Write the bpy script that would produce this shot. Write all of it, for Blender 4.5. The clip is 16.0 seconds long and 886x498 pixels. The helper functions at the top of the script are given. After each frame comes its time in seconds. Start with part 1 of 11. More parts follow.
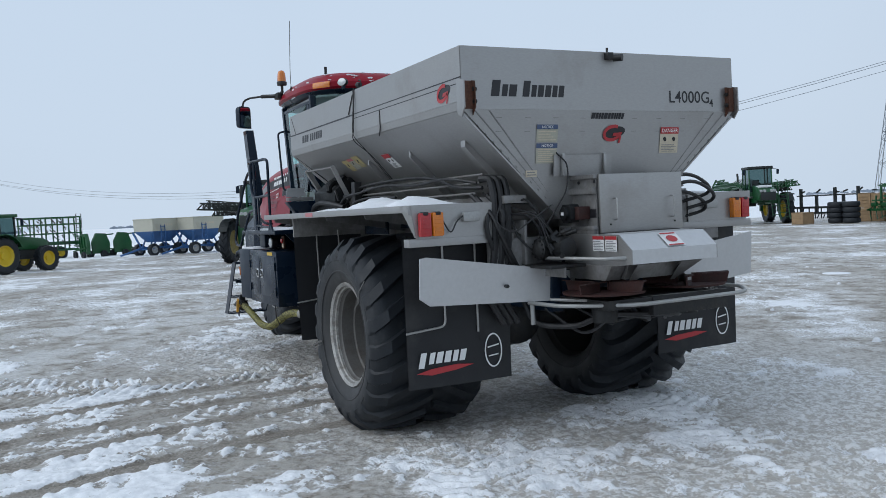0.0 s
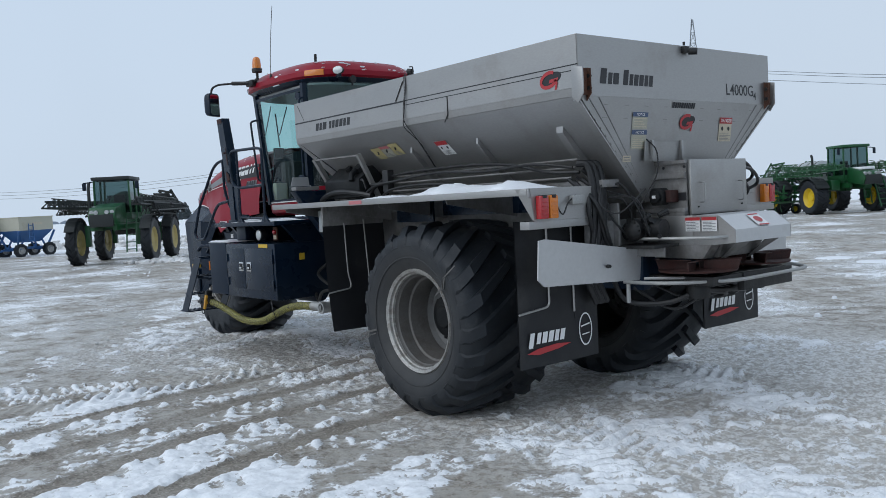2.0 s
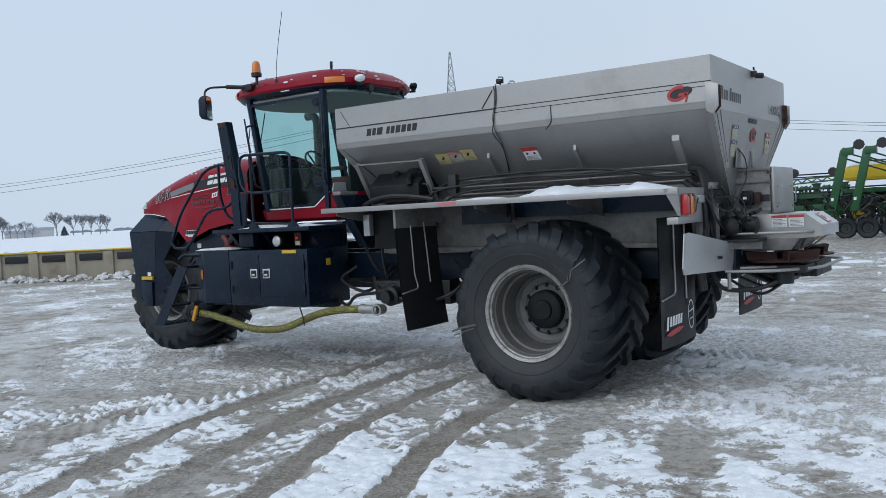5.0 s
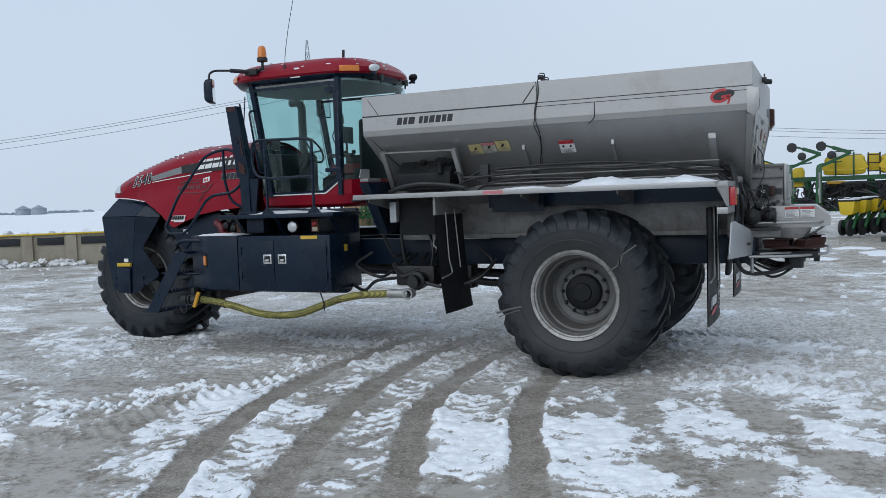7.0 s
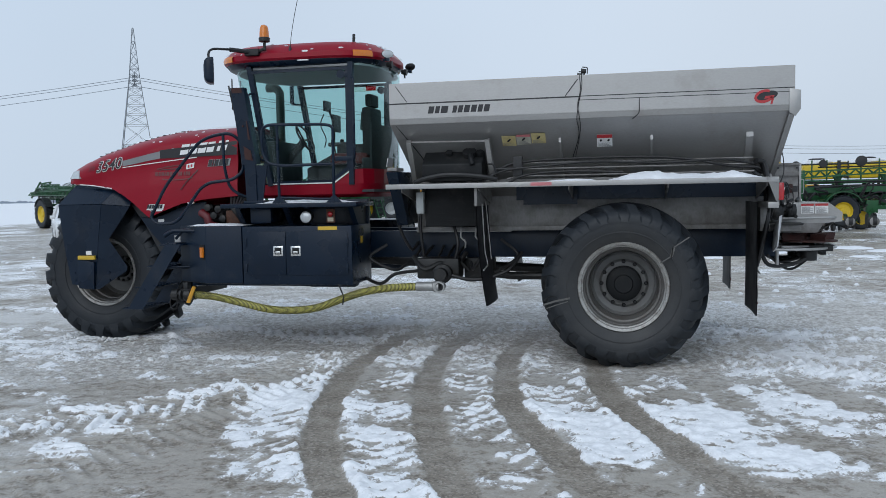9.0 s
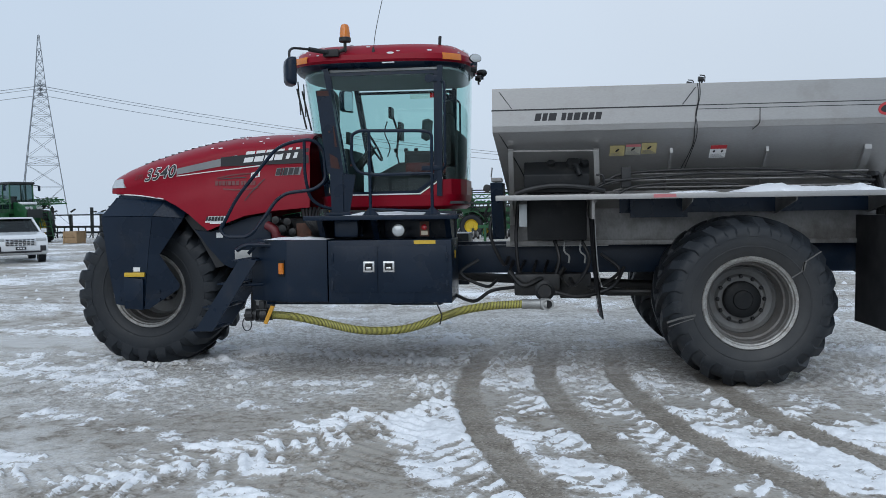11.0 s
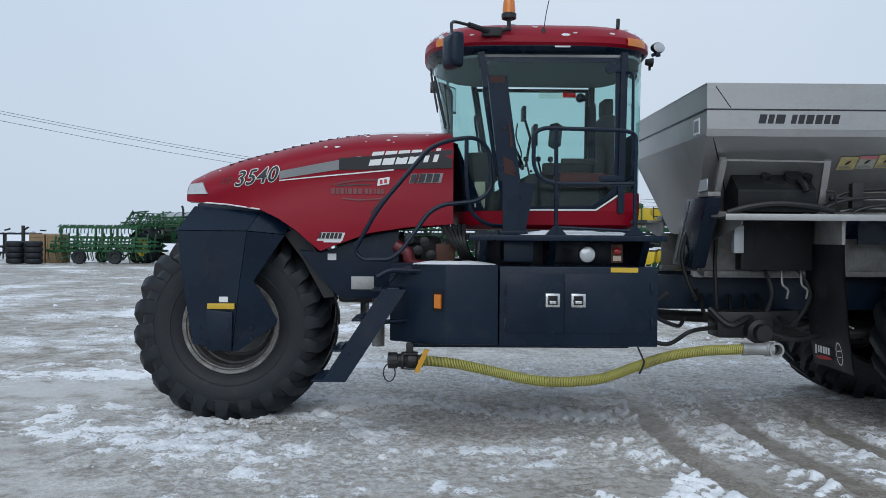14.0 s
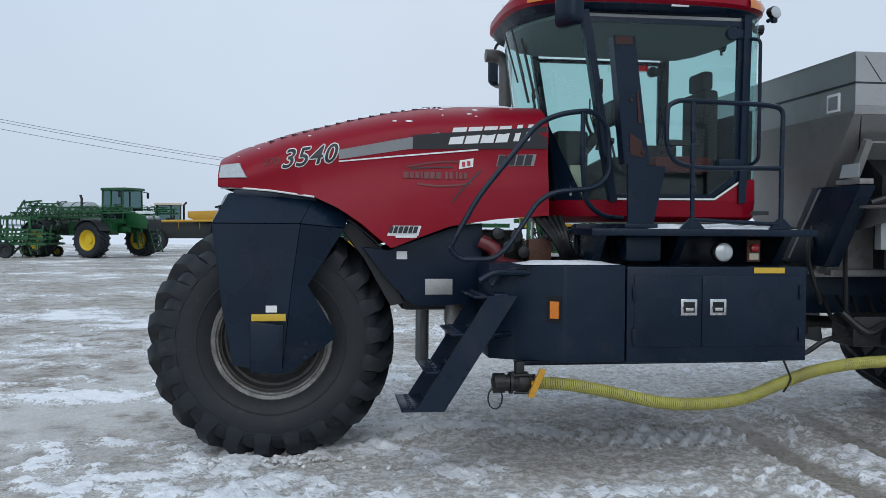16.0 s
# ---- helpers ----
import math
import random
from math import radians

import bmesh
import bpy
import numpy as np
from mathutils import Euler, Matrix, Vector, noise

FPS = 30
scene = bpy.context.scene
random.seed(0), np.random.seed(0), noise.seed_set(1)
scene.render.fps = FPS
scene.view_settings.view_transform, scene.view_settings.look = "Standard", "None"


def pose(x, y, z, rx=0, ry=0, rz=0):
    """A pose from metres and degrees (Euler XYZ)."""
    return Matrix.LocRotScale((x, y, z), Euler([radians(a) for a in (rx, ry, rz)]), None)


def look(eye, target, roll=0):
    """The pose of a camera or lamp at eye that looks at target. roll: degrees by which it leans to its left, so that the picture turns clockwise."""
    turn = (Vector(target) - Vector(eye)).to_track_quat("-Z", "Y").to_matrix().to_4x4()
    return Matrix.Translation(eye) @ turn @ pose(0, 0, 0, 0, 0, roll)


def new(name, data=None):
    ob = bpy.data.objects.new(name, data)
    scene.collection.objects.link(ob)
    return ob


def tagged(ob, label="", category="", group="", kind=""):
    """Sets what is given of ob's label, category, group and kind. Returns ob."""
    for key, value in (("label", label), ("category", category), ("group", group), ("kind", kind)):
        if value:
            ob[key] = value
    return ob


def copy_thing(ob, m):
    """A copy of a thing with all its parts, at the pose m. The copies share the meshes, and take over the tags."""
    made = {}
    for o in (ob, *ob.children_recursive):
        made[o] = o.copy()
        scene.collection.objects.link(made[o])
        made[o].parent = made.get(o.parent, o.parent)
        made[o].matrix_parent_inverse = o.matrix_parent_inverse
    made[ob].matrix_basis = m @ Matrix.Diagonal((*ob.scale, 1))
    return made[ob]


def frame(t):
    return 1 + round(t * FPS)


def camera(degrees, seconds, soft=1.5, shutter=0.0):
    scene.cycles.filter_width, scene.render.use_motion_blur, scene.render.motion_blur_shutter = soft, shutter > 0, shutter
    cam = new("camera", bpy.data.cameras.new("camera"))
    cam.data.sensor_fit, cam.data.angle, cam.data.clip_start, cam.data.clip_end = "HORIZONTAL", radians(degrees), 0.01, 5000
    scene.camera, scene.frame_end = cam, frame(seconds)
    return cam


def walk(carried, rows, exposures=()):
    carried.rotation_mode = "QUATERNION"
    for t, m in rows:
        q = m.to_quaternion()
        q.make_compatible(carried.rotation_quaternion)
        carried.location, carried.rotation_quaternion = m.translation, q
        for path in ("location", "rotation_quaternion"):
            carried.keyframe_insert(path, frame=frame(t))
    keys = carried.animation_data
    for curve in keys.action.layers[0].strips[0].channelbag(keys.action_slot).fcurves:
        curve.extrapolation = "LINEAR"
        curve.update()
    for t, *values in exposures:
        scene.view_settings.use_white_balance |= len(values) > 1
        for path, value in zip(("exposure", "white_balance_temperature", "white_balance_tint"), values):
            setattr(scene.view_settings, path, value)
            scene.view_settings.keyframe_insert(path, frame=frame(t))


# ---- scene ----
cam = camera(54.8, 16.0, 0.35)
PATH = [
    (0, (-7.443, 4.202, 1.891), (-5.652, 3.316, 1.804), -2.8),
    (0.5, (-7.125, 4.669, 1.904), (-5.377, 3.702, 1.816), -2.9),
    (1, (-6.88, 5.181, 1.898), (-5.183, 4.126, 1.801), -3.1),
    (1.5, (-6.636, 5.63, 1.867), (-5.002, 4.481, 1.763), -3.0),
    (2, (-6.334, 6.119, 1.88), (-4.772, 4.874, 1.771), -3.1),
    (2.5, (-6.052, 6.588, 1.879), (-4.564, 5.256, 1.772), -3.3),
    (3, (-5.725, 7.009, 1.83), (-4.31, 5.599, 1.73), -3.5),
    (3.5, (-5.362, 7.471, 1.841), (-4.021, 5.99, 1.745), -3.6),
    (4, (-5.048, 7.919, 1.864), (-3.775, 6.378, 1.775), -3.3),
    (4.5, (-4.627, 8.312, 1.83), (-3.423, 6.717, 1.747), -3.1),
    (7, (-2.657, 10.022, 1.882), (-1.833, 8.204, 1.763), -2.1),
    (7.5, (-2.081, 10.313, 1.87), (-1.36, 8.451, 1.744), -1.9),
    (8, (-1.558, 10.545, 1.852), (-0.941, 8.647, 1.717), -1.6),
    (10.5, (1.295, 10.604, 1.822), (1.552, 8.624, 1.717), -0.8),
    (11, (1.76, 10.368, 1.823), (1.987, 8.383, 1.729), -0.8),
    (11.5, (2.262, 10.175, 1.785), (2.46, 8.186, 1.705), -0.6),
    (12, (2.733, 9.921, 1.772), (2.901, 7.929, 1.707), -0.4),
    (12.5, (3.186, 9.549, 1.787), (3.326, 7.554, 1.729), -0.1),
    (13, (3.684, 9.299, 1.764), (3.782, 7.302, 1.713), 0.2),
    (13.5, (4.086, 8.971, 1.746), (4.132, 6.972, 1.704), 0.3),
    (14, (4.55, 8.587, 1.745), (4.535, 6.588, 1.716), 0.4),
    (14.5, (5.001, 8.283, 1.772), (4.923, 6.284, 1.749), 0.3),
    (15, (5.367, 7.874, 1.777), (5.223, 5.879, 1.754), 0.3),
    (15.5, (5.764, 7.503, 1.744), (5.559, 5.514, 1.714), 0.4),
    (16, (6.065, 7.135, 1.756), (5.802, 5.153, 1.708), 0.4),
]
walk(cam, [(t, look(eye, target, roll)) for t, eye, target, roll in PATH])

# ---- world and light ----
world = bpy.data.worlds.new("overcast")
scene.world = world
world.use_nodes = True
wn, wl = world.node_tree.nodes, world.node_tree.links
wn.clear()
w_out = wn.new("ShaderNodeOutputWorld")
w_bg = wn.new("ShaderNodeBackground")
w_sky = wn.new("ShaderNodeTexSky")
w_sky.sky_type = "NISHITA"
w_sky.sun_disc = False
w_sky.sun_elevation, w_sky.sun_rotation = radians(37), radians(-170)
w_sky.dust_density, w_sky.air_density, w_sky.ozone_density = 6.0, 1.0, 1.5
w_scale = wn.new("ShaderNodeVectorMath")
w_scale.operation = "SCALE"
w_scale.inputs["Scale"].default_value = 0.10
w_mix = wn.new("ShaderNodeMix")
w_mix.data_type = "RGBA"
w_mix.inputs["Factor"].default_value = 0.96
# the even layer of cloud: a little paler low down
w_tc = wn.new("ShaderNodeTexCoord")
w_sep = wn.new("ShaderNodeSeparateXYZ")
w_ramp = wn.new("ShaderNodeValToRGB")
w_ramp.color_ramp.elements[0].position, w_ramp.color_ramp.elements[0].color = 0.0, (0.575, 0.685, 0.82, 1)
w_ramp.color_ramp.elements[1].position, w_ramp.color_ramp.elements[1].color = 0.6, (0.535, 0.66, 0.825, 1)
w_noise = wn.new("ShaderNodeTexNoise")
w_noise.inputs["Scale"].default_value, w_noise.inputs["Detail"].default_value = 1.6, 3.0
w_cl = wn.new("ShaderNodeMapRange")
w_cl.inputs["From Min"].default_value, w_cl.inputs["From Max"].default_value = 0.3, 0.7
w_cl.inputs["To Min"].default_value, w_cl.inputs["To Max"].default_value = 0.95, 1.05
w_cm = wn.new("ShaderNodeVectorMath")
w_cm.operation = "SCALE"
wl.new(w_tc.outputs["Generated"], w_sep.inputs[0])
wl.new(w_tc.outputs["Generated"], w_noise.inputs["Vector"])
wl.new(w_sep.outputs["Z"], w_ramp.inputs["Fac"])
wl.new(w_noise.outputs["Fac"], w_cl.inputs["Value"])
wl.new(w_ramp.outputs["Color"], w_cm.inputs[0])
wl.new(w_cl.outputs["Result"], w_cm.inputs["Scale"])
wl.new(w_sky.outputs["Color"], w_scale.inputs[0])
wl.new(w_scale.outputs[0], w_mix.inputs["A"])
wl.new(w_cm.outputs[0], w_mix.inputs["B"])
wl.new(w_mix.outputs["Result"], w_bg.inputs["Color"])
w_bg.inputs["Strength"].default_value = 1.0
wl.new(w_bg.outputs[0], w_out.inputs["Surface"])

sun = new("sun", bpy.data.lights.new("sun", "SUN"))
sun.data.energy, sun.data.angle, sun.data.color = 1.12, radians(60), (0.96, 0.98, 1.0)
sun.matrix_world = look((4, 22, 17), (0, 0, 0))


# ---- materials ----
def nodes_of(mat):
    return mat.node_tree.nodes, mat.node_tree.links


def material(name, color, rough=0.6, metal=0.0, var=0.15, scale=6.0, fine=60.0, bump=0.0, dirt=None, dirt_amount=0.0,
             dirt_scale=2.5, coat=0.0, spec=0.5, rough_var=0.1, streak=None):
    """A surface with variation at two scales, fine relief, and dirt or wear in blotches."""
    mat = bpy.data.materials.new(name)
    mat.use_nodes = True
    n, l = nodes_of(mat)
    b = n["Principled BSDF"]
    tc = n.new("ShaderNodeTexCoord")
    mp = n.new("ShaderNodeMapping")
    l.new(tc.outputs["Object"], mp.inputs["Vector"])
    if streak:
        mp.inputs["Scale"].default_value = streak
    big = n.new("ShaderNodeTexNoise")
    big.inputs["Scale"].default_value, big.inputs["Detail"].default_value = scale, 5.0
    small = n.new("ShaderNodeTexNoise")
    small.inputs["Scale"].default_value, small.inputs["Detail"].default_value = fine, 4.0
    l.new(mp.outputs[0], big.inputs["Vector"])
    l.new(mp.outputs[0], small.inputs["Vector"])
    add = n.new("ShaderNodeMath")
    add.operation = "ADD"
    l.new(big.outputs["Fac"], add.inputs[0])
    l.new(small.outputs["Fac"], add.inputs[1])
    rng = n.new("ShaderNodeMapRange")
    rng.inputs["From Min"].default_value, rng.inputs["From Max"].default_value = 0.6, 1.4
    rng.inputs["To Min"].default_value, rng.inputs["To Max"].default_value = 1 - var, 1 + var
    l.new(add.outputs[0], rng.inputs["Value"])
    mul = n.new("ShaderNodeVectorMath")
    mul.operation = "SCALE"
    mul.inputs[0].default_value = color
    l.new(rng.outputs["Result"], mul.inputs["Scale"])
    out = mul.outputs[0]
    if dirt:
        dn = n.new("ShaderNodeTexNoise")
        dn.inputs["Scale"].default_value, dn.inputs["Detail"].default_value = dirt_scale, 8.0
        dn.inputs["Roughness"].default_value = 0.65
        l.new(tc.outputs["Object"], dn.inputs["Vector"])
        dr = n.new("ShaderNodeMapRange")
        dr.inputs["From Min"].default_value, dr.inputs["From Max"].default_value = 0.62 - 0.3 * dirt_amount, 0.85 - 0.3 * dirt_amount
        dr.inputs["To Max"].default_value = min(1.0, 0.45 + dirt_amount * 0.5)
        l.new(dn.outputs["Fac"], dr.inputs["Value"])
        mx = n.new("ShaderNodeMix")
        mx.data_type = "RGBA"
        l.new(dr.outputs["Result"], mx.inputs["Factor"])
        l.new(out, mx.inputs["A"])
        mx.inputs["B"].default_value = (*dirt, 1)
        out = mx.outputs["Result"]
        if metal > 0:
            mm = n.new("ShaderNodeMapRange")
            mm.inputs["To Min"].default_value, mm.inputs["To Max"].default_value = metal, metal * 0.4
            l.new(dr.outputs["Result"], mm.inputs["Value"])
            l.new(mm.outputs["Result"], b.inputs["Metallic"])
    l.new(out, b.inputs["Base Color"])
    rr = n.new("ShaderNodeMapRange")
    rr.inputs["From Min"].default_value, rr.inputs["From Max"].default_value = 0.3, 0.7
    rr.inputs["To Min"].default_value, rr.inputs["To Max"].default_value = max(0.02, rough - rough_var), min(1.0, rough + rough_var)
    l.new(big.outputs["Fac"], rr.inputs["Value"])
    l.new(rr.outputs["Result"], b.inputs["Roughness"])
    if not (dirt and metal > 0):
        b.inputs["Metallic"].default_value = metal
    b.inputs["Coat Weight"].default_value = coat
    b.inputs["Coat Roughness"].default_value = 0.12
    b.inputs["Specular IOR Level"].default_value = spec
    if bump:
        bp = n.new("ShaderNodeBump")
        bp.inputs["Strength"].default_value, bp.inputs["Distance"].default_value = 0.5, bump
        l.new(small.outputs["Fac"], bp.inputs["Height"])
        l.new(bp.outputs[0], b.inputs["Normal"])
    return mat


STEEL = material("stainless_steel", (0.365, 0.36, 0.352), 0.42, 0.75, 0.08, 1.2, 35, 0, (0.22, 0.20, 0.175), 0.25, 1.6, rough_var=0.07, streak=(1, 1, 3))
# paler stainless steel; on the hopper bands it stands in for caught skylight
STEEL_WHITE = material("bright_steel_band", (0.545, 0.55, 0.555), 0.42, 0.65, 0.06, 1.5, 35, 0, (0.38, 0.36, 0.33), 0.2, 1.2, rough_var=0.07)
STEEL_DIRTY = material("dirty_steel", (0.245, 0.24, 0.235), 0.55, 0.45, 0.2, 3, 45, 0.002, (0.085, 0.072, 0.060), 0.55, 3.5, streak=(1, 1, 0.5))
BLACK = material("black_paint", (0.0042, 0.0120, 0.0260), 0.30, 0, 0.25, 3, 60, 0, (0.030, 0.032, 0.037), 0.2, 3.2, rough_var=0.12, spec=0.25)
FRAME = material("chassis_blue_black", (0.0040, 0.0120, 0.0265), 0.38, 0, 0.3, 3, 60, 0, (0.035, 0.035, 0.036), 0.15, 3.0, spec=0.26)
GRIME = material("oily_grime", (0.010, 0.0105, 0.011), 0.5, 0.1, 0.5, 8, 60, 0.004, (0.042, 0.033, 0.025), 0.35, 9.0)
RUBBER = material("tyre_rubber", (0.0125, 0.0155, 0.0195), 0.55, 0, 0.25, 7, 70, 0.0015, (0.058, 0.058, 0.058), 0.20, 11.0, spec=0.36)
def dusty_rubber(name, bead, R, dust=0.62):
    """Tyre rubber about the y axis: dry dust on the lower sidewall, wiped clean towards the tread."""
    mat = material(name, (0.0120, 0.0152, 0.0195), 0.55, 0, 0.25, 7, 70, 0.0015, (0.058, 0.058, 0.058), 0.20, 11.0, spec=0.36)
    n, l = nodes_of(mat)
    b = n["Principled BSDF"]
    col = b.inputs["Base Color"].links[0].from_socket
    tc = n.new("ShaderNodeTexCoord")
    flat = n.new("ShaderNodeVectorMath")
    flat.operation = "MULTIPLY"
    flat.inputs[1].default_value = (1, 0, 1)
    rad = n.new("ShaderNodeVectorMath")
    rad.operation = "LENGTH"
    blot = n.new("ShaderNodeTexNoise")
    blot.inputs["Scale"].default_value, blot.inputs["Detail"].default_value, blot.inputs["Roughness"].default_value = 4.5, 6.0, 0.6
    add = n.new("ShaderNodeMath")
    add.operation = "MULTIPLY_ADD"
    add.inputs[1].default_value = 0.30
    rng_ = n.new("ShaderNodeMapRange")
    rng_.interpolation_type = "SMOOTHSTEP"
    for k, v in (("From Min", bead + 0.10), ("From Max", R + 0.06), ("To Min", dust), ("To Max", 0.0)):
        rng_.inputs[k].default_value = v
    mx = n.new("ShaderNodeMix")
    mx.data_type = "RGBA"
    mx.inputs["B"].default_value = (0.062, 0.060, 0.057, 1)
    l.new(tc.outputs["Object"], flat.inputs[0])
    l.new(flat.outputs[0], rad.inputs[0])
    l.new(tc.outputs["Object"], blot.inputs["Vector"])
    l.new(blot.outputs["Fac"], add.inputs[0])
    l.new(rad.outputs["Value"], add.inputs[2])
    l.new(add.outputs[0], rng_.inputs["Value"])
    l.new(rng_.outputs["Result"], mx.inputs["Factor"])
    l.new(col, mx.inputs["A"])
    l.new(mx.outputs["Result"], b.inputs["Base Color"])
    return mat


REAR_RUBBER = dusty_rubber("dusty_rear_tyre_rubber", 0.455, 0.905)
FRONT_RUBBER = dusty_rubber("dusty_front_tyre_rubber", 0.36, 0.90, 0.3)
FLAP = material("rubber_flap", (0.010, 0.0105, 0.0125), 0.6, 0, 0.25, 4, 80, 0.001, (0.05, 0.047, 0.044), 0.3, 2.2)
HOSE_BLACK = material("black_hose", (0.013, 0.013, 0.014), 0.5, 0, 0.2, 8, 60)
RED = material("red_paint", (0.25, 0.0022, 0.014), 0.38, 0, 0.06, 2, 40, 0, (0.15, 0.02, 0.02), 0.05, 3.0, coat=0.05, rough_var=0.05, spec=0.19)
RED_DARK = material("dark_red_decal", (0.12, 0.01, 0.014), 0.4)
RIM = material("rim_grey", (0.135, 0.128, 0.12), 0.55, 0.15, 0.2, 5, 50, 0, (0.075, 0.058, 0.045), 0.45, 7.0)
def thin_film(name, color):
    """A thin printed film on glass that lets light through."""
    mat = bpy.data.materials.new(name)
    mat.use_nodes = True
    n, l = nodes_of(mat)
    out, b = n["Material Output"], n["Principled BSDF"]
    b.inputs["Base Color"].default_value, b.inputs["Roughness"].default_value = (*color, 1), 0.5
    tl = n.new("ShaderNodeBsdfTransparent")
    tl.inputs["Color"].default_value = (*color, 1)
    mx = n.new("ShaderNodeMixShader")
    mx.inputs[0].default_value = 0.93
    l.new(b.outputs[0], mx.inputs[1])
    l.new(tl.outputs[0], mx.inputs[2])
    l.new(mx.outputs[0], out.inputs["Surface"])
    return mat


FILM_WHITE = thin_film("white_window_film", (0.97, 0.98, 0.94))
FILM_RED = thin_film("red_window_film", (0.90, 0.05, 0.04))
HEADLINER = material("grey_headliner", (0.27, 0.28, 0.28), 0.85, 0, 0.08, 5, 60)
RUST_DARK = material("dark_rusty_steel", (0.045, 0.014, 0.011), 0.7, 0.2, 0.5, 10, 70, 0.003, (0.02, 0.014, 0.012), 0.45, 8.0)
FADED_LABEL = material("faded_label_ground", (0.40, 0.385, 0.31), 0.5, 0, 0.12, 14, 60)
FADED_BLUE = material("faded_blue_print", (0.06, 0.09, 0.17), 0.5, 0, 0.12, 14, 60)
SCUFF = material("rubbed_rubber", (0.10, 0.097, 0.092), 0.8, 0, 0.3, 20, 90)
RIM_DISC = material("grey_rim_disc", (0.145, 0.145, 0.142), 0.55, 0.1, 0.12, 5, 50, 0, (0.08, 0.07, 0.06), 0.35, 6.0)
MOULDED = material("matte_black_plastic", (0.008, 0.009, 0.010), 0.55, 0, 0.3, 5, 60, 0.002, (0.05, 0.047, 0.043), 0.25, 4.0, spec=0.25)
RIM_BRIGHT = material("worn_rim_lip", (0.36, 0.35, 0.33), 0.5, 0.4, 0.3, 9, 60, 0.002, (0.10, 0.072, 0.052), 0.5, 14.0)
RUST = material("rusty_steel", (0.10, 0.042, 0.025), 0.75, 0.2, 0.5, 10, 70, 0.003, (0.03, 0.02, 0.016), 0.45, 8.0)
GALV = material("galvanised_steel", (0.36, 0.36, 0.35), 0.5, 0.6, 0.15, 8, 60, 0, (0.2, 0.18, 0.16), 0.25, 5.0)
CHROME = material("chrome", (0.62, 0.62, 0.61), 0.18, 0.95, 0.05, 6, 40, rough_var=0.05)
WHITE = material("white_decal", (0.74, 0.74, 0.73), 0.45, 0, 0.04, 6, 40)
INK = material("black_decal", (0.014, 0.014, 0.017), 0.45, 0, 0.08, 6, 40)
INK_GREY = material("grey_decal", (0.23, 0.235, 0.24), 0.4, 0.2, 0.08, 6, 40)
DECAL_RED = material("red_decal", (0.42, 0.03, 0.035), 0.45, 0, 0.08, 8, 40)
DECAL_PINK = material("faded_red_decal", (0.50, 0.16, 0.17), 0.5, 0, 0.08, 8, 40)
DECAL_YELLOW = material("yellow_decal", (0.58, 0.37, 0.03), 0.45, 0, 0.08, 8, 40)
DECAL_CREAM = material("faded_yellow_decal", (0.48, 0.40, 0.19), 0.5, 0, 0.15, 14, 60)
DECAL_TAN = material("faded_paper", (0.55, 0.48, 0.36), 0.55, 0, 0.1, 14, 60)
HOSE_YELLOW = material("yellow_hose", (0.40, 0.365, 0.08), 0.5, 0, 0.12, 10, 60, 0, (0.14, 0.125, 0.06), 0.4, 6.0)
HOSE_DARK = material("dark_hose_groove", (0.045, 0.042, 0.018), 0.6)
BRASS = material("yellow_handle", (0.55, 0.27, 0.02), 0.45, 0, 0.15, 10, 40)
AMBER = material("amber_lens", (0.62, 0.17, 0.008), 0.18, 0, 0.1, 30, 90, coat=0.5)
RED_LENS = material("red_lens", (0.40, 0.012, 0.016), 0.18, 0, 0.1, 30, 90, coat=0.5)
CLEAR_LENS = material("clear_lens", (0.50, 0.52, 0.52), 0.15, 0.3, 0.15, 40, 90, coat=0.5)
SEAT = material("seat_cloth", (0.035, 0.033, 0.034), 0.85, 0, 0.2, 10, 80)
SEAT_RED = material("seat_red_cloth", (0.12, 0.02, 0.018), 0.85, 0, 0.2, 10, 80)
TRIM = material("cab_trim", (0.03, 0.032, 0.034), 0.7, 0, 0.15, 6, 50)
TRIM_GREY = material("cab_trim_grey", (0.11, 0.11, 0.105), 0.7, 0, 0.15, 6, 50)
GREEN = material("green_paint", (0.005, 0.072, 0.019), 0.42, 0, 0.25, 3, 30, 0, (0.022, 0.045, 0.028), 0.25, 2.0, coat=0.1)
GREEN_PALE = material("pale_green_panel", (0.12, 0.26, 0.17), 0.5, 0, 0.15, 3, 30)
YELLOW = material("yellow_paint", (0.60, 0.42, 0.015), 0.42, 0, 0.1, 3, 30, 0, (0.3, 0.22, 0.05), 0.2, 3.0)
CREAM_RIM = material("weathered_yellow_rim", (0.48, 0.38, 0.14), 0.55, 0, 0.15, 4, 30, 0, (0.3, 0.25, 0.15), 0.3, 3.0)
TANK_GREY = material("tank_grey", (0.42, 0.44, 0.44), 0.4, 0.4, 0.08, 2, 20)
WAGON_WHITE = material("weathered_white_paint", (0.46, 0.45, 0.37), 0.6, 0, 0.08, 1.5, 20, 0, (0.28, 0.2, 0.12), 0.2, 2.5)
WAGON_BLUE = material("blue_paint", (0.035, 0.12, 0.30), 0.5, 0, 0.15, 2, 20, 0, (0.08, 0.08, 0.09), 0.2, 2.5)
DARK_STEEL = material("dark_machine_steel", (0.022, 0.026, 0.026), 0.55, 0.2, 0.3, 4, 40)
WOOD = material("crate_wood", (0.30, 0.20, 0.11), 0.8, 0, 0.25, 4, 30, 0.002)
CONCRETE = material("stained_concrete", (0.30, 0.265, 0.205), 0.85, 0, 0.15, 1.5, 25, 0.003, (0.16, 0.125, 0.085), 0.45, 1.3, streak=(3, 3, 0.6))
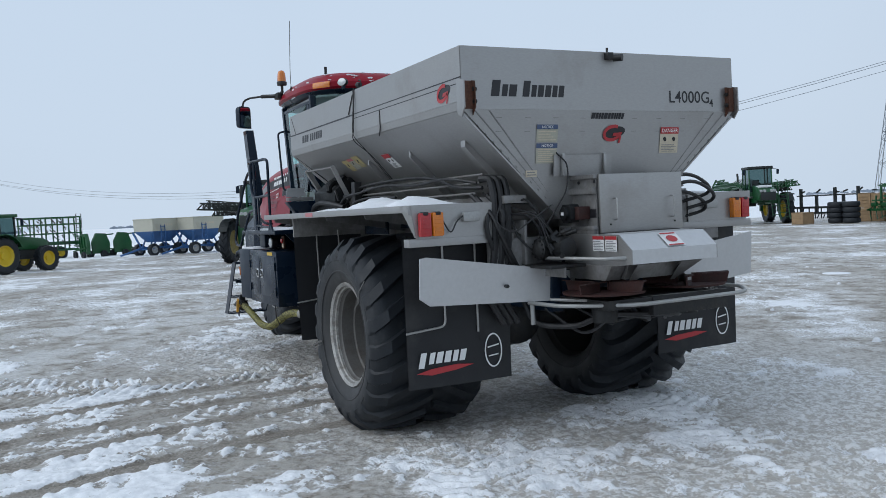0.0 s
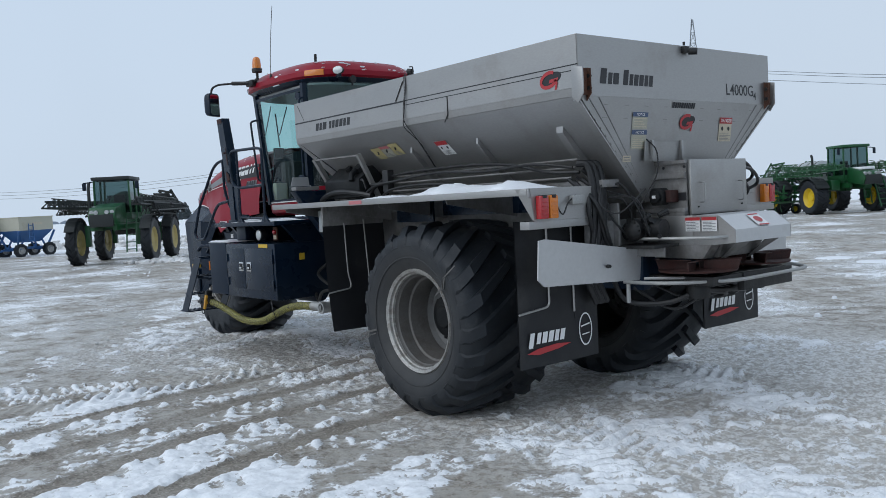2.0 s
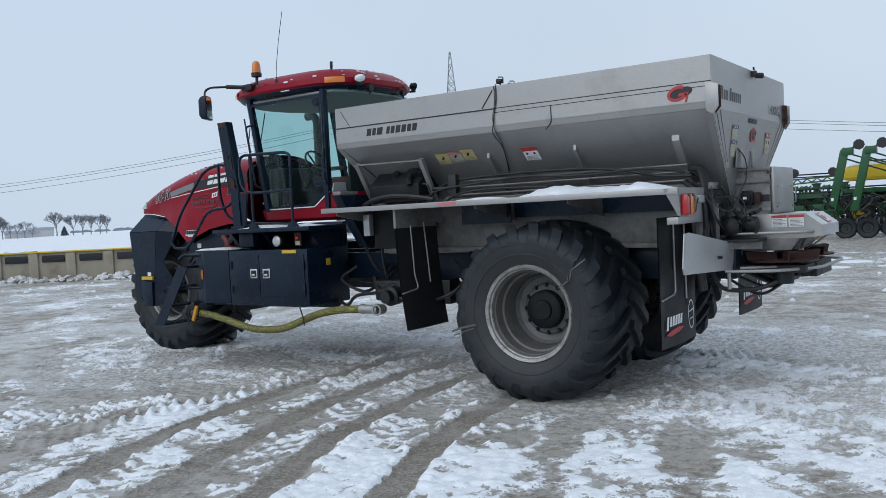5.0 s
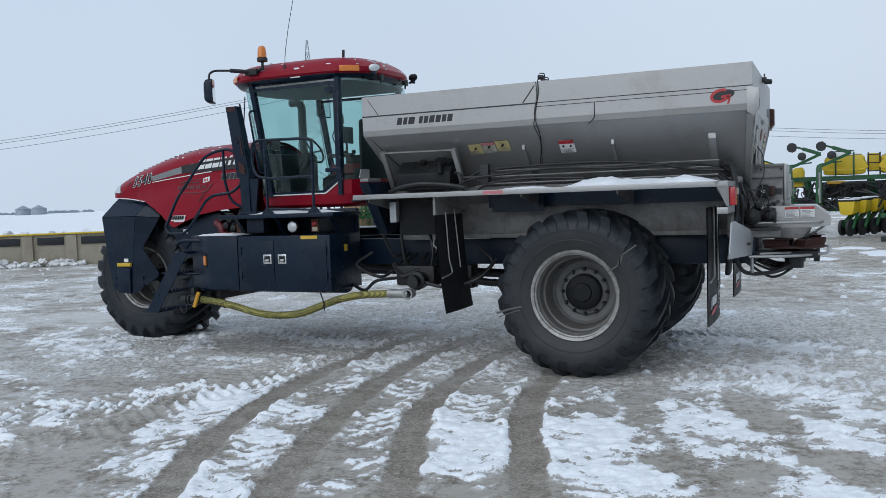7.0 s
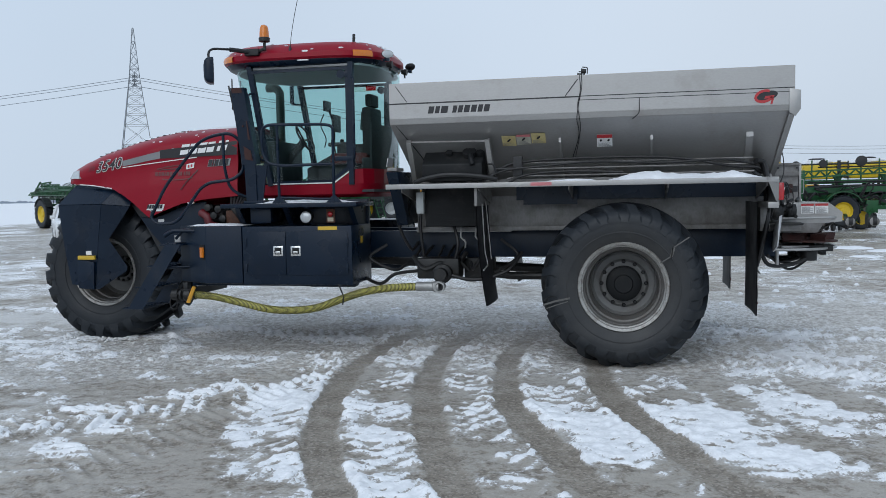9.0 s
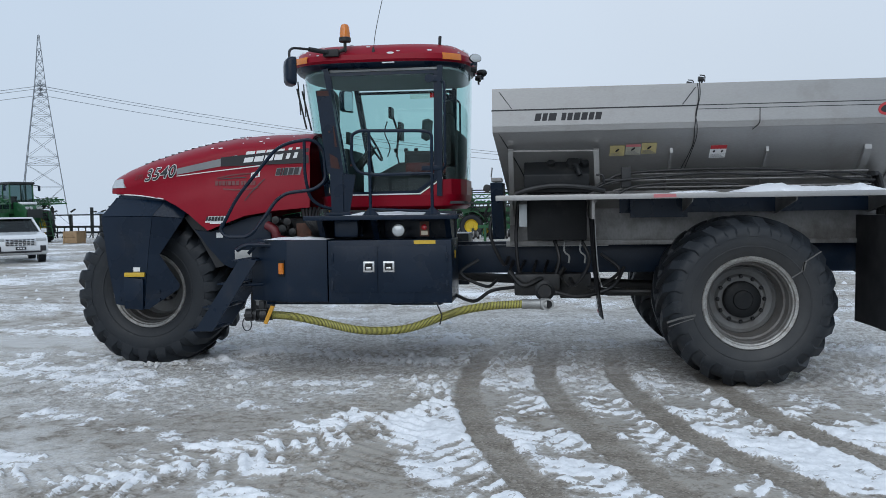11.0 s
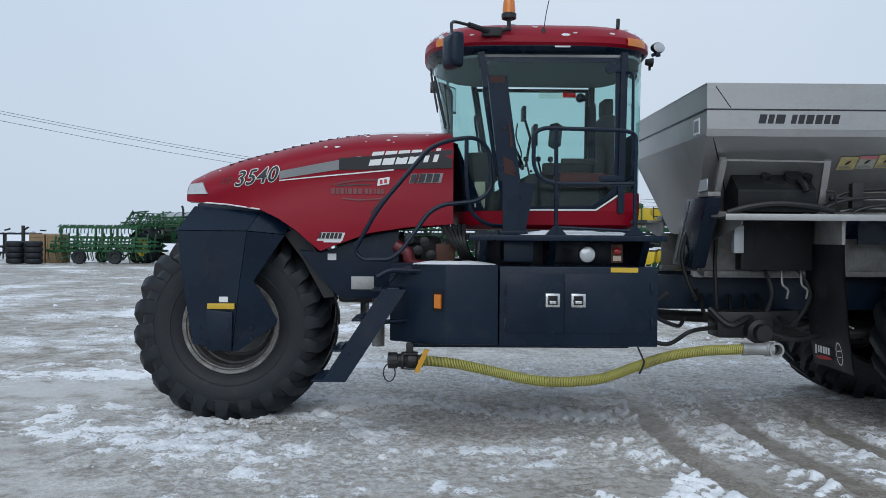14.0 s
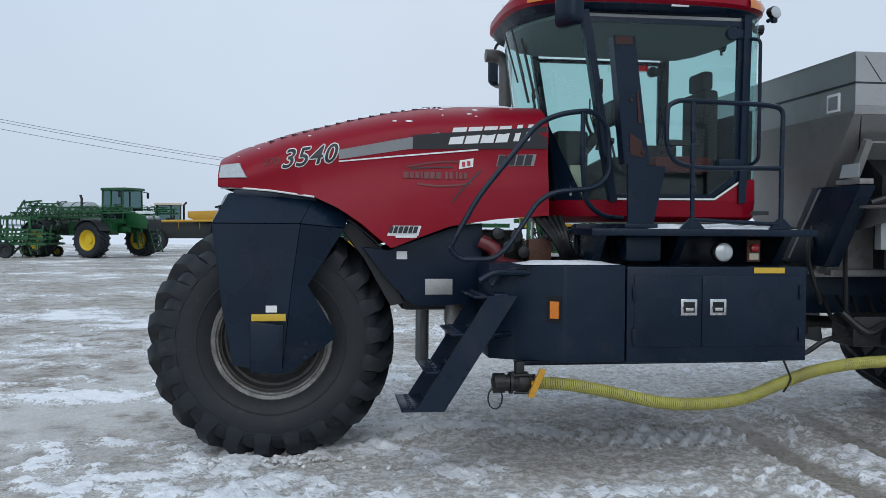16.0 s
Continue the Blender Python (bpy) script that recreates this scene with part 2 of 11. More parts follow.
CAR_WHITE = material("white_car_paint", (0.70, 0.71, 0.72), 0.2, 0, 0.03, 2, 20, 0, (0.35, 0.33, 0.3), 0.15, 2.0, coat=0.6)
# both far-tree colours are lightened and blued to carry the haze of distance
HAZED_BARK = material("hazed_grey_bark", (0.20, 0.21, 0.225), 0.9, 0, 0.25, 1, 8)
HAZED_EVERGREEN = material("hazed_winter_evergreen", (0.10, 0.125, 0.14), 0.95, 0, 0.3, 1, 8)
FAR_GREY = material("far_metal_siding", (0.30, 0.33, 0.37), 0.6, 0.2, 0.08, 0.4, 4)
FAR_WALL = material("far_pale_wall", (0.50, 0.50, 0.50), 0.8, 0, 0.08, 0.4, 4)
TOWER = material("weathered_tower_steel", (0.20, 0.215, 0.23), 0.6, 0.4, 0.1, 1, 8)
TERRA = material("ochre_paint", (0.50, 0.27, 0.02), 0.45, 0, 0.12, 2, 20)

SNOW = material("packed_snow", (0.80, 0.81, 0.83), 0.75, 0, 0.05, 5, 60, 0.012, spec=0.3)


def glass(name, tint, rough=0.02, alpha_mix=0.85):
    """Thin tinted pane: clear body with a real gloss."""
    mat = bpy.data.materials.new(name)
    mat.use_nodes = True
    n, l = nodes_of(mat)
    n.clear()
    out = n.new("ShaderNodeOutputMaterial")
    tr = n.new("ShaderNodeBsdfTransparent")
    tr.inputs["Color"].default_value = (*tint, 1)
    gl = n.new("ShaderNodeBsdfGlossy")
    gl.inputs["Roughness"].default_value = rough
    gl.inputs["Color"].default_value = (0.9, 0.95, 0.95, 1)
    lw = n.new("ShaderNodeLayerWeight")
    lw.inputs["Blend"].default_value = 0.5
    pw = n.new("ShaderNodeMath")
    pw.operation = "POWER"
    pw.inputs[1].default_value = 5.0
    l.new(lw.outputs["Facing"], pw.inputs[0])
    fr = n.new("ShaderNodeMath")
    fr.operation = "MULTIPLY_ADD"
    fr.inputs[1].default_value, fr.inputs[2].default_value = 0.9, 0.03
    l.new(pw.outputs[0], fr.inputs[0])
    mx = n.new("ShaderNodeMixShader")
    l.new(fr.outputs[0], mx.inputs[0])
    l.new(tr.outputs[0], mx.inputs[1])
    l.new(gl.outputs[0], mx.inputs[2])
    l.new(mx.outputs[0], out.inputs["Surface"])
    return mat


GLASS = glass("tinted_cab_glass", (0.62, 0.80, 0.78))
GLASS_FAR = glass("dim_machine_glass", (0.30, 0.40, 0.40))
GLASS_DARK = glass("dark_glass", (0.10, 0.13, 0.13))
MIRROR = material("mirror_glass", (0.7, 0.72, 0.73), 0.05, 1.0, 0.02, 2, 20, rough_var=0.02)


# ---- mesh helpers ----
def mesh_object(name, bm, mat, smooth=35):
    me = bpy.data.meshes.new(name)
    bmesh.ops.recalc_face_normals(bm, faces=bm.faces)
    bm.to_mesh(me)
    bm.free()
    mats = mat if isinstance(mat, (list, tuple)) else [mat]
    for m in mats:
        me.materials.append(m)
    if smooth:
        me.polygons.foreach_set("use_smooth", [True] * len(me.polygons))
        me.set_sharp_from_angle(angle=radians(smooth))
    return new(name, me)


def part(name, bm, mat, parent, label="", smooth=35):
    ob = mesh_object(name, bm, mat, smooth)
    ob.parent = parent
    if label:
        ob["label"] = label
    return ob


def fill(ob, bm, smooth=35):
    """Give a part that was made empty its mesh."""
    me = ob.data
    bmesh.ops.recalc_face_normals(bm, faces=bm.faces)
    bm.to_mesh(me)
    bm.free()
    me.polygons.foreach_set("use_smooth", [True] * len(me.polygons))
    me.set_sharp_from_angle(angle=radians(smooth))
    return ob


def part_each(name, bm, mat, parent, label="", smooth=35):
    """Every separate piece of the bmesh as a part of its own."""
    left, made = set(bm.verts), []
    groups = []
    while left:
        seed = left.pop()
        stack, grp = [seed], [seed]
        while stack:
            for e in stack.pop().link_edges:
                for v in e.verts:
                    if v in left:
                        left.discard(v)
                        stack.append(v)
                        grp.append(v)
        groups.append(grp)
    bm.verts.index_update()
    groups.sort(key=lambda g: min(v.index for v in g))
    for grp in groups:
        nb = bmesh.new()
        new_of = {v: nb.verts.new(v.co) for v in grp}
        for f in {f for v in grp for f in v.link_faces}:
            try:
                nb.faces.new([new_of[v] for v in f.verts])
            except ValueError:
                pass
        made.append(part(name, nb, mat, parent, label, smooth))
    bm.free()
    return made


def empty(name, label, category, at=None, group="", kind=""):
    ob = new(name)
    ob.empty_display_size = 0.3
    if at is not None:
        ob.matrix_world = at
    return tagged(ob, label, category, group, kind)


def B():
    return bmesh.new()


def box(bm, x0, x1, y0, y1, z0, z1, bevel=0.0, m=None):
    r = bmesh.ops.create_cube(bm, size=1.0)
    vs = r["verts"]
    for v in vs:
        v.co = Vector(((x0 + x1) / 2 + v.co.x * (x1 - x0), (y0 + y1) / 2 + v.co.y * (y1 - y0), (z0 + z1) / 2 + v.co.z * (z1 - z0)))
    if bevel > 0:
        es = list({e for v in vs for e in v.link_edges})
        r = bmesh.ops.bevel(bm, geom=es, offset=bevel, segments=2, affect="EDGES", profile=0.6)
        vs = list({v for f in r["faces"] for v in f.verts} | {v for v in vs if v.is_valid})
    if m is not None:
        bmesh.ops.transform(bm, matrix=m, verts=vs)
    return bm


def prism(bm, pts, axis, a, b, bevel=0.0):
    """A polygon of 2D points pushed from a to b along an axis. The 2D axes are the other two, in the order x, y, z."""
    def at(p, q):
        c = list(p)
        c.insert("xyz".index(axis), q)
        return Vector(c)
    lo = [bm.verts.new(at(p, a)) for p in pts]
    hi = [bm.verts.new(at(p, b)) for p in pts]
    n = len(pts)
    fs = [bm.faces.new(lo), bm.faces.new(list(reversed(hi)))]
    for i in range(n):
        fs.append(bm.faces.new((lo[i], hi[i], hi[(i + 1) % n], lo[(i + 1) % n])))
    if bevel > 0:
        es = list({e for f in fs for e in f.edges})
        bmesh.ops.bevel(bm, geom=es, offset=bevel, segments=2, affect="EDGES", profile=0.6)
    return bm


def slab(bm, corners, thick):
    """A flat plate from 3D corners, given its thickness along its normal."""
    cs = [Vector(c) for c in corners]
    nrm = (cs[1] - cs[0]).cross(cs[2] - cs[0]).normalized() * thick
    lo = [bm.verts.new(c) for c in cs]
    hi = [bm.verts.new(c + nrm) for c in cs]
    n = len(cs)
    bm.faces.new(list(reversed(lo)))
    bm.faces.new(hi)
    for i in range(n):
        bm.faces.new((lo[i], lo[(i + 1) % n], hi[(i + 1) % n], hi[i]))
    return bm


def rounded(points, radius, steps=4):
    """A polyline with its inner corners rounded."""
    ps = [Vector(p) for p in points]
    out = [ps[0]]
    for i in range(1, len(ps) - 1):
        a, b, c = ps[i - 1], ps[i], ps[i + 1]
        r = min(radius, (a - b).length * 0.45, (c - b).length * 0.45)
        p, q = b + (a - b).normalized() * r, b + (c - b).normalized() * r
        for k in range(steps + 1):
            u = k / steps
            out.append(p * (1 - u) ** 2 + b * 2 * u * (1 - u) + q * u ** 2)
    out.append(ps[-1])
    return out


def smooth_path(points, steps=6):
    """A curve through all the points."""
    ps = [Vector(p) for p in points]
    ps = [2 * ps[0] - ps[1]] + ps + [2 * ps[-1] - ps[-2]]
    out = []
    for i in range(1, len(ps) - 2):
        a, b, c, d = ps[i - 1:i + 3]
        for k in range(steps):
            u = k / steps
            out.append(0.5 * (2 * b + (c - a) * u + (2 * a - 5 * b + 4 * c - d) * u * u + (3 * b - 3 * c + d - a) * u ** 3))
    out.append(ps[-2])
    return out


def tube(bm, pts, r, seg=8, caps=True, radii=None):
    pts = [Vector(p) for p in pts]
    rings, up = [], None
    for i, p in enumerate(pts):
        d = (pts[min(i + 1, len(pts) - 1)] - pts[max(i - 1, 0)]).normalized()
        if up is None:
            up = Vector((0, 0, 1)) if abs(d.z) < 0.9 else Vector((1, 0, 0))
        s = d.cross(up).normalized()
        up = s.cross(d).normalized()
        rr = radii[i] if radii else r
        rings.append([bm.verts.new(p + (s * math.cos(2 * math.pi * k / seg) + up * math.sin(2 * math.pi * k / seg)) * rr) for k in range(seg)])
    for a, b in zip(rings, rings[1:]):
        for k in range(seg):
            bm.faces.new((a[k], a[(k + 1) % seg], b[(k + 1) % seg], b[k]))
    if caps:
        bm.faces.new(list(reversed(rings[0])))
        bm.faces.new(rings[-1])
    return bm


def beam(bm, a, b, w, h=None):
    """A rectangular bar from a to b."""
    a, b = Vector(a), Vector(b)
    h = h or w
    d = (b - a).normalized()
    up = Vector((0, 0, 1)) if abs(d.z) < 0.95 else Vector((1, 0, 0))
    s = d.cross(up).normalized()
    u = s.cross(d)
    q = [(s * i * w / 2 + u * j * h / 2) for i, j in ((-1, -1), (1, -1), (1, 1), (-1, 1))]
    lo, hi = [bm.verts.new(a + o) for o in q], [bm.verts.new(b + o) for o in q]
    bm.faces.new(list(reversed(lo)))
    bm.faces.new(hi)
    for i in range(4):
        bm.faces.new((lo[i], lo[(i + 1) % 4], hi[(i + 1) % 4], hi[i]))
    return bm


def lathe(bm, profile, centre, seg=48, axis="y", close=True):
    """Turn (along, radius) points round an axis through the centre."""
    c = Vector(centre)
    rings = []
    for s, r in profile:
        ring = []
        for k in range(seg):
            a = 2 * math.pi * k / seg
            if axis == "y":
                o = Vector((r * math.cos(a), s, r * math.sin(a)))
            elif axis == "z":
                o = Vector((r * math.cos(a), r * math.sin(a), s))
            else:
                o = Vector((s, r * math.cos(a), r * math.sin(a)))
            ring.append(bm.verts.new(c + o))
        rings.append(ring)
    for a, b in zip(rings, rings[1:]):
        for k in range(seg):
            bm.faces.new((a[k], a[(k + 1) % seg], b[(k + 1) % seg], b[k]))
    if close:
        bm.faces.new(list(reversed(rings[0])))
        bm.faces.new(rings[-1])
    return bm


def rod(bm, a, b, r, seg=10, r2=None):
    return tube(bm, [a, b], r, seg, True, [r, r if r2 is None else r2])


def place(ob, m):
    ob.matrix_world = m
    return ob


def word_shape(text, size, skew=0.0, extrude=0.0, spacing=1.0):
    """Vertices and faces of a piece of writing, its left foot at the origin, size high in capitals."""
    cu = bpy.data.curves.new("writing", "FONT")
    cu.body, cu.size, cu.shear, cu.space_character = text, size / 0.69, skew, spacing
    cu.resolution_u = 3
    cu.offset = 0.012 * size
    ob = bpy.data.objects.new("writing", cu)
    scene.collection.objects.link(ob)
    me = bpy.data.meshes.new_from_object(ob.evaluated_get(bpy.context.evaluated_depsgraph_get()))
    vs = [v.co.copy() for v in me.vertices]
    fs = [tuple(p.vertices) for p in me.polygons]
    bpy.data.objects.remove(ob)
    bpy.data.meshes.remove(me)
    return vs, fs


def block_word(widths, size, skew=0.25, gap=0.22):
    """A word as plain leaning blocks, a block a letter; widths below 0 are gaps."""
    vs, fs, u = [], [], 0.0
    for w in widths:
        if w < 0:
            u -= w * size
            continue
        h = size
        i = len(vs)
        for a, b in ((0, 0), (w * size, 0), (w * size, h), (0, h)):
            vs.append(Vector((u + a + skew * b, b, 0)))
        fs.append((i, i + 1, i + 2, i + 3))
        u += (w + gap) * size
    return vs, fs


def lay(name, shape, mapping, mat, parent, label=""):
    """Lay a flat shape on a surface: mapping takes (u, v) to a place."""
    bm = B()
    vs = [bm.verts.new(mapping(v.x, v.y)) for v in shape[0]]
    for f in shape[1]:
        try:
            bm.faces.new([vs[i] for i in f])
        except ValueError:
            pass
    ob = mesh_object(name, bm, mat, 0)
    ob.parent = parent
    if label:
        ob["label"] = label
    return ob


def rect_shape(u0, v0, u1, v1, nu=1, nv=1):
    vs = [Vector((u0 + (u1 - u0) * i / nu, v0 + (v1 - v0) * j / nv, 0)) for j in range(nv + 1) for i in range(nu + 1)]
    fs = [(j * (nu + 1) + i, j * (nu + 1) + i + 1, (j + 1) * (nu + 1) + i + 1, (j + 1) * (nu + 1) + i) for j in range(nv) for i in range(nu)]
    return vs, fs


def joined(*shapes):
    vs, fs = [], []
    for s in shapes:
        k = len(vs)
        vs += s[0]
        fs += [tuple(i + k for i in f) for f in s[1]]
    return vs, fs


def poly_shape(pts):
    return [Vector((*p, 0)) for p in pts], [tuple(range(len(pts)))]


def ellipse_shape(cu, cv, ru, rv, n=20, tilt=0.0):
    c, s = math.cos(tilt), math.sin(tilt)
    ps = [(ru * math.cos(2 * math.pi * k / n), rv * math.sin(2 * math.pi * k / n)) for k in range(n)]
    return poly_shape([(cu + a * c - b * s, cv + a * s + b * c) for a, b in ps])


def moved(shape, du, dv):
    return [v + Vector((du, dv, 0)) for v in shape[0]], shape[1]


def stroke(pts, w):
    """A ribbon of width w along 2D points."""
    ps = [Vector((*p, 0)) for p in pts]
    vs, fs = [], []
    for i, p in enumerate(ps):
        d = (ps[min(i + 1, len(ps) - 1)] - ps[max(i - 1, 0)]).normalized()
        nrm = Vector((-d.y, d.x, 0)) * w / 2
        vs += [p - nrm, p + nrm]
        if i:
            k = 2 * i
            fs.append((k - 2, k, k + 1, k - 1))
    return vs, fs


# =====================================================================
# THE SPREADER TRUCK. x ahead, y to its near side, z up; rear axle near x = -0.3
# =====================================================================
truck = empty("spreader_truck", "red three-wheeled spreader truck with stainless steel hopper on icy gravel", "truck")
REAR_X, REAR_Z, FRONT_X, FRONT_Z = -0.30, 0.845, 6.50, 0.885


# ---- wheels ----
def tyre_mesh(R, half, bead, lugs, lug_w, lean, worn, wrap, seg=96, floor=None):
    """A wide tyre about the y axis: bulging sidewalls and leaning bars that wrap round the shoulders."""
    bm = B()
    prof = [(-0.84, bead), (-0.92, bead + 0.012), (-0.97, bead + 0.045), (-1.03, bead + 0.12), (-1.055, bead + 0.20), (-1.045, R - 0.22), (-1.005, R - 0.165),
            (-0.93, R - 0.125), (-0.80, R - 0.100), (-0.45, R - 0.084), (0, R - 0.080)]
    prof = [(q * half, r) for q, r in prof]
    prof = prof + [(-q, r) for q, r in reversed(prof[:-1])]
    prof += [(half * 0.80, bead - 0.02), (-half * 0.80, bead - 0.02)]
    lathe(bm, prof + [prof[0]], (0, 0, 0), seg, close=False)
    # two raised rings on each sidewall
    for side in (-1, 1):
        for q, r, h in ((1.028, bead + 0.115, 0.004), (1.05, R - 0.235, 0.004)):
            lathe(bm, [(side * half * q, r - 0.008), (side * (half * q + h), r - 0.004), (side * (half * q + h), r + 0.004), (side * half * q, r + 0.008)], (0, 0, 0), seg, close=False)
    bmesh.ops.remove_doubles(bm, verts=bm.verts, dist=1e-5)
    bars = ((0.03, 0.092, 0.002, 0.42), (0.22, 0.094, 0.0, 0.46), (0.42, 0.096, 0.002, 0.50), (0.62, 0.104, 0.006, 0.55), (0.80, 0.116, 0.012, 0.62),
            (0.92, 0.140, 0.024, 0.68), (1.0, 0.175, 0.052, 0.72), (1.05, 0.215, 0.105, 0.70), (1.055, 0.250, 0.190, 0.55))
    for side in (-1, 1):
        for k in range(lugs):
            a0 = 2 * math.pi * (k + (0.5 if side > 0 else 0.0)) / lugs
            rows = []
            for u, deep, high, wide in bars:
                q = side * half * u
                base, top = R - deep, R - (deep - (deep - high) * worn * (1 if u < 0.85 else wrap))
                a = a0 + lean * min(u, 1.0) / R
                hw = lug_w * wide / R
                rows.append([(q, base, a - hw), (q + side * 0.004, top, a - hw * 0.70), (q + side * 0.004, top, a + hw * 0.62), (q, base, a + hw)])
            vs = [[bm.verts.new((r * math.cos(t), q, r * math.sin(t))) for q, r, t in row] for row in rows]
            for p, q in zip(vs, vs[1:]):
                for i in range(3):
                    bm.faces.new((p[i], p[i + 1], q[i + 1], q[i]))
            bm.faces.new(vs[0])
            bm.faces.new(list(reversed(vs[-1])))
    if floor is not None:
        for v in bm.verts:
            if v.co.z < floor + 0.12:
                v.co.y *= 1 + 0.30 * max(0.0, floor + 0.12 - v.co.z)
            if v.co.z < floor:
                v.co.z = floor + 0.004
    return bm


def wheel(name, at, R, half, bead, lugs, turned, parent, dish, floor, hub_r, worn, wrap, rubber):
    """A wheel with its dished side towards +y (turned=1) or -y (-1)."""
    hub = new(name)
    hub.empty_display_size = 0.2
    hub.parent = parent
    hub.matrix_world = Matrix.Translation(at) @ (Matrix.Rotation(math.pi, 4, "Z") if turned < 0 else Matrix.Identity(4))
    tyre = tyre_mesh(R, half, bead, lugs, 0.125, 0.36 if turned > 0 else -0.36, worn, wrap, floor=floor - at[2])
    part("tyre", tyre, rubber, hub)
    e = half * 0.86
    part("rim_lip", lathe(B(), [(e - 0.03, bead - 0.045), (e + 0.0, bead - 0.040), (e + 0.008, bead - 0.028), (e + 0.03, bead - 0.022), (e + 0.045, bead + 0.004), (e + 0.03, bead + 0.012), (e + 0.012, bead + 0.002),
                                (e - 0.015, bead - 0.004), (e - 0.03, bead - 0.02)] + [(e - 0.03, bead - 0.045)], (0, 0, 0), 64, close=False), RIM_BRIGHT, hub, "worn bare-metal rim lip")
    part("rim", lathe(B(), [(e - 0.02, bead - 0.045), (e - 0.04, bead - 0.05), (e - 0.05, bead - 0.06), (e - 0.16, bead - 0.066), (e - 0.17, bead - 0.085), (dish, bead - 0.10)], (0, 0, 0), 64, close=False), RIM, hub)
    part("rim_disc", lathe(B(), [(dish, bead - 0.10), (dish + 0.012, bead - 0.115), (dish - 0.03, bead - 0.14), (dish - 0.05, hub_r + 0.075), (dish - 0.02, hub_r + 0.05), (dish - 0.02, 0.02)], (0, 0, 0), 64, close=False), RIM_DISC, hub)
    part("hub", lathe(B(), [(dish - 0.02, hub_r + 0.005), (dish + 0.06, hub_r), (dish + 0.075, hub_r - 0.02), (dish + 0.08, hub_r * 0.55), (dish + 0.1, hub_r * 0.5), (dish + 0.1, 0.01)],
                      (0, 0, 0), 32), MOULDED, hub)
    nut = lathe(B(), [(0, 0.024), (0.03, 0.023), (0.042, 0.012)], (0, 0, 0), 6)
    first = None
    for k in range(12):
        a = 2 * math.pi * k / 12
        m = Matrix.Translation((math.cos(a) * (hub_r + 0.05), dish - 0.045, math.sin(a) * (hub_r + 0.05)))
        if first is None:
            first = part("wheel_nut", nut, GRIME, hub)
            first.matrix_local = m
        else:
            c = first.copy()
            scene.collection.objects.link(c)
            c.matrix_local = m
    return hub


near_rear = wheel("rear_wheel", (REAR_X, 1.165, REAR_Z), 0.905, 0.52, 0.455, 21, 1, truck, 0.09, 0.0, 0.185, 0.62, 0.45, REAR_RUBBER)
wheel("rear_wheel", (REAR_X, -1.165, REAR_Z), 0.905, 0.52, 0.455, 21, -1, truck, 0.09, 0.0, 0.185, 0.8, 0.8, REAR_RUBBER)
wheel("front_wheel", (FRONT_X, 0, FRONT_Z), 0.955, 0.50, 0.45, 22, 1, truck, 0.06, -0.03, 0.105, 1.0, 0.75, FRONT_RUBBER)

# rubbed marks on the near rear sidewall


def sidewall(u, v):
    return Vector((u - REAR_X, 0.5525, v - REAR_Z))


lay("scuff_mark", joined(stroke([(-0.95, 1.36), (-0.79, 1.25), (-0.78, 1.17), (-0.67, 1.10)], 0.013), stroke([(-0.80, 1.255), (-0.776, 1.165)], 0.03)), sidewall, SCUFF, near_rear, "pale scuff on the sidewall")
lay("scuff_mark", joined(stroke([(0.52, 0.66), (0.40, 0.70), (0.24, 0.735)], 0.02), stroke([(0.50, 0.62), (0.36, 0.67), (0.26, 0.70)], 0.010)), sidewall, SCUFF, near_rear)

# ---- chassis ----
bm = B()
for s in (-1, 1):
    box(bm, -1.95, 4.9, s * 0.52 - 0.05, s * 0.52 + 0.05, 1.08, 1.40, 0.01)
box(bm, -1.95, -1.80, -0.5, 0.5, 1.10, 1.38, 0.01)
box(bm, 1.2, 1.4, -0.5, 0.5, 1.10, 1.36, 0.01)
part("chassis_frame", bm, FRAME, truck)
bm = B()
tube(bm, [(REAR_X, -0.85, REAR_Z), (REAR_X, 0.85, REAR_Z)], 0.13, 16)
lathe(bm, [(-0.26, 0.1), (-0.2, 0.24), (0, 0.28), (0.2, 0.24), (0.26, 0.1)], (REAR_X, 0, REAR_Z), 20, "x")
for s in (-1, 1):
    box(bm, REAR_X - 0.14, REAR_X + 0.14, s * 0.52 - 0.07, s * 0.52 + 0.07, REAR_Z, 1.1, 0.01)
part("rear_axle", bm, GRIME, truck)
bm = B()
tube(bm, [(REAR_X, 0, REAR_Z), (2.4, 0, 0.98), (3.9, 0, 1.1)], 0.055, 12)
part("drive_shaft", bm, GRIME, truck)
bm = B()
tube(bm, [(-0.1, 0.62, 0.86), (1.0, 0.60, 0.86), (1.35, 0.60, 0.90)], 0.045, 10)
box(bm, 1.2, 1.55, 0.5, 0.72, 0.80, 1.08, 0.02)
part("torque_arm", bm, GRIME, truck)
# plumbing between the box and the rear wheel
bm = B()
lathe(bm, [(0, 0.10), (0.14, 0.11), (0.16, 0.075), (0.24, 0.07)], (1.72, 1.02, 0.93), 16, "y")
box(bm, 1.55, 2.05, 0.72, 1.02, 0.86, 1.10, 0.03)
tube(bm, smooth_path([(2.1, 0.95, 1.12), (1.95, 1.05, 0.98), (1.75, 1.0, 1.05), (1.62, 0.9, 1.0), (1.5, 0.8, 1.15)]), 0.03, 8)
lathe(bm, [(0, 0.055), (0.2, 0.055)], (1.75, 0.8, 1.0), 12, "x")
for k in range(5):
    x = 1.55 + 0.13 * k
    tube(bm, smooth_path([(x, 0.62, 1.22), (x + 0.04, 0.85, 1.1 - 0.04 * (k % 3)), (x - 0.1, 0.95, 0.95)]), 0.018, 6)
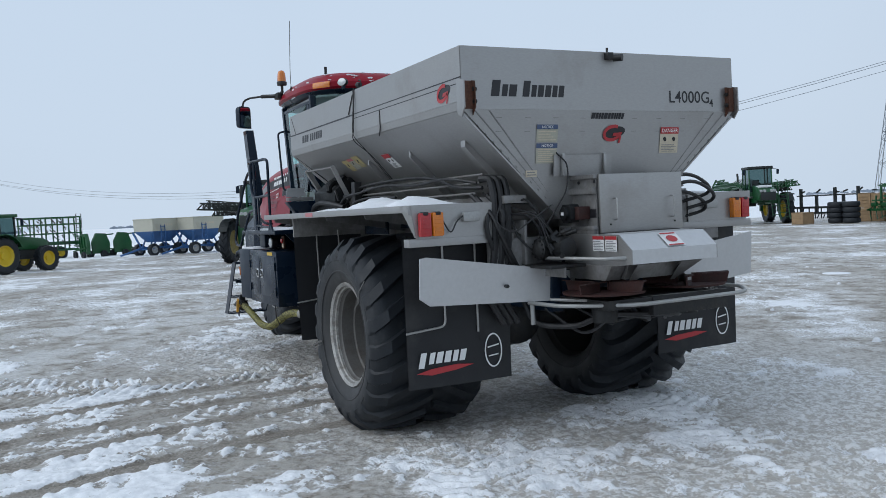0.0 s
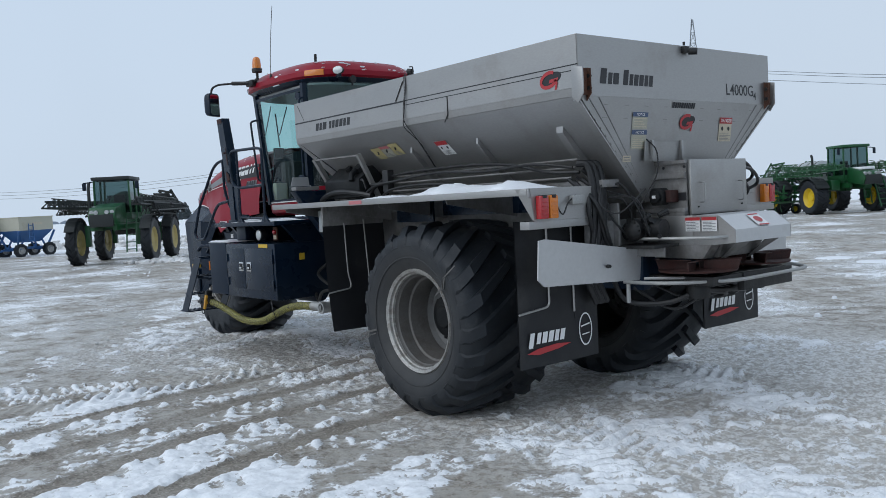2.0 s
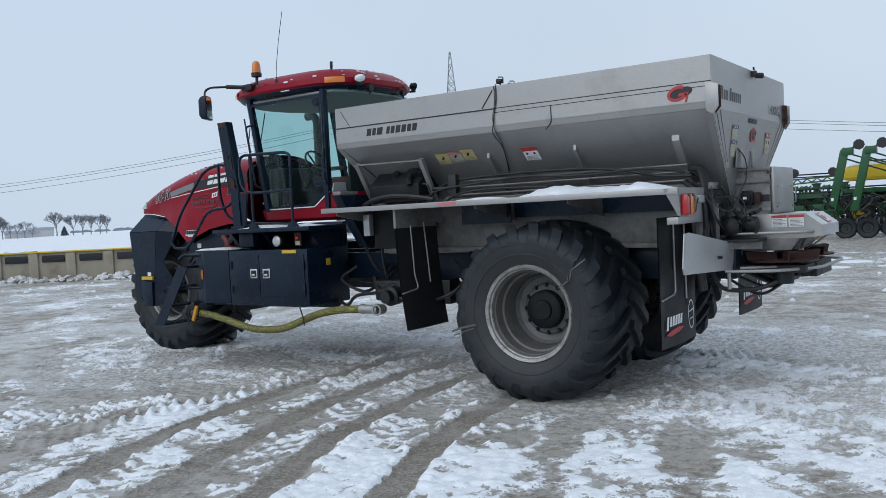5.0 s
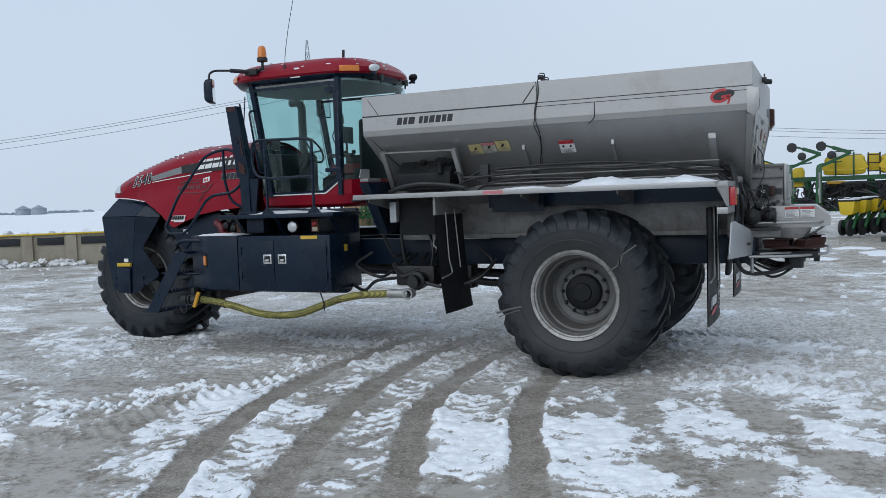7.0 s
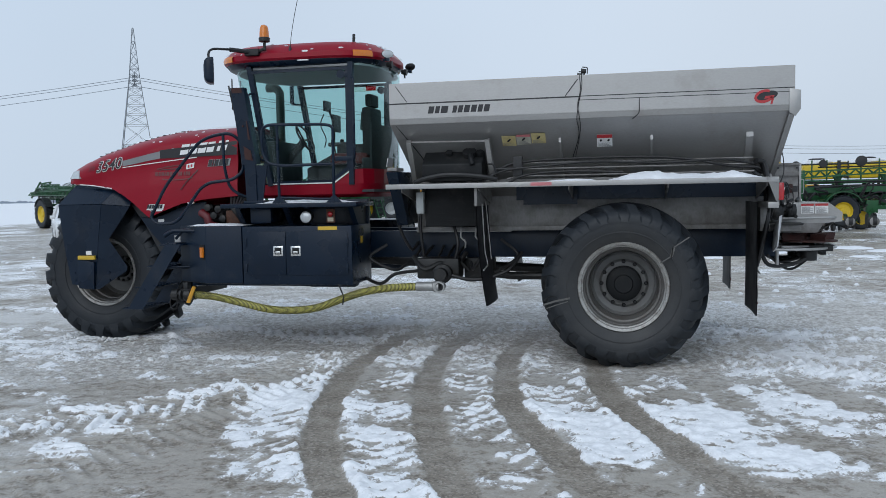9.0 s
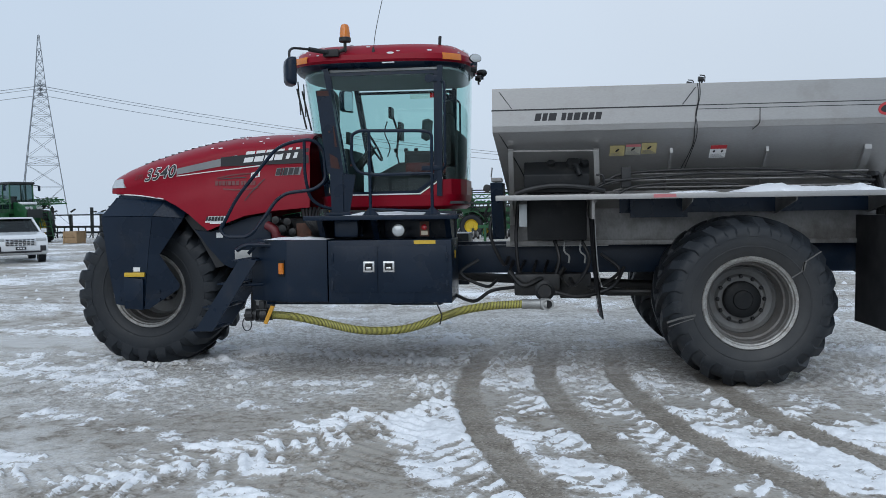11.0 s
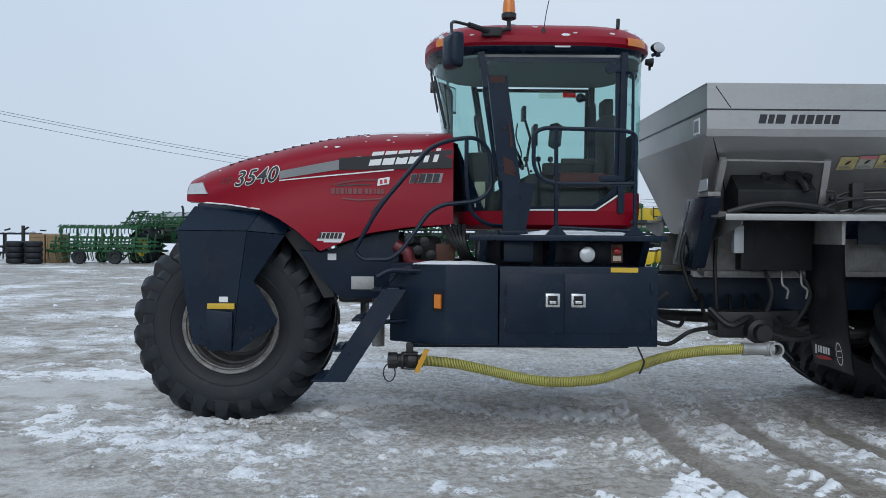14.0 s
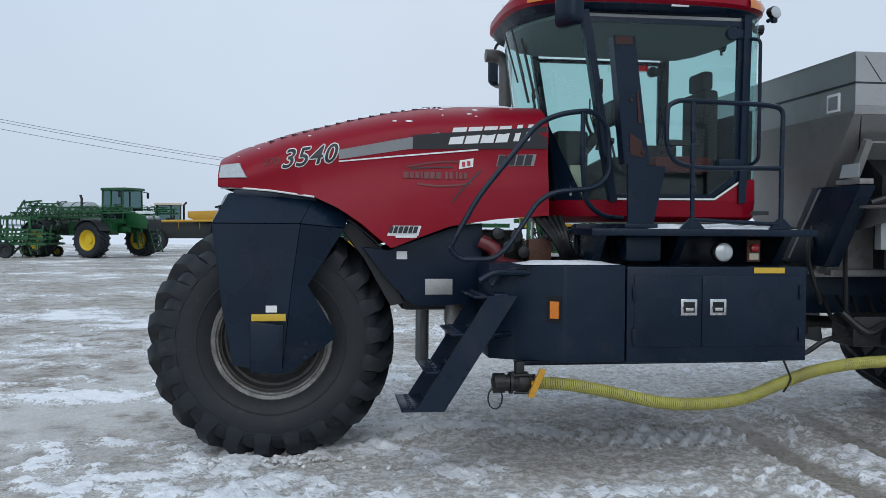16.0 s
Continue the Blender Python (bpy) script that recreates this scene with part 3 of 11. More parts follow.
part("valve_block", bm, GRIME, truck)
bm = B()
for x, y, zt, zb, dx in ((2.22, 0.78, 1.92, 1.2, 0.1), (2.0, 0.82, 1.92, 1.02, 0.03), (1.62, 0.95, 1.5, 1.0, -0.06), (1.34, 1.0, 1.5, 0.98, -0.1), (2.45, 0.85, 1.25, 0.95, 0.2), (1.1, 0.75, 1.30, 0.92, -0.2)):
    tube(bm, smooth_path([(x, y, zt), (x + dx, y + 0.05, (zt + zb) / 2), (x - dx * 0.4, y, zb), (x - dx, y - 0.15, zb + 0.06)]), 0.019, 7)
tube(bm, smooth_path([(1.66, 1.12, 0.92), (1.35, 1.1, 0.86), (1.0, 1.0, 0.95), (0.85, 0.8, 1.15)]), 0.022, 7)
tube(bm, smooth_path([(2.75, 0.9, 0.88), (2.5, 1.0, 0.80), (2.3, 1.05, 0.92), (2.05, 0.95, 0.95)]), 0.02, 7)
part_each("hydraulic_hose", bm, HOSE_BLACK, truck)
part("air_tank", lathe(B(), [(2.85, 0.02), (2.86, 0.11), (2.9, 0.13), (3.45, 0.13), (3.5, 0.11), (3.51, 0.02)], (0, 0.75, 0.86), 20, "x"), FRAME, truck)

# ---- hopper ----
HW, HT, HX0, HX1 = 1.30, 3.07, -2.0, 2.255      # half width, top, rear and front ends
HS, HK, HB, HBW = 2.845, 2.62, 1.80, 0.42         # seam, knee, bottom and bottom's half width
FB = 2.08                                          # the front's foot


def hopper_side(x, z):
    """The y of the near side wall at a height."""
    if z >= HK:
        return HW
    return HBW + (HW - HBW) * (z - HB) / (HK - HB)


hopper = part("hopper", B(), STEEL, truck, "brushed stainless steel hopper")
bm = B()
# near and far walls, ends and floor, each a plate with thickness
T = 0.006
for s in (1, -1):
    for (za, zb) in ((HS, HT), (HK + 0.06, HS), (HK, HK + 0.06)):
        ya = HW if za > HK + 0.01 else HW - 0.012
        yb = HW
        c = [(HX0, s * ya, za), (HX1, s * ya, za), (HX1, s * yb, zb), (HX0, s * yb, zb)]
        slab(bm, c if s > 0 else list(reversed(c)), -T)
    c = [(HX0 + 0.11, s * HBW, HB), (FB, s * HBW, HB), (HX1, s * (HW - 0.012), HK), (HX0, s * (HW - 0.012), HK)]
    slab(bm, c if s > 0 else list(reversed(c)), -T)
slab(bm, [(HX0, -HW, HK), (HX0, HW, HK), (HX0 + 0.12, HBW, HB), (HX0 + 0.12, -HBW, HB)], T)
slab(bm, [(HX0, HW, HK), (HX0, -HW, HK), (HX0, -HW, HT), (HX0, HW, HT)], T)
slab(bm, [(HX1, -HW, HK + 0.02), (HX1, HW, HK + 0.02), (HX1, HW, HT), (HX1, -HW, HT)], -T)
slab(bm, [(HX1, -HW, HK + 0.02), (HX1, HW, HK + 0.02), (FB, HBW, HB), (FB, -HBW, HB)], T)
slab(bm, [(HX0 + 0.12, -HBW, HB), (FB, -HBW, HB), (FB, HBW, HB), (HX0 + 0.12, HBW, HB)], 0.01)
part_each("hopper_panel", bm, STEEL, hopper)
fill(hopper, box(B(), HX0 + 0.14, FB - 0.02, -HBW + 0.01, HBW - 0.01, HB - 0.012, HB - 0.002))
# brighter bands between seam and knee, a hair proud: light on upright steel, as colour
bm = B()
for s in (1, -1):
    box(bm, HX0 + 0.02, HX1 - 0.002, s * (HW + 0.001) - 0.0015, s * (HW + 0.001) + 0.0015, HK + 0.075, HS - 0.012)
part_each("side_light_band", bm, STEEL_WHITE, hopper)
part("rear_light_band", box(B(), HX0 - 0.004, HX0 - 0.0005, -HW + 0.07, HW - 0.07, HK + 0.012, HT - 0.004), STEEL_WHITE, hopper)
# top rim fold
bm = B()
for s in (1, -1):
    box(bm, HX0, HX1, s * (HW - 0.025) - 0.025, s * (HW - 0.025) + 0.027, HT - 0.012, HT + 0.004, 0.003)
box(bm, HX0 - 0.002, HX0 + 0.045, -HW, HW, HT - 0.012, HT + 0.004, 0.003)
box(bm, HX1 - 0.045, HX1 + 0.002, -HW, HW, HT - 0.012, HT + 0.004, 0.003)
part("top_rim", bm, STEEL, hopper)
# the black seam, thicker at the front half
bm = B()
for s in (1, -1):
    box(bm, 0.16, HX1 + 0.004, s * (HW + 0.004) - 0.004, s * (HW + 0.004) + 0.004, HS - 0.006, HS + 0.008)
    box(bm, HX0, 0.16, s * (HW + 0.004) - 0.003, s * (HW + 0.004) + 0.003, HS + 0.0, HS + 0.009)
    box(bm, HX0, 0.16, s * (HW + 0.004) - 0.003, s * (HW + 0.004) + 0.003, HS - 0.040, HS - 0.033)
box(bm, HX1, HX1 + 0.008, -HW, HW, HS - 0.006, HS + 0.008)
part_each("seam_strip", bm, INK, hopper, "black sealing strip along the seam")
# corner posts at the rear, hollow and rusty inside
for s in (1, -1):
    bm = B()
    prism(bm, [(HX0 - 0.06, 2.82), (HX0 + 0.05, 2.84), (HX0 + 0.05, 2.60), (HX0 - 0.01, 2.56), (HX0 - 0.06, 2.63)], "y", s * (HW + 0.004), s * (HW + 0.016), 0.002)
    part("corner_post", bm, STEEL, hopper)
    part("post_web", prism(B(), [(HX0 - 0.055, 2.815), (HX0 - 0.004, 2.825), (HX0 - 0.004, 2.575), (HX0 - 0.055, 2.63)], "y", s * (HW - 0.085), s * (HW - 0.079)), RUST, hopper, "rusty web of the corner post")
    part("post_inside", box(B(), HX0 - 0.02, HX0 - 0.008, s * (HW - 0.04) - 0.04, s * (HW - 0.04) + 0.04, 2.62, 2.82), RUST, hopper, "rust-brown inside of the corner post")
    bm = B()
    for z in (2.67, 2.76):
        rod(bm, (HX0 - 0.032, s * (HW - 0.075), z), (HX0 - 0.032, s * (HW - 0.10), z), 0.017, 6)
    part_each("bolt", bm, GRIME, hopper)
# edge flange down the rear corners
bm = B()
for s in (1, -1):
    c = [(HX0 - 0.004, s * (HW - 0.01), HK - 0.03), (HX0 + 0.055, s * (HW - 0.0), HK - 0.03), (HX0 + 0.165, s * (HBW + 0.0), HB), (HX0 + 0.11, s * (HBW + 0.0), HB)]
    slab(bm, c if s > 0 else list(reversed(c)), 0.014)
part_each("corner_flange", bm, STEEL, hopper)
# thin folded bars along the rear slope
bm = B()
for s in (1, -1):
    for off in (0.10, 0.22):
        a = Vector((HX0 - 0.006, s * (HW - off), HK - 0.01))
        b = Vector((HX0 + 0.108, s * (HBW - off * 0.2 + 0.06), HB + 0.08))
        beam(bm, a, b, 0.008, 0.008)
part_each("rear_crease", bm, STEEL_DIRTY, hopper)
# slotted rivets along the rear edges
bm = B()
for k in range(13):
    u = k / 12
    for s in (1, -1):
        y = s * ((HW - 0.05) * (1 - u) + (HBW + 0.02) * u)
        z = HK - 0.05 - (HK - HB - 0.1) * u
        x = HX0 - 0.006 + 0.12 * (HK - z) / (HK - HB)
        beam(bm, (x, y, z), (x + 0.004, y - s * 0.016, z - 0.016), 0.006, 0.008)
for k in range(9):
    y = -1.0 + 0.25 * k
    for z in (2.56, 2.46):
        x = HX0 - 0.004 + 0.12 * (HK - z) / (HK - HB)
        box(bm, x - 0.003, x + 0.003, y - 0.025, y + 0.025, z - 0.002, z + 0.002)
part("rear_slot", bm, STEEL_DIRTY, hopper)
# leaning ribs on the near side and far side
for s in (1, -1):
    for x in (0.38, -0.60, -1.60):
        bm = B()
        y1, y0 = hopper_side(x, 2.42), hopper_side(x, 1.95)
        prism(bm, [(s * (y1 + 0.01), 2.43), (s * (y1 + 0.012), 2.38), (s * (y0 + 0.14), 1.96), (s * (y0 - 0.01), 1.96)], "x", x - (0.035 if x < -1.5 else 0.014), x + (0.035 if x < -1.5 else 0.014))
        part("side_rib", bm, STEEL, hopper)
# camera on the rear wall, its stain below, the lamps on the top rims
bm = B()
box(bm, HX0 - 0.05, HX0, -0.03, 0.03, HT - 0.06, HT - 0.005, 0.006)
rod(bm, (HX0 - 0.03, -0.04, HT - 0.045), (HX0 - 0.09, -0.08, HT - 0.05), 0.028, 12)
rod(bm, (HX0 - 0.03, 0.02, HT + 0.0), (HX0 - 0.03, 0.02, HT + 0.03), 0.01, 6)
part("rear_camera", bm, GRIME, hopper)
for s, x in ((1, 0.10), (-1, 0.10)):
    bm = B()
    for xx, yy in ((x, HW - 0.04), (x + 0.06, HW - 0.37)):
        rod(bm, (xx, s * yy, HT - 0.01), (xx, s * yy, HT + 0.03), 0.010, 8)
        rod(bm, (xx - 0.02, s * yy, HT + 0.045), (xx + 0.035, s * yy, HT + 0.05), 0.022, 10, 0.028)
        tube(bm, rounded([(xx - 0.03, s * yy, HT + 0.02), (xx - 0.035, s * yy, HT + 0.085), (xx + 0.02, s * yy, HT + 0.09)], 0.02), 0.006, 6)
    box(bm, x - 0.01, x + 0.08, min(s * (HW - 0.40), s * (HW - 0.02)), max(s * (HW - 0.40), s * (HW - 0.02)), HT - 0.02, HT - 0.008)
    part("top_lamp", bm, HOSE_BLACK, hopper)
bm = B()
tube(bm, smooth_path([(0.13, HW + 0.01, HT + 0.02), (0.125, HW + 0.016, 2.95), (0.155, HW + 0.016, 2.80), (0.17, HW + 0.016, 2.70), (0.18, HW + 0.01, 2.60), (0.17, hopper_side(0, 2.45) + 0.02, 2.45), (0.26, hopper_side(0, 2.2) + 0.03, 2.20)]), 0.0045, 6)
tube(bm, smooth_path([(0.15, HW + 0.01, HT), (0.14, HW + 0.02, 2.92), (0.17, HW + 0.022, 2.76), (0.155, HW + 0.02, 2.64), (0.15, hopper_side(0, 2.5) + 0.03, 2.50), (0.22, hopper_side(0, 2.25) + 0.03, 2.22)]), 0.0038, 6)
tube(bm, [(0.17, HW + 0.01, HT - 0.04), (0.30, HW + 0.01, 2.86)], 0.005, 5)
tube(bm, [(2.18, HW + 0.006, HT - 0.03), (2.05, HW + 0.006, 2.86)], 0.004, 5)
tube(bm, rounded([(-0.47, HW + 0.008, HS - 0.04), (-0.47, HW + 0.008, 2.65), (-0.40, HW - 0.01, 2.59)], 0.03), 0.005, 5)
tube(bm, rounded([(2.19, HW - 0.02, HK - 0.01), (2.0, hopper_side(0, 2.30) + 0.01, 2.30), (1.86, hopper_side(0, 2.02) + 0.01, 2.02)], 0.1), 0.006, 5)
part_each("side_cable", bm, HOSE_BLACK, hopper)

# small framed window in the front wall
part("front_window", box(B(), HX1 - 0.003, HX1 + 0.006, 0.95, 1.12, 2.66, 2.80, 0.002), WHITE, hopper, "small white-framed inspection window")
part("window_pane", box(B(), HX1 + 0.005, HX1 + 0.008, 0.975, 1.095, 2.68, 2.78), INK_GREY, hopper)


# writing and stickers on the hopper
def near_wall(u, v):
    return Vector((-u, HW + 0.0065, v))


def near_slope(u, v):
    return Vector((-u, hopper_side(0, v) + 0.009, v))


def rear_wall(u, v):
    return Vector((HX0 - 0.0075, -u, v))


def rear_slope(u, v):
    return Vector((HX0 - 0.0105 + 0.12 * (HK - v) / (HK - HB), -u, v))


NAME_WORD = [0.80, 0.64, 1.0, -0.5, 0.58, 0.66, 0.80, 0.78, 0.66, 0.78]
lay("maker_mark", moved(block_word(NAME_WORD, 0.078, 0.22, 0.20), -1.815, 2.728), near_wall, INK, hopper, "black maker's mark as leaning blocks")
lay("maker_mark", joined(moved(block_word([0.6], 0.118, 0.18), -1.065, 2.715), moved(block_word([0.55, 0.75], 0.088, 0.18, 0.14), -0.975, 2.715),
                         moved(block_word([0.5], 0.118, 0.18), -0.795, 2.715), moved(block_word([0.5, 0.6, 0.6, 0.5, 0.55], 0.088, 0.18, 0.14), -0.72, 2.715)), rear_wall, INK, hopper,
    "black maker's mark as leaning blocks")
lay("model_number", joined(moved(word_shape("L4000G", 0.095), 0.60, 2.69), moved(word_shape("4", 0.065), 1.035, 2.66)), rear_wall, INK, hopper, "black model number")
lay("model_mark", moved(block_word([0.7, 0.5, 0.4, 0.4, 0.7, 0.5, 0.5, 0.35, 0.3, 0.5, 0.5], 0.046, 0.25, 0.14), -0.175, 2.555), rear_slope, INK, hopper)


def swirl(cu, cv, r):
    """A plain emblem: dark oval with a red curl and bar over it."""
    curl = [(cu - 0.10 * r + 0.80 * r * math.cos(a), cv + 0.05 * r + 0.52 * r * math.sin(a) + 0.12 * r * math.cos(a)) for a in [0.9 + 5.0 * k / 13 for k in range(14)]]
    return (ellipse_shape(cu + 0.15 * r, cv + 0.08 * r, r * 1.02, r * 0.45, 24, 0.22),
            joined(stroke(curl, r * 0.26), poly_shape([(cu - 0.1 * r, cv - 0.2 * r), (cu + 0.75 * r, cv - 0.12 * r), (cu + 0.85 * r, cv + 0.12 * r), (cu, cv + 0.05 * r)]), poly_shape([(cu + 0.45 * r, cv - 0.75 * r), (cu + 0.65 * r, cv - 0.72 * r), (cu + 0.8 * r, cv - 0.2 * r), (cu + 0.6 * r, cv - 0.2 * r)])))


for mapping, cu, cv, r in ((near_wall, 1.72, 2.765, 0.105), (rear_slope, 0.045, 2.44, 0.10)):
    dark, light = swirl(cu, cv, r)
    lay("emblem_oval", dark, mapping, INK, hopper)
    lay("emblem_stroke", light, (lambda mp: (lambda u, v: mp(u, v) + (Vector((0, 0.003, 0)) if mp is near_wall else Vector((-0.004, 0, 0)))))(mapping), DECAL_RED, hopper)


def sticker(mapping, u0, v0, w, h, ground, head, head_h, lines=6, title="", out=Vector((0, 0.003, 0)), ink=None, pics=0):
    """A paper label: its ground, coloured head, title, pictures as plain shapes and rows of small print."""
    base = lay("safety_label", rect_shape(u0, v0, u0 + w, v0 + h), mapping, ground, hopper, "printed safety label")
    up = lambda k: (lambda u, v: mapping(u, v) + out * k)
    if head is not None:
        lay("label_head", rect_shape(u0, v0 + h - head_h, u0 + w, v0 + h), up(1), head, hopper)
    if title:
        tw = word_shape(title, head_h * 0.55)
        wid = max(v.x for v in tw[0])
        lay("label_title", moved(tw, u0 + (w - wid) / 2, v0 + h - head_h * 0.78), up(2), WHITE, hopper)
    space = h - head_h - 0.01
    if pics:
        shapes = []
        for k in range(pics):
            c = u0 + w * (k + 0.5) / pics
            shapes.append(ellipse_shape(c, v0 + h - head_h - space * 0.3, w / pics * 0.17, space * 0.14, 8, 0.6))
        lay("label_picture", joined(*shapes), up(1), INK, hopper)
        space *= 0.45
    rows = [rect_shape(u0 + 0.08 * w, v0 + 0.008 + space * (k + 0.2) / lines, u0 + w * (0.92 - 0.13 * ((k * 7) % 3)), v0 + 0.008 + space * (k + 0.55) / lines) for k in range(lines)]
    lay("label_print", joined(*rows), up(1), ink or INK_GREY, hopper)


back = Vector((-0.003, 0, 0))
sticker(rear_slope, 0.52, 2.285, 0.19, 0.205, DECAL_TAN, DECAL_RED, 0.052, 5, "DANGER", back, None, 2)
sticker(rear_slope, -0.67, 2.38, 0.19, 0.13, FADED_LABEL, FADED_BLUE, 0.035, 4, "NOTICE", back, DECAL_TAN)
sticker(rear_slope, -0.67, 2.22, 0.19, 0.15, FADED_LABEL, FADED_BLUE, 0.035, 7, "NOTICE", back, DECAL_TAN)
sticker(rear_slope, -0.755, 2.12, 0.10, 0.05, DECAL_TAN, None, 0.0, 2, "", back)
sticker(near_slope, 0.02, 2.325, 0.165, 0.125, WHITE, DECAL_RED, 0.035, 4, "", Vector((0, 0.003, -0.0032)), None, 2)
for k, (head, u) in enumerate(((DECAL_CREAM, -1.02), (DECAL_PINK, -0.855), (DECAL_CREAM, -0.69))):
    sticker(near_slope, u, 2.36 + 0.01 * k, 0.155, 0.105, DECAL_CREAM if k != 1 else FADED_LABEL, head, 0.024, 3, "", Vector((0, 0.003, -0.0032)), None, 1)

# ---- body sills, deck and running gear under the hopper ----
bm = B()
for s in (1, -1):
    box(bm, -1.85, 2.10, s * 0.72 - 0.012, s * 0.72 + 0.012, 1.43, 1.80, 0.004)
    box(bm, -1.85, 2.10, s * 0.74 - 0.05, s * 0.74 + 0.05, 1.40, 1.45, 0.006)
    box(bm, -1.85, 2.10, s * 0.80 - 0.10, s * 0.80 + 0.10, 1.93, 1.99, 0.006)
part_each("body_sill", bm, STEEL_DIRTY, truck, "dirty stainless steel body sill")
bm = B()
for z, y in ((2.165, 0.96), (2.10, 0.99), (2.02, 1.04)):
    tube(bm, [(-1.65, y, z), (0.85, y, z), (0.98, y, z - 0.03)], 0.0095, 8)
    tube(bm, [(-1.65, -y, z), (1.0, -y, z)], 0.0095, 8)
part_each("lube_pipe", bm, STEEL_DIRTY, truck, "thin stainless lube pipe")
bm = B()
tube(bm, smooth_path([(1.25, 1.06, 1.98), (1.05, 1.05, 2.10), (0.85, 1.04, 2.17), (0.3, 1.03, 2.20), (-0.5, 1.02, 2.20), (-1.0, 1.04, 2.16), (-1.4, 1.06, 2.08), (-1.7, 1.0, 2.06)]), 0.015, 7)
tube(bm, smooth_path([(1.3, 1.12, 1.95), (1.0, 1.14, 2.08), (0.6, 1.12, 2.12), (0.0, 1.1, 2.16), (-0.7, 1.1, 2.13), (-1.3, 1.12, 2.15), (-1.65, 1.02, 2.1)]), 0.012, 7)
tube(bm, smooth_path([(0.95, 1.1, 1.95), (0.75, 1.12, 2.03), (0.3, 1.12, 2.06), (-0.3, 1.12, 2.04)]), 0.012, 7)
part_each("side_hose", bm, HOSE_BLACK, truck)
# fender decks, each a folded sheet with a lip
for s in (1, -1):
    deck = part("fender_deck", B(), STEEL, truck, "stainless steel fender deck")
    fill(deck, box(B(), -1.79, 2.21, s * 1.36 - 0.31, s * 1.36 + 0.31, 1.925, 1.945, 0.003))
    part("deck_edge", box(B(), -1.79, 2.21, s * 1.675 - 0.008, s * 1.675 + 0.008, 1.895, 1.948, 0.003), STEEL, deck, "pale folded deck edge")
    part("deck_edge", box(B(), -1.80, -1.785, s * 1.36 - 0.32, s * 1.36 + 0.32, 1.88, 1.948, 0.003), STEEL, deck)
    bm = B()
    for x in (-1.7, -0.75, 0.25, 1.2, 2.05):
        prism(bm, [(s * 0.8, 1.92), (s * 1.62, 1.92), (s * 1.60, 1.86), (s * 0.8, 1.72)], "x", x - 0.006, x + 0.006)
    part_each("deck_bracket", bm, STEEL_DIRTY, deck)
    part("deck_label", box(B(), 0.42, 0.64, s * 1.6845 - 0.001, s * 1.6845 + 0.001, 1.905, 1.94), DECAL_PINK, deck, "red and white label on the deck edge")
    bm = B()
    box(bm, 0.2, 0.8, s * 1.0 - 0.01, s * 1.0 + 0.01, 1.70, 1.93)
    box(bm, -1.79, 0.9, s * 0.84 - 0.008, s * 0.84 + 0.008, 1.75, 1.93)
    part_each("inner_fender", bm, BLACK, deck)
# rear lamp brackets, lamps and mud flaps
LAMP_X = -1.80
for s in (1, -1):
    bm = B()
    prism(bm, [(s * 1.66, 1.945), (s * 0.95, 1.945), (s * 0.95, 1.70), (s * 1.62, 1.70)], "x", LAMP_X - 0.004, LAMP_X + 0.004)
    slab(bm, [(LAMP_X, s * 1.66, 1.945), (LAMP_X + 0.12, s * 1.69, 1.945), (LAMP_X + 0.02, s * 1.62, 1.71), (LAMP_X, s * 1.62, 1.71)], 0.006)
    box(bm, LAMP_X, LAMP_X + 0.10, s * 1.24 - 0.44, s * 1.24 + 0.44, 1.64, 1.70, 0.004)
    part("lamp_panel", bm, STEEL, truck, "stainless steel lamp panel")
    for y, mat, lens in ((1.565, RED_LENS, "red rear lamp with a ribbed lens"), (1.465, AMBER, "amber rear lamp with a ribbed lens")):
        lamp = part("rear_lamp", box(B(), LAMP_X - 0.06, LAMP_X - 0.005, s * y - 0.045, s * y + 0.045, 1.715, 1.89, 0.012), mat, truck, lens)
        bm = B()
        for k in range(4):
            box(bm, LAMP_X - 0.064, LAMP_X - 0.058, s * y - 0.03, s * y + 0.03, 1.745 + 0.03 * k, 1.757 + 0.03 * k, 0.002)
        part("lens_rib", bm, mat, lamp)
        part("lamp_cap", box(B(), LAMP_X - 0.066, LAMP_X - 0.005, s * y - 0.02, s * y + 0.02, 1.87, 1.895, 0.006), HOSE_BLACK, lamp)
    part("work_lamp", box(B(), LAMP_X - 0.05, LAMP_X - 0.005, s * 1.18 - 0.07, s * 1.18 + 0.07, 1.81, 1.88, 0.012), GALV, truck)


def flap(x, y0, y1, zt, zb, parent, lean=0.0):
    """A hanging rubber mud flap with its stays and printed mark."""
    f = part("mud_flap", B(), FLAP, parent, "black rubber mud flap")
    bm = B()
    nx, nz = 8, 12
    grid = [[None] * (nz + 1) for _ in range(nx + 1)]
    for i in range(nx + 1):
        for j in range(nz + 1):
            u, v = i / nx, j / nz
            wav = 0.008 * math.sin(5 * u + 2 * v) * v
            grid[i][j] = Vector((x + lean * v * v + wav, y0 + (y1 - y0) * u, zt + (zb - zt) * v))
    for off in (0, -0.012):
        vs = [[bm.verts.new(p + Vector((off, 0, 0))) for p in col] for col in grid]
        for i in range(nx):
            for j in range(nz):
                bm.faces.new((vs[i][j], vs[i + 1][j], vs[i + 1][j + 1], vs[i][j + 1]))
    fill(f, bm)
    return f


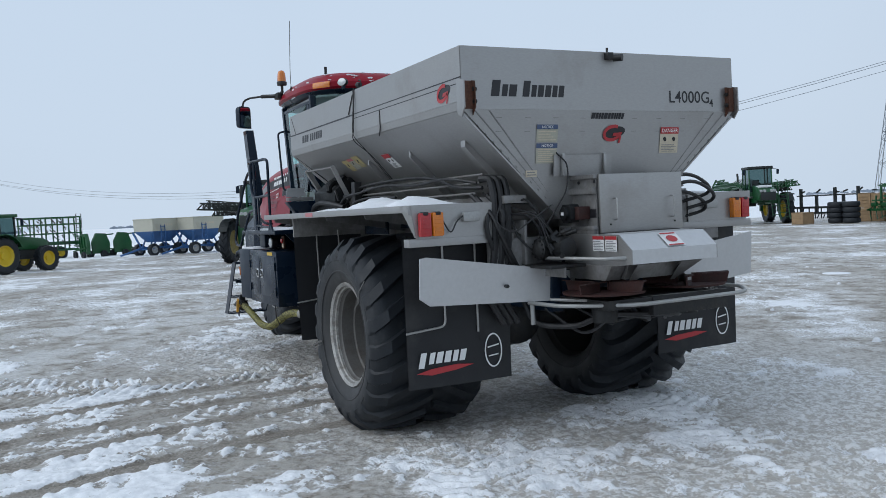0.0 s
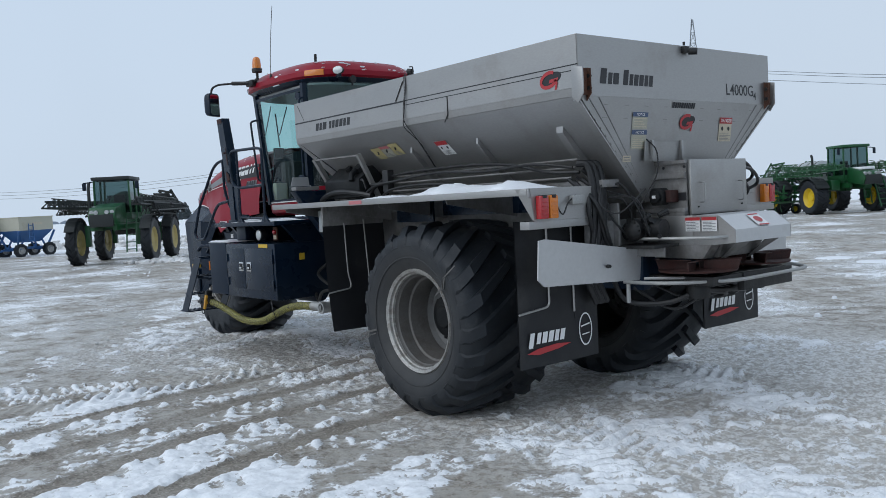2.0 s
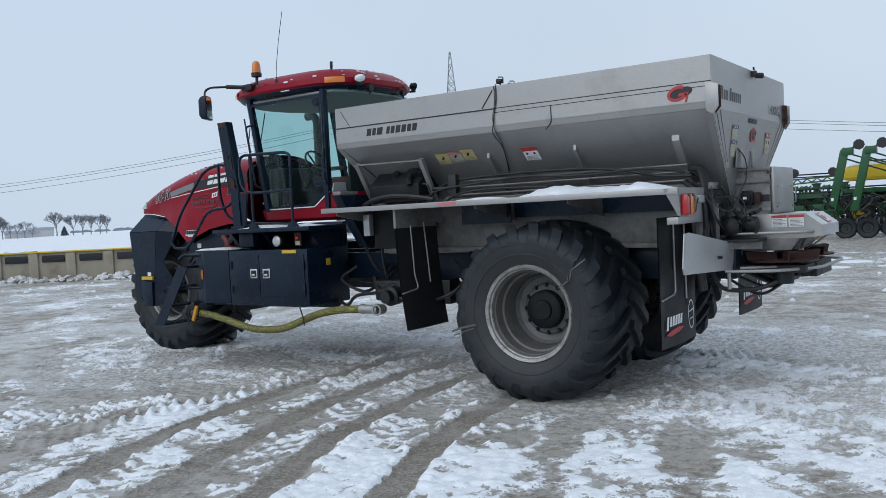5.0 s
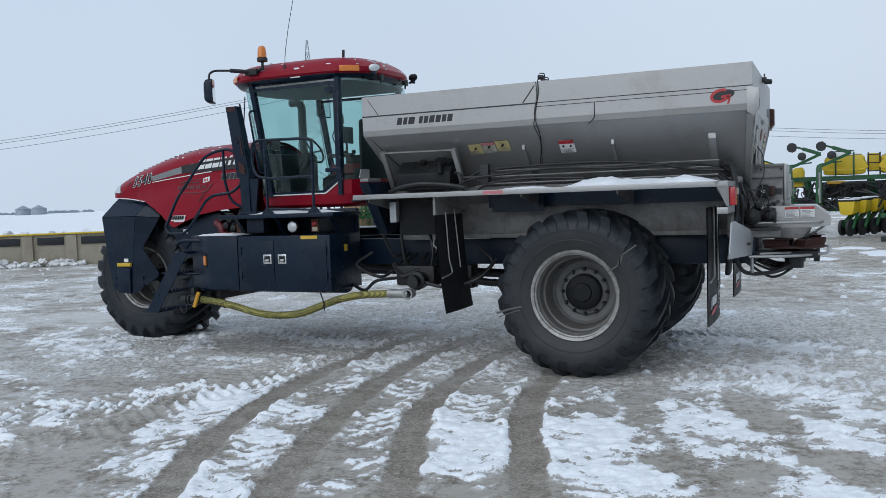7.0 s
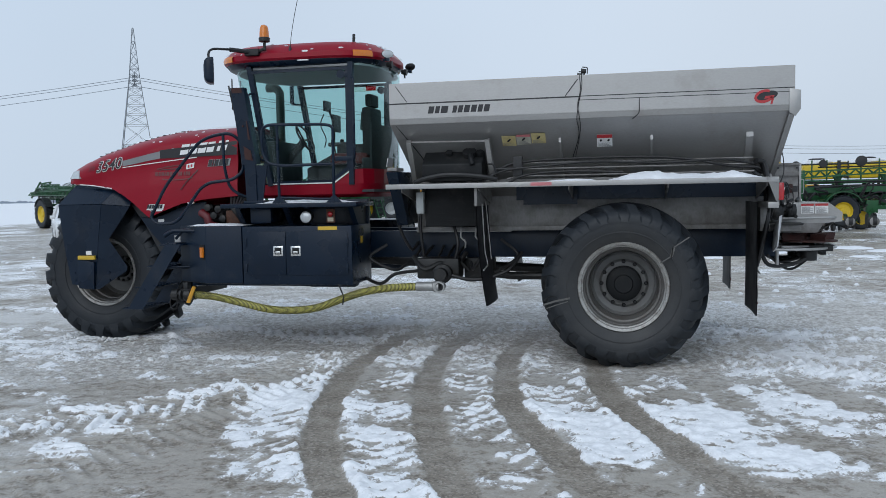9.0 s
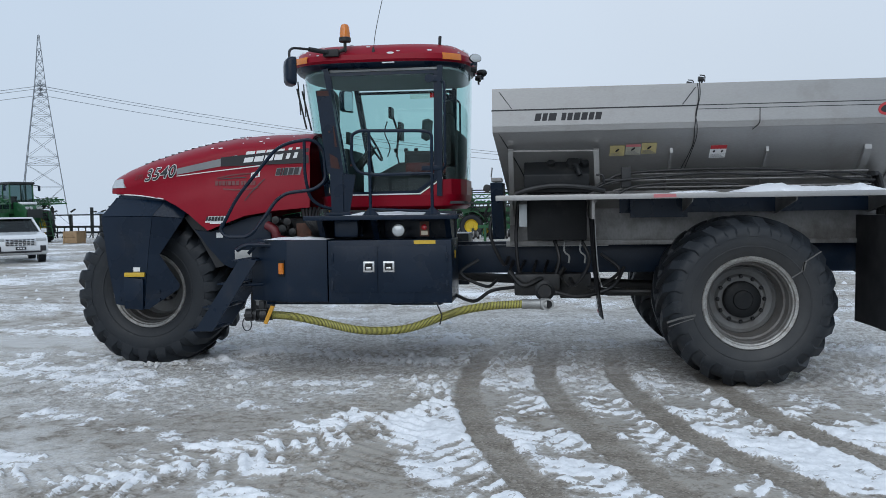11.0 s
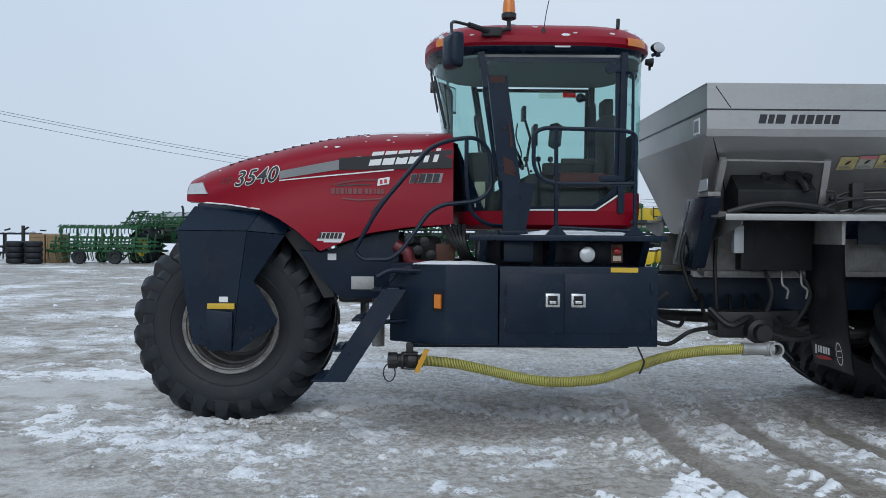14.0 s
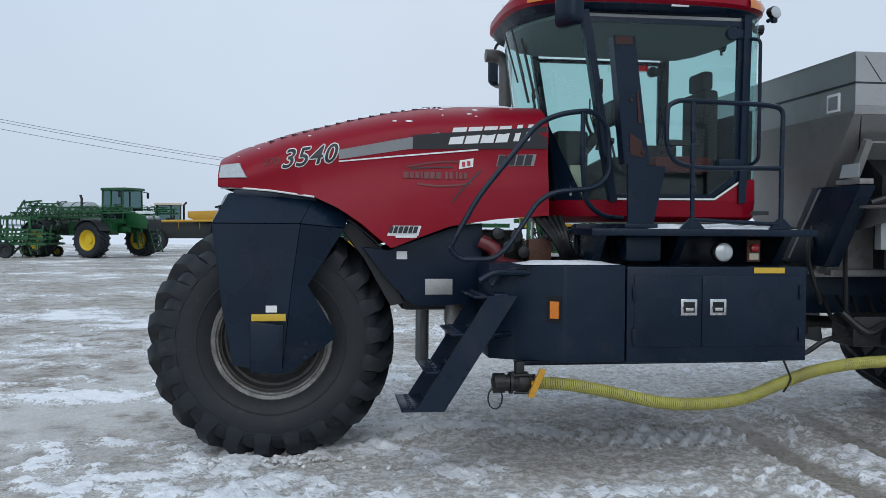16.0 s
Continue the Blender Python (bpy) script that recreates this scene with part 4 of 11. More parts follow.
def flap_mark(f, mapping, w, up):
    """The dealer's mark: white blocks, a red swoosh and a plain oval badge."""
    lay("dealer_mark", joined(moved(block_word([0.42], 0.135 * w, 0.25), 0.02 * w, -0.015 * w), moved(block_word([0.5, 0.62, 0.62, 0.5, 0.58], 0.1 * w, 0.25, 0.2), 0.12 * w, 0.015 * w)), mapping, WHITE, f)
    lay("swoosh", poly_shape([(0.0, -0.06 * w), (0.15 * w, -0.028 * w), (0.40 * w, -0.012 * w), (0.57 * w, -0.03 * w), (0.40 * w, -0.062 * w), (0.15 * w, -0.085 * w)]), mapping, DECAL_RED, f)
    c = 0.78 * w
    ring = [(c + 0.085 * w * math.cos(a * math.pi / 12), 0.07 * w + 0.15 * w * math.sin(a * math.pi / 12)) for a in range(25)]
    lay("oval_badge", joined(stroke(ring, 0.014 * w), stroke([(c - 0.06 * w, 0.10 * w), (c + 0.06 * w, 0.12 * w)], 0.014 * w), stroke([(c - 0.05 * w, 0.02 * w), (c + 0.05 * w, 0.03 * w)], 0.012 * w)), mapping, WHITE, f)


FLAP_X = -1.60
for s, (a, b) in ((1, (1.655, 0.76)), (-1, (-0.74, -1.65))):
    f = flap(FLAP_X, a, b, 1.70, 0.56, truck)
    flap_mark(f, (lambda a: (lambda u, v: Vector((FLAP_X - 0.024, a - 0.06 - u, 0.73 + v))))(a), 0.86, None)
    bm = B()
    tube(bm, rounded([(FLAP_X - 0.03, a - 0.32, 1.70), (FLAP_X - 0.03, a - 0.32, 1.02), (FLAP_X - 0.03, a + 0.01, 0.99)], 0.05), 0.009, 6)
    tube(bm, [(FLAP_X - 0.03, a - 0.60, 1.70), (FLAP_X - 0.03, a - 0.60, 0.95)], 0.009, 6)
    part_each("flap_stay", bm, STEEL, f, "bent steel rod")
    part("flap_patch", box(B(), FLAP_X - 0.021, FLAP_X - 0.015, b + 0.02, b + 0.28, 0.88, 1.22, 0.002), FLAP, f)
for s in (1, -1):
    f = flap(1.235, s * 1.64, s * 0.90, 1.90, 0.63, truck, -0.11)
    bm = B()
    tube(bm, rounded([(1.205, s * 1.40, 1.72), (1.18, s * 1.40, 1.2), (1.15, s * 1.38, 1.05), (1.15, s * 1.66, 1.02)], 0.05), 0.008, 6)
    tube(bm, [(1.205, s * 1.16, 1.75), (1.15, s * 1.16, 1.1)], 0.008, 6)
    part_each("flap_stay", bm, GALV, f)
    part("flap_top", box(B(), 1.215, 1.245, s * 1.27 - 0.37, s * 1.27 + 0.37, 1.70, 1.93, 0.004), STEEL_DIRTY, f)
    if s > 0:
        flap_mark(f, lambda u, v: Vector((1.255 - 0.11 * ((1.90 - 0.74 - v) / 1.27) ** 2, 0.98 + u, 0.74 + v)), 0.62, None)

# ---- spreader assembly at the tail ----
tail = part("spreader_unit", B(), STEEL, truck, "spinner spreader assembly")
bm = B()
# conveyor chute and its side boxes
for s in (1, -1):
    part("chute_side", box(B(), -2.215, -1.70, s * 0.40 - 0.096, s * 0.40 - 0.084, 1.50, 2.11, 0.002), STEEL_DIRTY, tail)
    part("chute_lip", box(B(), -2.225, -1.82, s * 0.41 - 0.115, s * 0.41 - 0.065, 2.085, 2.115, 0.004), STEEL_DIRTY, tail)
    part("chute_ledge", box(B(), -2.205, -1.75, s * 0.42 - 0.105, s * 0.42 - 0.075, 1.66, 1.70, 0.004), STEEL_DIRTY, tail)
box(bm, -2.215, -1.8, -0.48, 0.30, 1.52, 1.54)
fill(tail, bm)
part("feed_gate", box(B(), -2.25, -2.225, -0.485, 0.305, 1.672, 2.115, 0.006), STEEL, tail, "flat stainless feed-gate cover")
for y in (0.185, -0.365):
    for zz in ((1.77, 1.93),):
        bm = B()
        tube(bm, rounded([(-2.25, y, zz[0]), (-2.295, y, zz[0]), (-2.295, y, zz[1]), (-2.25, y, zz[1])], 0.015), 0.006, 6)
        part("gate_handle", bm, GALV, tail)
bm = B()
for y, z in ((0.22, 1.735), (-0.40, 1.735)):
    rod(bm, (-2.25, y, z), (-2.258, y, z), 0.007, 8)
part_each("bolt", bm, GRIME, tail)
# fixed door above the cover
bm = B()
slab(bm, [(-1.972, 0.52, 2.12), (-1.972, -0.02, 2.12), (-1.985, -0.02, 2.28), (-1.985, 0.52, 2.28)], -0.012)
for y in (0.45, 0.06):
    box(bm, -2.01, -1.985, y - 0.012, y + 0.012, 2.12, 2.29, 0.003)
part("gate_guide", bm, STEEL, tail)
# sloping hood over the spinners
bm = B()
prism(bm, [(-2.30, 1.67), (-2.53, 1.665), (-2.67, 1.555), (-2.67, 1.455), (-2.655, 1.455), (-2.655, 1.55), (-2.52, 1.655), (-2.30, 1.66)], "y", -0.42, 0.36)
hood_ = part("spinner_hood", bm, STEEL_WHITE, tail, "sloping bare-metal spinner hood")
for y in (0.3605, -0.4285):
    part("hood_cheek", prism(B(), [(-2.30, 1.67), (-2.53, 1.665), (-2.67, 1.555), (-2.67, 1.455), (-2.30, 1.42)], "y", y, y + 0.008), STEEL, hood_)
bm = B()
box(bm, -2.30, -1.85, 0.36, 0.372, 1.42, 1.67, 0.002)
box(bm, -2.30, -1.85, -0.437, -0.425, 1.42, 1.67, 0.002)
part_each("hood_side", bm, STEEL, tail)


def tail_side(u, v):
    return Vector((-u, 0.3785, v))


def tail_slope(u, v):
    w = (1.665 - v) / 0.11
    return Vector((-2.534 - 0.14 * w - 0.004, -u, v + 0.003))


for u in (2.235, 2.385):
    lay("safety_label", rect_shape(u, 1.545, u + 0.135, 1.655), tail_side, WHITE, tail, "printed safety label")
    lay("label_head", rect_shape(u, 1.63, u + 0.135, 1.655), lambda a, b: tail_side(a, b) + Vector((0, 0.003, 0)), DECAL_RED, tail)
    lay("label_print", joined(*[rect_shape(u + 0.01, 1.553 + 0.012 * k, u + 0.125 - 0.03 * (k % 2), 1.558 + 0.012 * k) for k in range(6)]), lambda a, b: tail_side(a, b) + Vector((0, 0.003, 0)), INK_GREY, tail)
lay("safety_label", rect_shape(-0.03, 1.565, 0.13, 1.655), tail_slope, WHITE, tail, "red and white warning label")
lay("label_head", joined(rect_shape(-0.02, 1.645, 0.12, 1.653), rect_shape(-0.02, 1.567, 0.12, 1.575), ellipse_shape(0.05, 1.612, 0.05, 0.022)), lambda a, b: tail_slope(a, b) + Vector((-0.003, 0, 0.002)), DECAL_RED, tail)
# material divider, spinner discs and fins
bm = B()
prism(bm, [(-2.50, 1.45), (-2.10, 1.45), (-2.16, 1.33), (-2.44, 1.33)], "y", -0.30, 0.26, 0.006)
for y in (-0.22, 0.18):
    slab(bm, [(-2.62, y - 0.10, 1.45), (-2.62, y + 0.10, 1.45), (-2.40, y + 0.02, 1.30), (-2.40, y - 0.02, 1.30)], 0.006)
part("material_divider", bm, STEEL_DIRTY, tail)
for y in (0.36, -0.42):
    d = part("spinner_disc", lathe(B(), [(1.235, 0.02), (1.235, 0.30), (1.25, 0.305), (1.25, 0.02)], (-2.32, y, 0), 32, "z"), RUST_DARK, tail, "rusty spinner disc")
    bm = B()
    for k in range(4):
        a = k * math.pi / 2 + (0.4 if y > 0 else 0.9)
        c, s_ = math.cos(a), math.sin(a)
        slab(bm, [(-2.32 + 0.05 * c, y + 0.05 * s_, 1.25), (-2.32 + 0.31 * c, y + 0.31 * s_, 1.25), (-2.32 + 0.33 * c, y + 0.33 * s_, 1.32), (-2.32 + 0.05 * c, y + 0.05 * s_, 1.31)], 0.01)
        slab(bm, [(-2.32 + 0.05 * c, y + 0.05 * s_, 1.31), (-2.32 + 0.33 * c, y + 0.33 * s_, 1.32), (-2.32 + 0.33 * c - 0.05 * s_, y + 0.33 * s_ + 0.05 * c, 1.325), (-2.32 + 0.05 * c - 0.05 * s_, y + 0.05 * s_ + 0.05 * c, 1.315)], 0.006)
    part_each("spinner_fin", bm, RUST_DARK, d)
    part("spinner_motor", lathe(B(), [(1.02, 0.02), (1.02, 0.09), (1.15, 0.10), (1.23, 0.06)], (-2.32, y, 0), 16, "z"), GRIME, d)
bm = B()
box(bm, -2.55, -1.8, -0.55, 0.50, 1.13, 1.20, 0.006)
box(bm, -2.56, -2.5, -0.62, 0.10, 1.06, 1.20, 0.004)
part("spinner_frame", bm, GRIME, tail)
# guard rail round the spinners
bm = B()
tube(bm, rounded([(-1.90, 0.75, 1.165), (-2.30, 0.72, 1.165), (-2.64, 0.30, 1.165), (-2.66, -0.72, 1.175), (-2.30, -1.02, 1.175), (-1.90, -1.02, 1.175)], 0.14, 5), 0.015, 10)
tube(bm, rounded([(-2.0, 0.62, 1.185), (-2.5, 0.40, 1.19), (-2.55, -0.55, 1.195), (-2.1, -0.85, 1.19)], 0.14, 5), 0.012, 8)
tube(bm, [(-1.93, 0.74, 1.165), (-1.93, 0.74, 1.0)], 0.018, 8)
tube(bm, [(-1.93, -1.0, 1.165), (-1.93, -1.0, 1.0)], 0.018, 8)
part_each("guard_rail", bm, GALV, tail, "bent galvanised guard rail")
bm = B()
tube(bm, rounded([(-1.95, 0.62, 1.50), (-2.05, 0.60, 1.50), (-2.52, 0.50, 1.50), (-2.60, 0.36, 1.50)], 0.05), 0.014, 8)
tube(bm, rounded([(-2.0, -0.46, 1.52), (-2.30, -0.62, 1.52), (-2.55, -0.50, 1.52)], 0.05), 0.014, 8)
part_each("hand_bar", bm, GALV, tail)
# side deflectors
for s in (1, -1):
    bm = B()
    if s > 0:
        c = [(-1.815, 1.615, 1.555), (-1.795, 1.62, 1.26), (-1.77, 1.53, 1.20), (-1.93, 0.36, 1.16), (-1.95, 0.36, 1.385), (-1.84, 1.57, 1.565)]
    else:
        c = [(-2.10, -1.36, 1.60), (-2.08, -1.36, 1.25), (-2.2, -0.45, 1.17), (-2.22, -0.45, 1.50)]
    slab(bm, c if s > 0 else list(reversed(c)), 0.01)
    part("side_deflector", bm, STEEL_WHITE, tail, "bare-metal side deflector plate")
part("deflector_knob", rod(B(), (-1.90, 0.95, 1.31), (-1.935, 0.95, 1.31), 0.014, 8), GRIME, tail)
# drive motor and sensor at the chute side
bm = B()
prism(bm, [(-2.09, 1.86), (-2.065, 1.83), (-1.985, 1.83), (-1.96, 1.86), (-1.96, 1.94), (-1.985, 1.97), (-2.065, 1.97), (-2.09, 1.94)], "y", 0.38, 0.47, 0.006)
lathe(bm, [(0.465, 0.05), (0.495, 0.048), (0.50, 0.02)], (-2.025, 0, 1.90), 14, "y")
gm = part("gate_motor", bm, MOULDED, tail, "small black gate motor")
gm.matrix_local = Matrix.Translation((-0.005, 0, -0.07))
part("motor_label", box(B(), -2.042, -2.008, 0.498, 0.502, 1.888, 1.912), WHITE, gm)
part("drive_flange", box(B(), -2.14, -2.08, 0.32, 0.43, 1.78, 1.88, 0.01), RUST_DARK, tail, "rusty drive flange")
part("chute_slot", box(B(), -2.21, -2.10, 0.314, 0.320, 1.79, 1.855), INK, tail)
bm = B()
for z0, z1 in ((1.97, 2.02), (1.70, 1.73)):
    box(bm, -2.22, -1.76, 0.316, 0.355, z0, z1, 0.004)
part_each("chute_flange", bm, STEEL_DIRTY, tail)
bm = B()
for x, z in ((-2.0, 2.06), (-2.2, 2.06), (-2.2, 1.82), (-1.9, 1.72), (-2.1, 1.72)):
    rod(bm, (x, 0.315, z), (x, 0.322, z), 0.012, 8)
part_each("bolt_hole", bm, INK, tail)
# oily gearbox and motors in front of the chute
rng = random.Random(14)
bm = B()
box(bm, -2.02, -1.86, 0.44, 0.60, 1.50, 1.64, 0.02)
lathe(bm, [(-2.16, 0.03), (-2.15, 0.075), (-2.06, 0.085), (-2.05, 0.065), (-2.0, 0.06)], (0, 0.54, 1.58), 16, "x")
lathe(bm, [(0.58, 0.07), (0.60, 0.085), (0.66, 0.085), (0.68, 0.06), (0.70, 0.025)], (-1.93, 0, 1.57), 16, "y")
lathe(bm, [(-1.86, 0.07), (-1.80, 0.075), (-1.79, 0.045), (-1.74, 0.04)], (0, 0.56, 1.56), 14, "x")
for k in range(12):
    a = 2 * math.pi * k / 12
    rod(bm, (-1.93 + 0.072 * math.cos(a), 0.66, 1.57 + 0.072 * math.sin(a)), (-1.93 + 0.072 * math.cos(a), 0.675, 1.57 + 0.072 * math.sin(a)), 0.008, 6)
for _ in range(16):
    x, y, z = rng.uniform(-2.15, -1.76), rng.uniform(0.46, 0.66), rng.uniform(1.52, 1.70)
    d = Vector((rng.uniform(-1, 1), rng.uniform(-1, 1), rng.uniform(-1, 1))).normalized() * rng.uniform(0.04, 0.09)
    rod(bm, (x, y, z), Vector((x, y, z)) + d, rng.uniform(0.012, 0.028), 8)
box(bm, -2.20, -1.72, 0.42, 0.74, 1.43, 1.455, 0.006)
part("conveyor_gearbox", bm, GRIME, tail, "oily conveyor gearbox with fittings")
bm = B()
for _ in range(8):
    a = Vector((rng.uniform(-2.12, -1.78), rng.uniform(0.5, 0.7), rng.uniform(1.48, 1.68)))
    b = Vector((rng.uniform(-1.86, -1.74), rng.uniform(0.75, 1.0), rng.uniform(1.66, 1.98)))
    m = (a + b) / 2 + Vector((rng.uniform(-0.10, 0.02), rng.uniform(-0.05, 0.08), rng.uniform(0.0, 0.16)))
    tube(bm, smooth_path([a, m, b], 6), rng.choice((0.004, 0.006, 0.009)), 6)
part_each("fitting_hose", bm, HOSE_BLACK, tail)
part("drop_box", prism(B(), [(-2.48, 1.44), (-1.80, 1.44), (-1.86, 1.33), (-2.40, 1.33)], "y", 0.27, 0.40, 0.004), STEEL_DIRTY, tail)
part("chain_guard", box(B(), -2.20, -1.72, 0.60, 0.612, 1.36, 1.44, 0.003), STEEL_DIRTY, tail)
rng = random.Random(4)
bm = B()
for k in range(5):
    y0 = rng.uniform(0.86, 1.06)
    x0 = -1.72 - rng.uniform(0, 0.12)
    zt, zb = rng.uniform(1.95, 2.14), rng.uniform(1.25, 1.55)
    y1 = rng.uniform(0.72, 0.98)
    tube(bm, smooth_path([(x0 + 0.1, y0 + 0.05, zt), (x0 - 0.04, y0, zt - 0.14), (x0 - 0.03 - rng.uniform(0, 0.06), (y0 + y1) / 2 + rng.uniform(-0.1, 0.1), (zt + zb) / 2), (x0 - 0.02, y1, zb), (x0 + 0.02, y1 - 0.1, zb + rng.uniform(-0.05, 0.1))], 5), rng.choice((0.008, 0.012, 0.018, 0.022)), 7)
for k in range(3):
    y = 0.84 + 0.06 * k
    tube(bm, smooth_path([(-1.68, y + 0.05, 2.13), (-1.76, y, 2.10), (-1.80, y, 1.85), (-1.79, y + 0.02, 1.50), (-1.74, y + 0.05, 1.25), (-1.70, y - 0.1, 1.0)]), 0.028, 8)
part_each("rear_hose", bm, HOSE_BLACK, tail)
bm = B()
for k in range(7):
    y0 = rng.uniform(-0.6, 0.7)
    tube(bm, smooth_path([(-1.85, y0, 1.10), (-2.1, y0 + rng.uniform(-0.2, 0.2), 0.98 + rng.uniform(-0.06, 0.02)), (-2.3, y0 * 0.6, 1.02), (-2.33, 0.36 if k % 2 else -0.4, 1.08)]), rng.choice((0.014, 0.02)), 7)
tube(bm, smooth_path([(-1.75, 0.72, 1.2), (-1.85, 0.66, 1.0), (-2.1, 0.5, 0.98), (-2.3, 0.42, 1.05)]), 0.022, 7)
part_each("under_hose", bm, HOSE_BLACK, tail)
bm = B()
for y0, z0, xx in ((-0.48, 1.98, -2.1), (-0.5, 1.90, -2.0), (-0.46, 2.04, -2.05)):
    tube(bm, smooth_path([(xx, -0.38, z0), (xx - 0.02, -0.7, z0 + 0.06), (xx + 0.05, -0.98, z0 - 0.02), (xx + 0.12, -1.05, z0 - 0.10), (xx + 0.25, -0.9, z0 - 0.16)]), 0.015, 8)
part_each("far_side_hose", bm, HOSE_BLACK, tail)
bm = B()
tube(bm, smooth_path([(-2.03, 0.60, 1.90), (-2.04, 0.78, 1.80), (-2.0, 0.92, 1.72), (-1.9, 1.0, 1.8), (-1.85, 0.92, 1.95)]), 0.006, 5)
tube(bm, smooth_path([(-1.98, 0.50, 2.3), (-2.03, 0.44, 2.2), (-2.04, 0.46, 2.02), (-1.99, 0.52, 1.88), (-1.95, 0.62, 1.72)]), 0.006, 5)
tube(bm, smooth_path([(-1.83, 1.2, 1.88), (-1.84, 1.3, 1.82), (-1.84, 1.36, 1.74), (-1.82, 1.42, 1.84)]), 0.006, 5)
part_each("sensor_cable", bm, HOSE_BLACK, tail)
bm = B()
box(bm, -1.80, -1.72, 0.36, 1.0, 1.38, 1.66, 0.006)
box(bm, -1.79, -1.70, -1.3, -0.42, 1.55, 1.93, 0.006)
part_each("tail_panel", bm, STEEL_DIRTY, tail)

# ---- reservoir, cooler and posts ahead of the rear wheel ----
res = part("oil_reservoir", prism(B(), [(0.78, 1.98), (1.16, 1.98), (1.165, 2.17), (0.86, 2.40), (0.78, 2.40)], "x", 1.24, 1.93, 0.014), MOULDED, truck, "black moulded oil reservoir with a sloping top")
slope_up = Vector((0, 0.23, 0.305)).normalized()
for x, r, h, q in ((1.64, 0.045, 0.035, 0.5), (1.40, 0.085, 0.05, 0.45), (1.28, 0.045, 0.05, 0.42)):
    c = Vector((x, 1.165 - 0.305 * q, 2.17 + 0.23 * q))
    bm = B()
    rod(bm, c - slope_up * 0.01, c + slope_up * h, r, 16, r * 0.9)
    part("filler_cap", bm, MOULDED, res)
bm = B()
tube(bm, smooth_path([(1.38, 1.10, 2.27), (1.36, 1.17, 2.22), (1.34, 1.19, 2.16)]), 0.03, 8)
part("breather", bm, MOULDED, res)
bm = B()
tube(bm, smooth_path([(2.02, 1.16, 1.97), (1.85, 1.19, 2.02), (1.6, 1.20, 2.05), (1.3, 1.18, 2.03), (1.08, 1.12, 1.99)]), 0.028, 8)
tube(bm, rounded([(1.17, 1.18, 2.16), (1.10, 1.20, 2.16), (1.08, 1.18, 2.06)], 0.04), 0.012, 6)
part_each("reservoir_hose", bm, HOSE_BLACK, truck)
bm = B()
beam(bm, (2.07, 1.19, 2.44), (2.07, 0.56, 1.39), 0.055, 0.05)
beam(bm, (1.17, 1.20, 2.43), (1.14, 0.98, 1.96), 0.055, 0.04)
box(bm, 1.0, 2.15, 0.53, 0.60, 1.38, 1.44, 0.006)
part_each("mounting_post", bm, STEEL, truck, "stainless steel mounting post")
bm = B()
beam(bm, (2.05, 1.19, 2.425), (1.19, 1.195, 2.415), 0.03, 0.016)
part("mounting_rail", bm, STEEL_DIRTY, truck)
cooler = part("oil_cooler", box(B(), 1.27, 1.90, 1.02, 1.16, 1.47, 1.90, 0.012), MOULDED, truck, "black finned oil cooler")
bm = B()
for k in range(14):
    z = 1.50 + 0.027 * k
    box(bm, 1.30, 1.80, 1.157, 1.166, z, z + 0.010)
part_each("cooler_fin", bm, MOULDED, cooler)
bm = B()
for x in (1.33, 1.50):
    tube(bm, rounded([(x, 1.06, 1.48), (x + 0.01, 1.10, 1.34), (x - 0.05, 1.10, 1.30), (x - 0.04, 1.08, 1.22)], 0.03), 0.010, 6)
part_each("cooler_hook", bm, GALV, cooler)
part("junction_box", box(B(), 1.90, 1.985, 1.16, 1.24, 1.62, 1.86, 0.008), TANK_GREY, truck, "pale grey junction box")
bm = B()
box(bm, 0.80, 0.90, 1.02, 1.10, 2.02, 2.24, 0.01)
rod(bm, (1.10, 1.1, 2.10), (0.88, 1.08, 2.10), 0.020, 8)
part("shut_off_valve", bm, HOSE_BLACK, truck)
gs = part("front_gusset", prism(B(), [(0.80, 2.10), (1.42, 2.09), (0.98, 1.48), (0.36, 1.50)], "x", 2.15, 2.28, 0.012), BLACK, truck, "black leaning side panel below the hopper front")
part("panel_edge", slab(B(), [(2.284, 0.90, 2.08), (2.284, 0.93, 2.08), (2.284, 0.49, 1.53), (2.284, 0.46, 1.53)], 0.008), GALV, gs)
part("panel_cap", box(B(), 2.16, 2.27, 1.10, 1.40, 2.10, 2.14, 0.006), STEEL_DIRTY, gs)
part("panel_label", slab(B(), [(2.275, 1.16, 2.15), (2.275, 1.40, 2.15), (2.262, 1.38, 2.25), (2.262, 1.18, 2.25)], 0.004), STEEL_WHITE, gs, "weathered label plate")

# ---- snow lying on the deck and platform ----


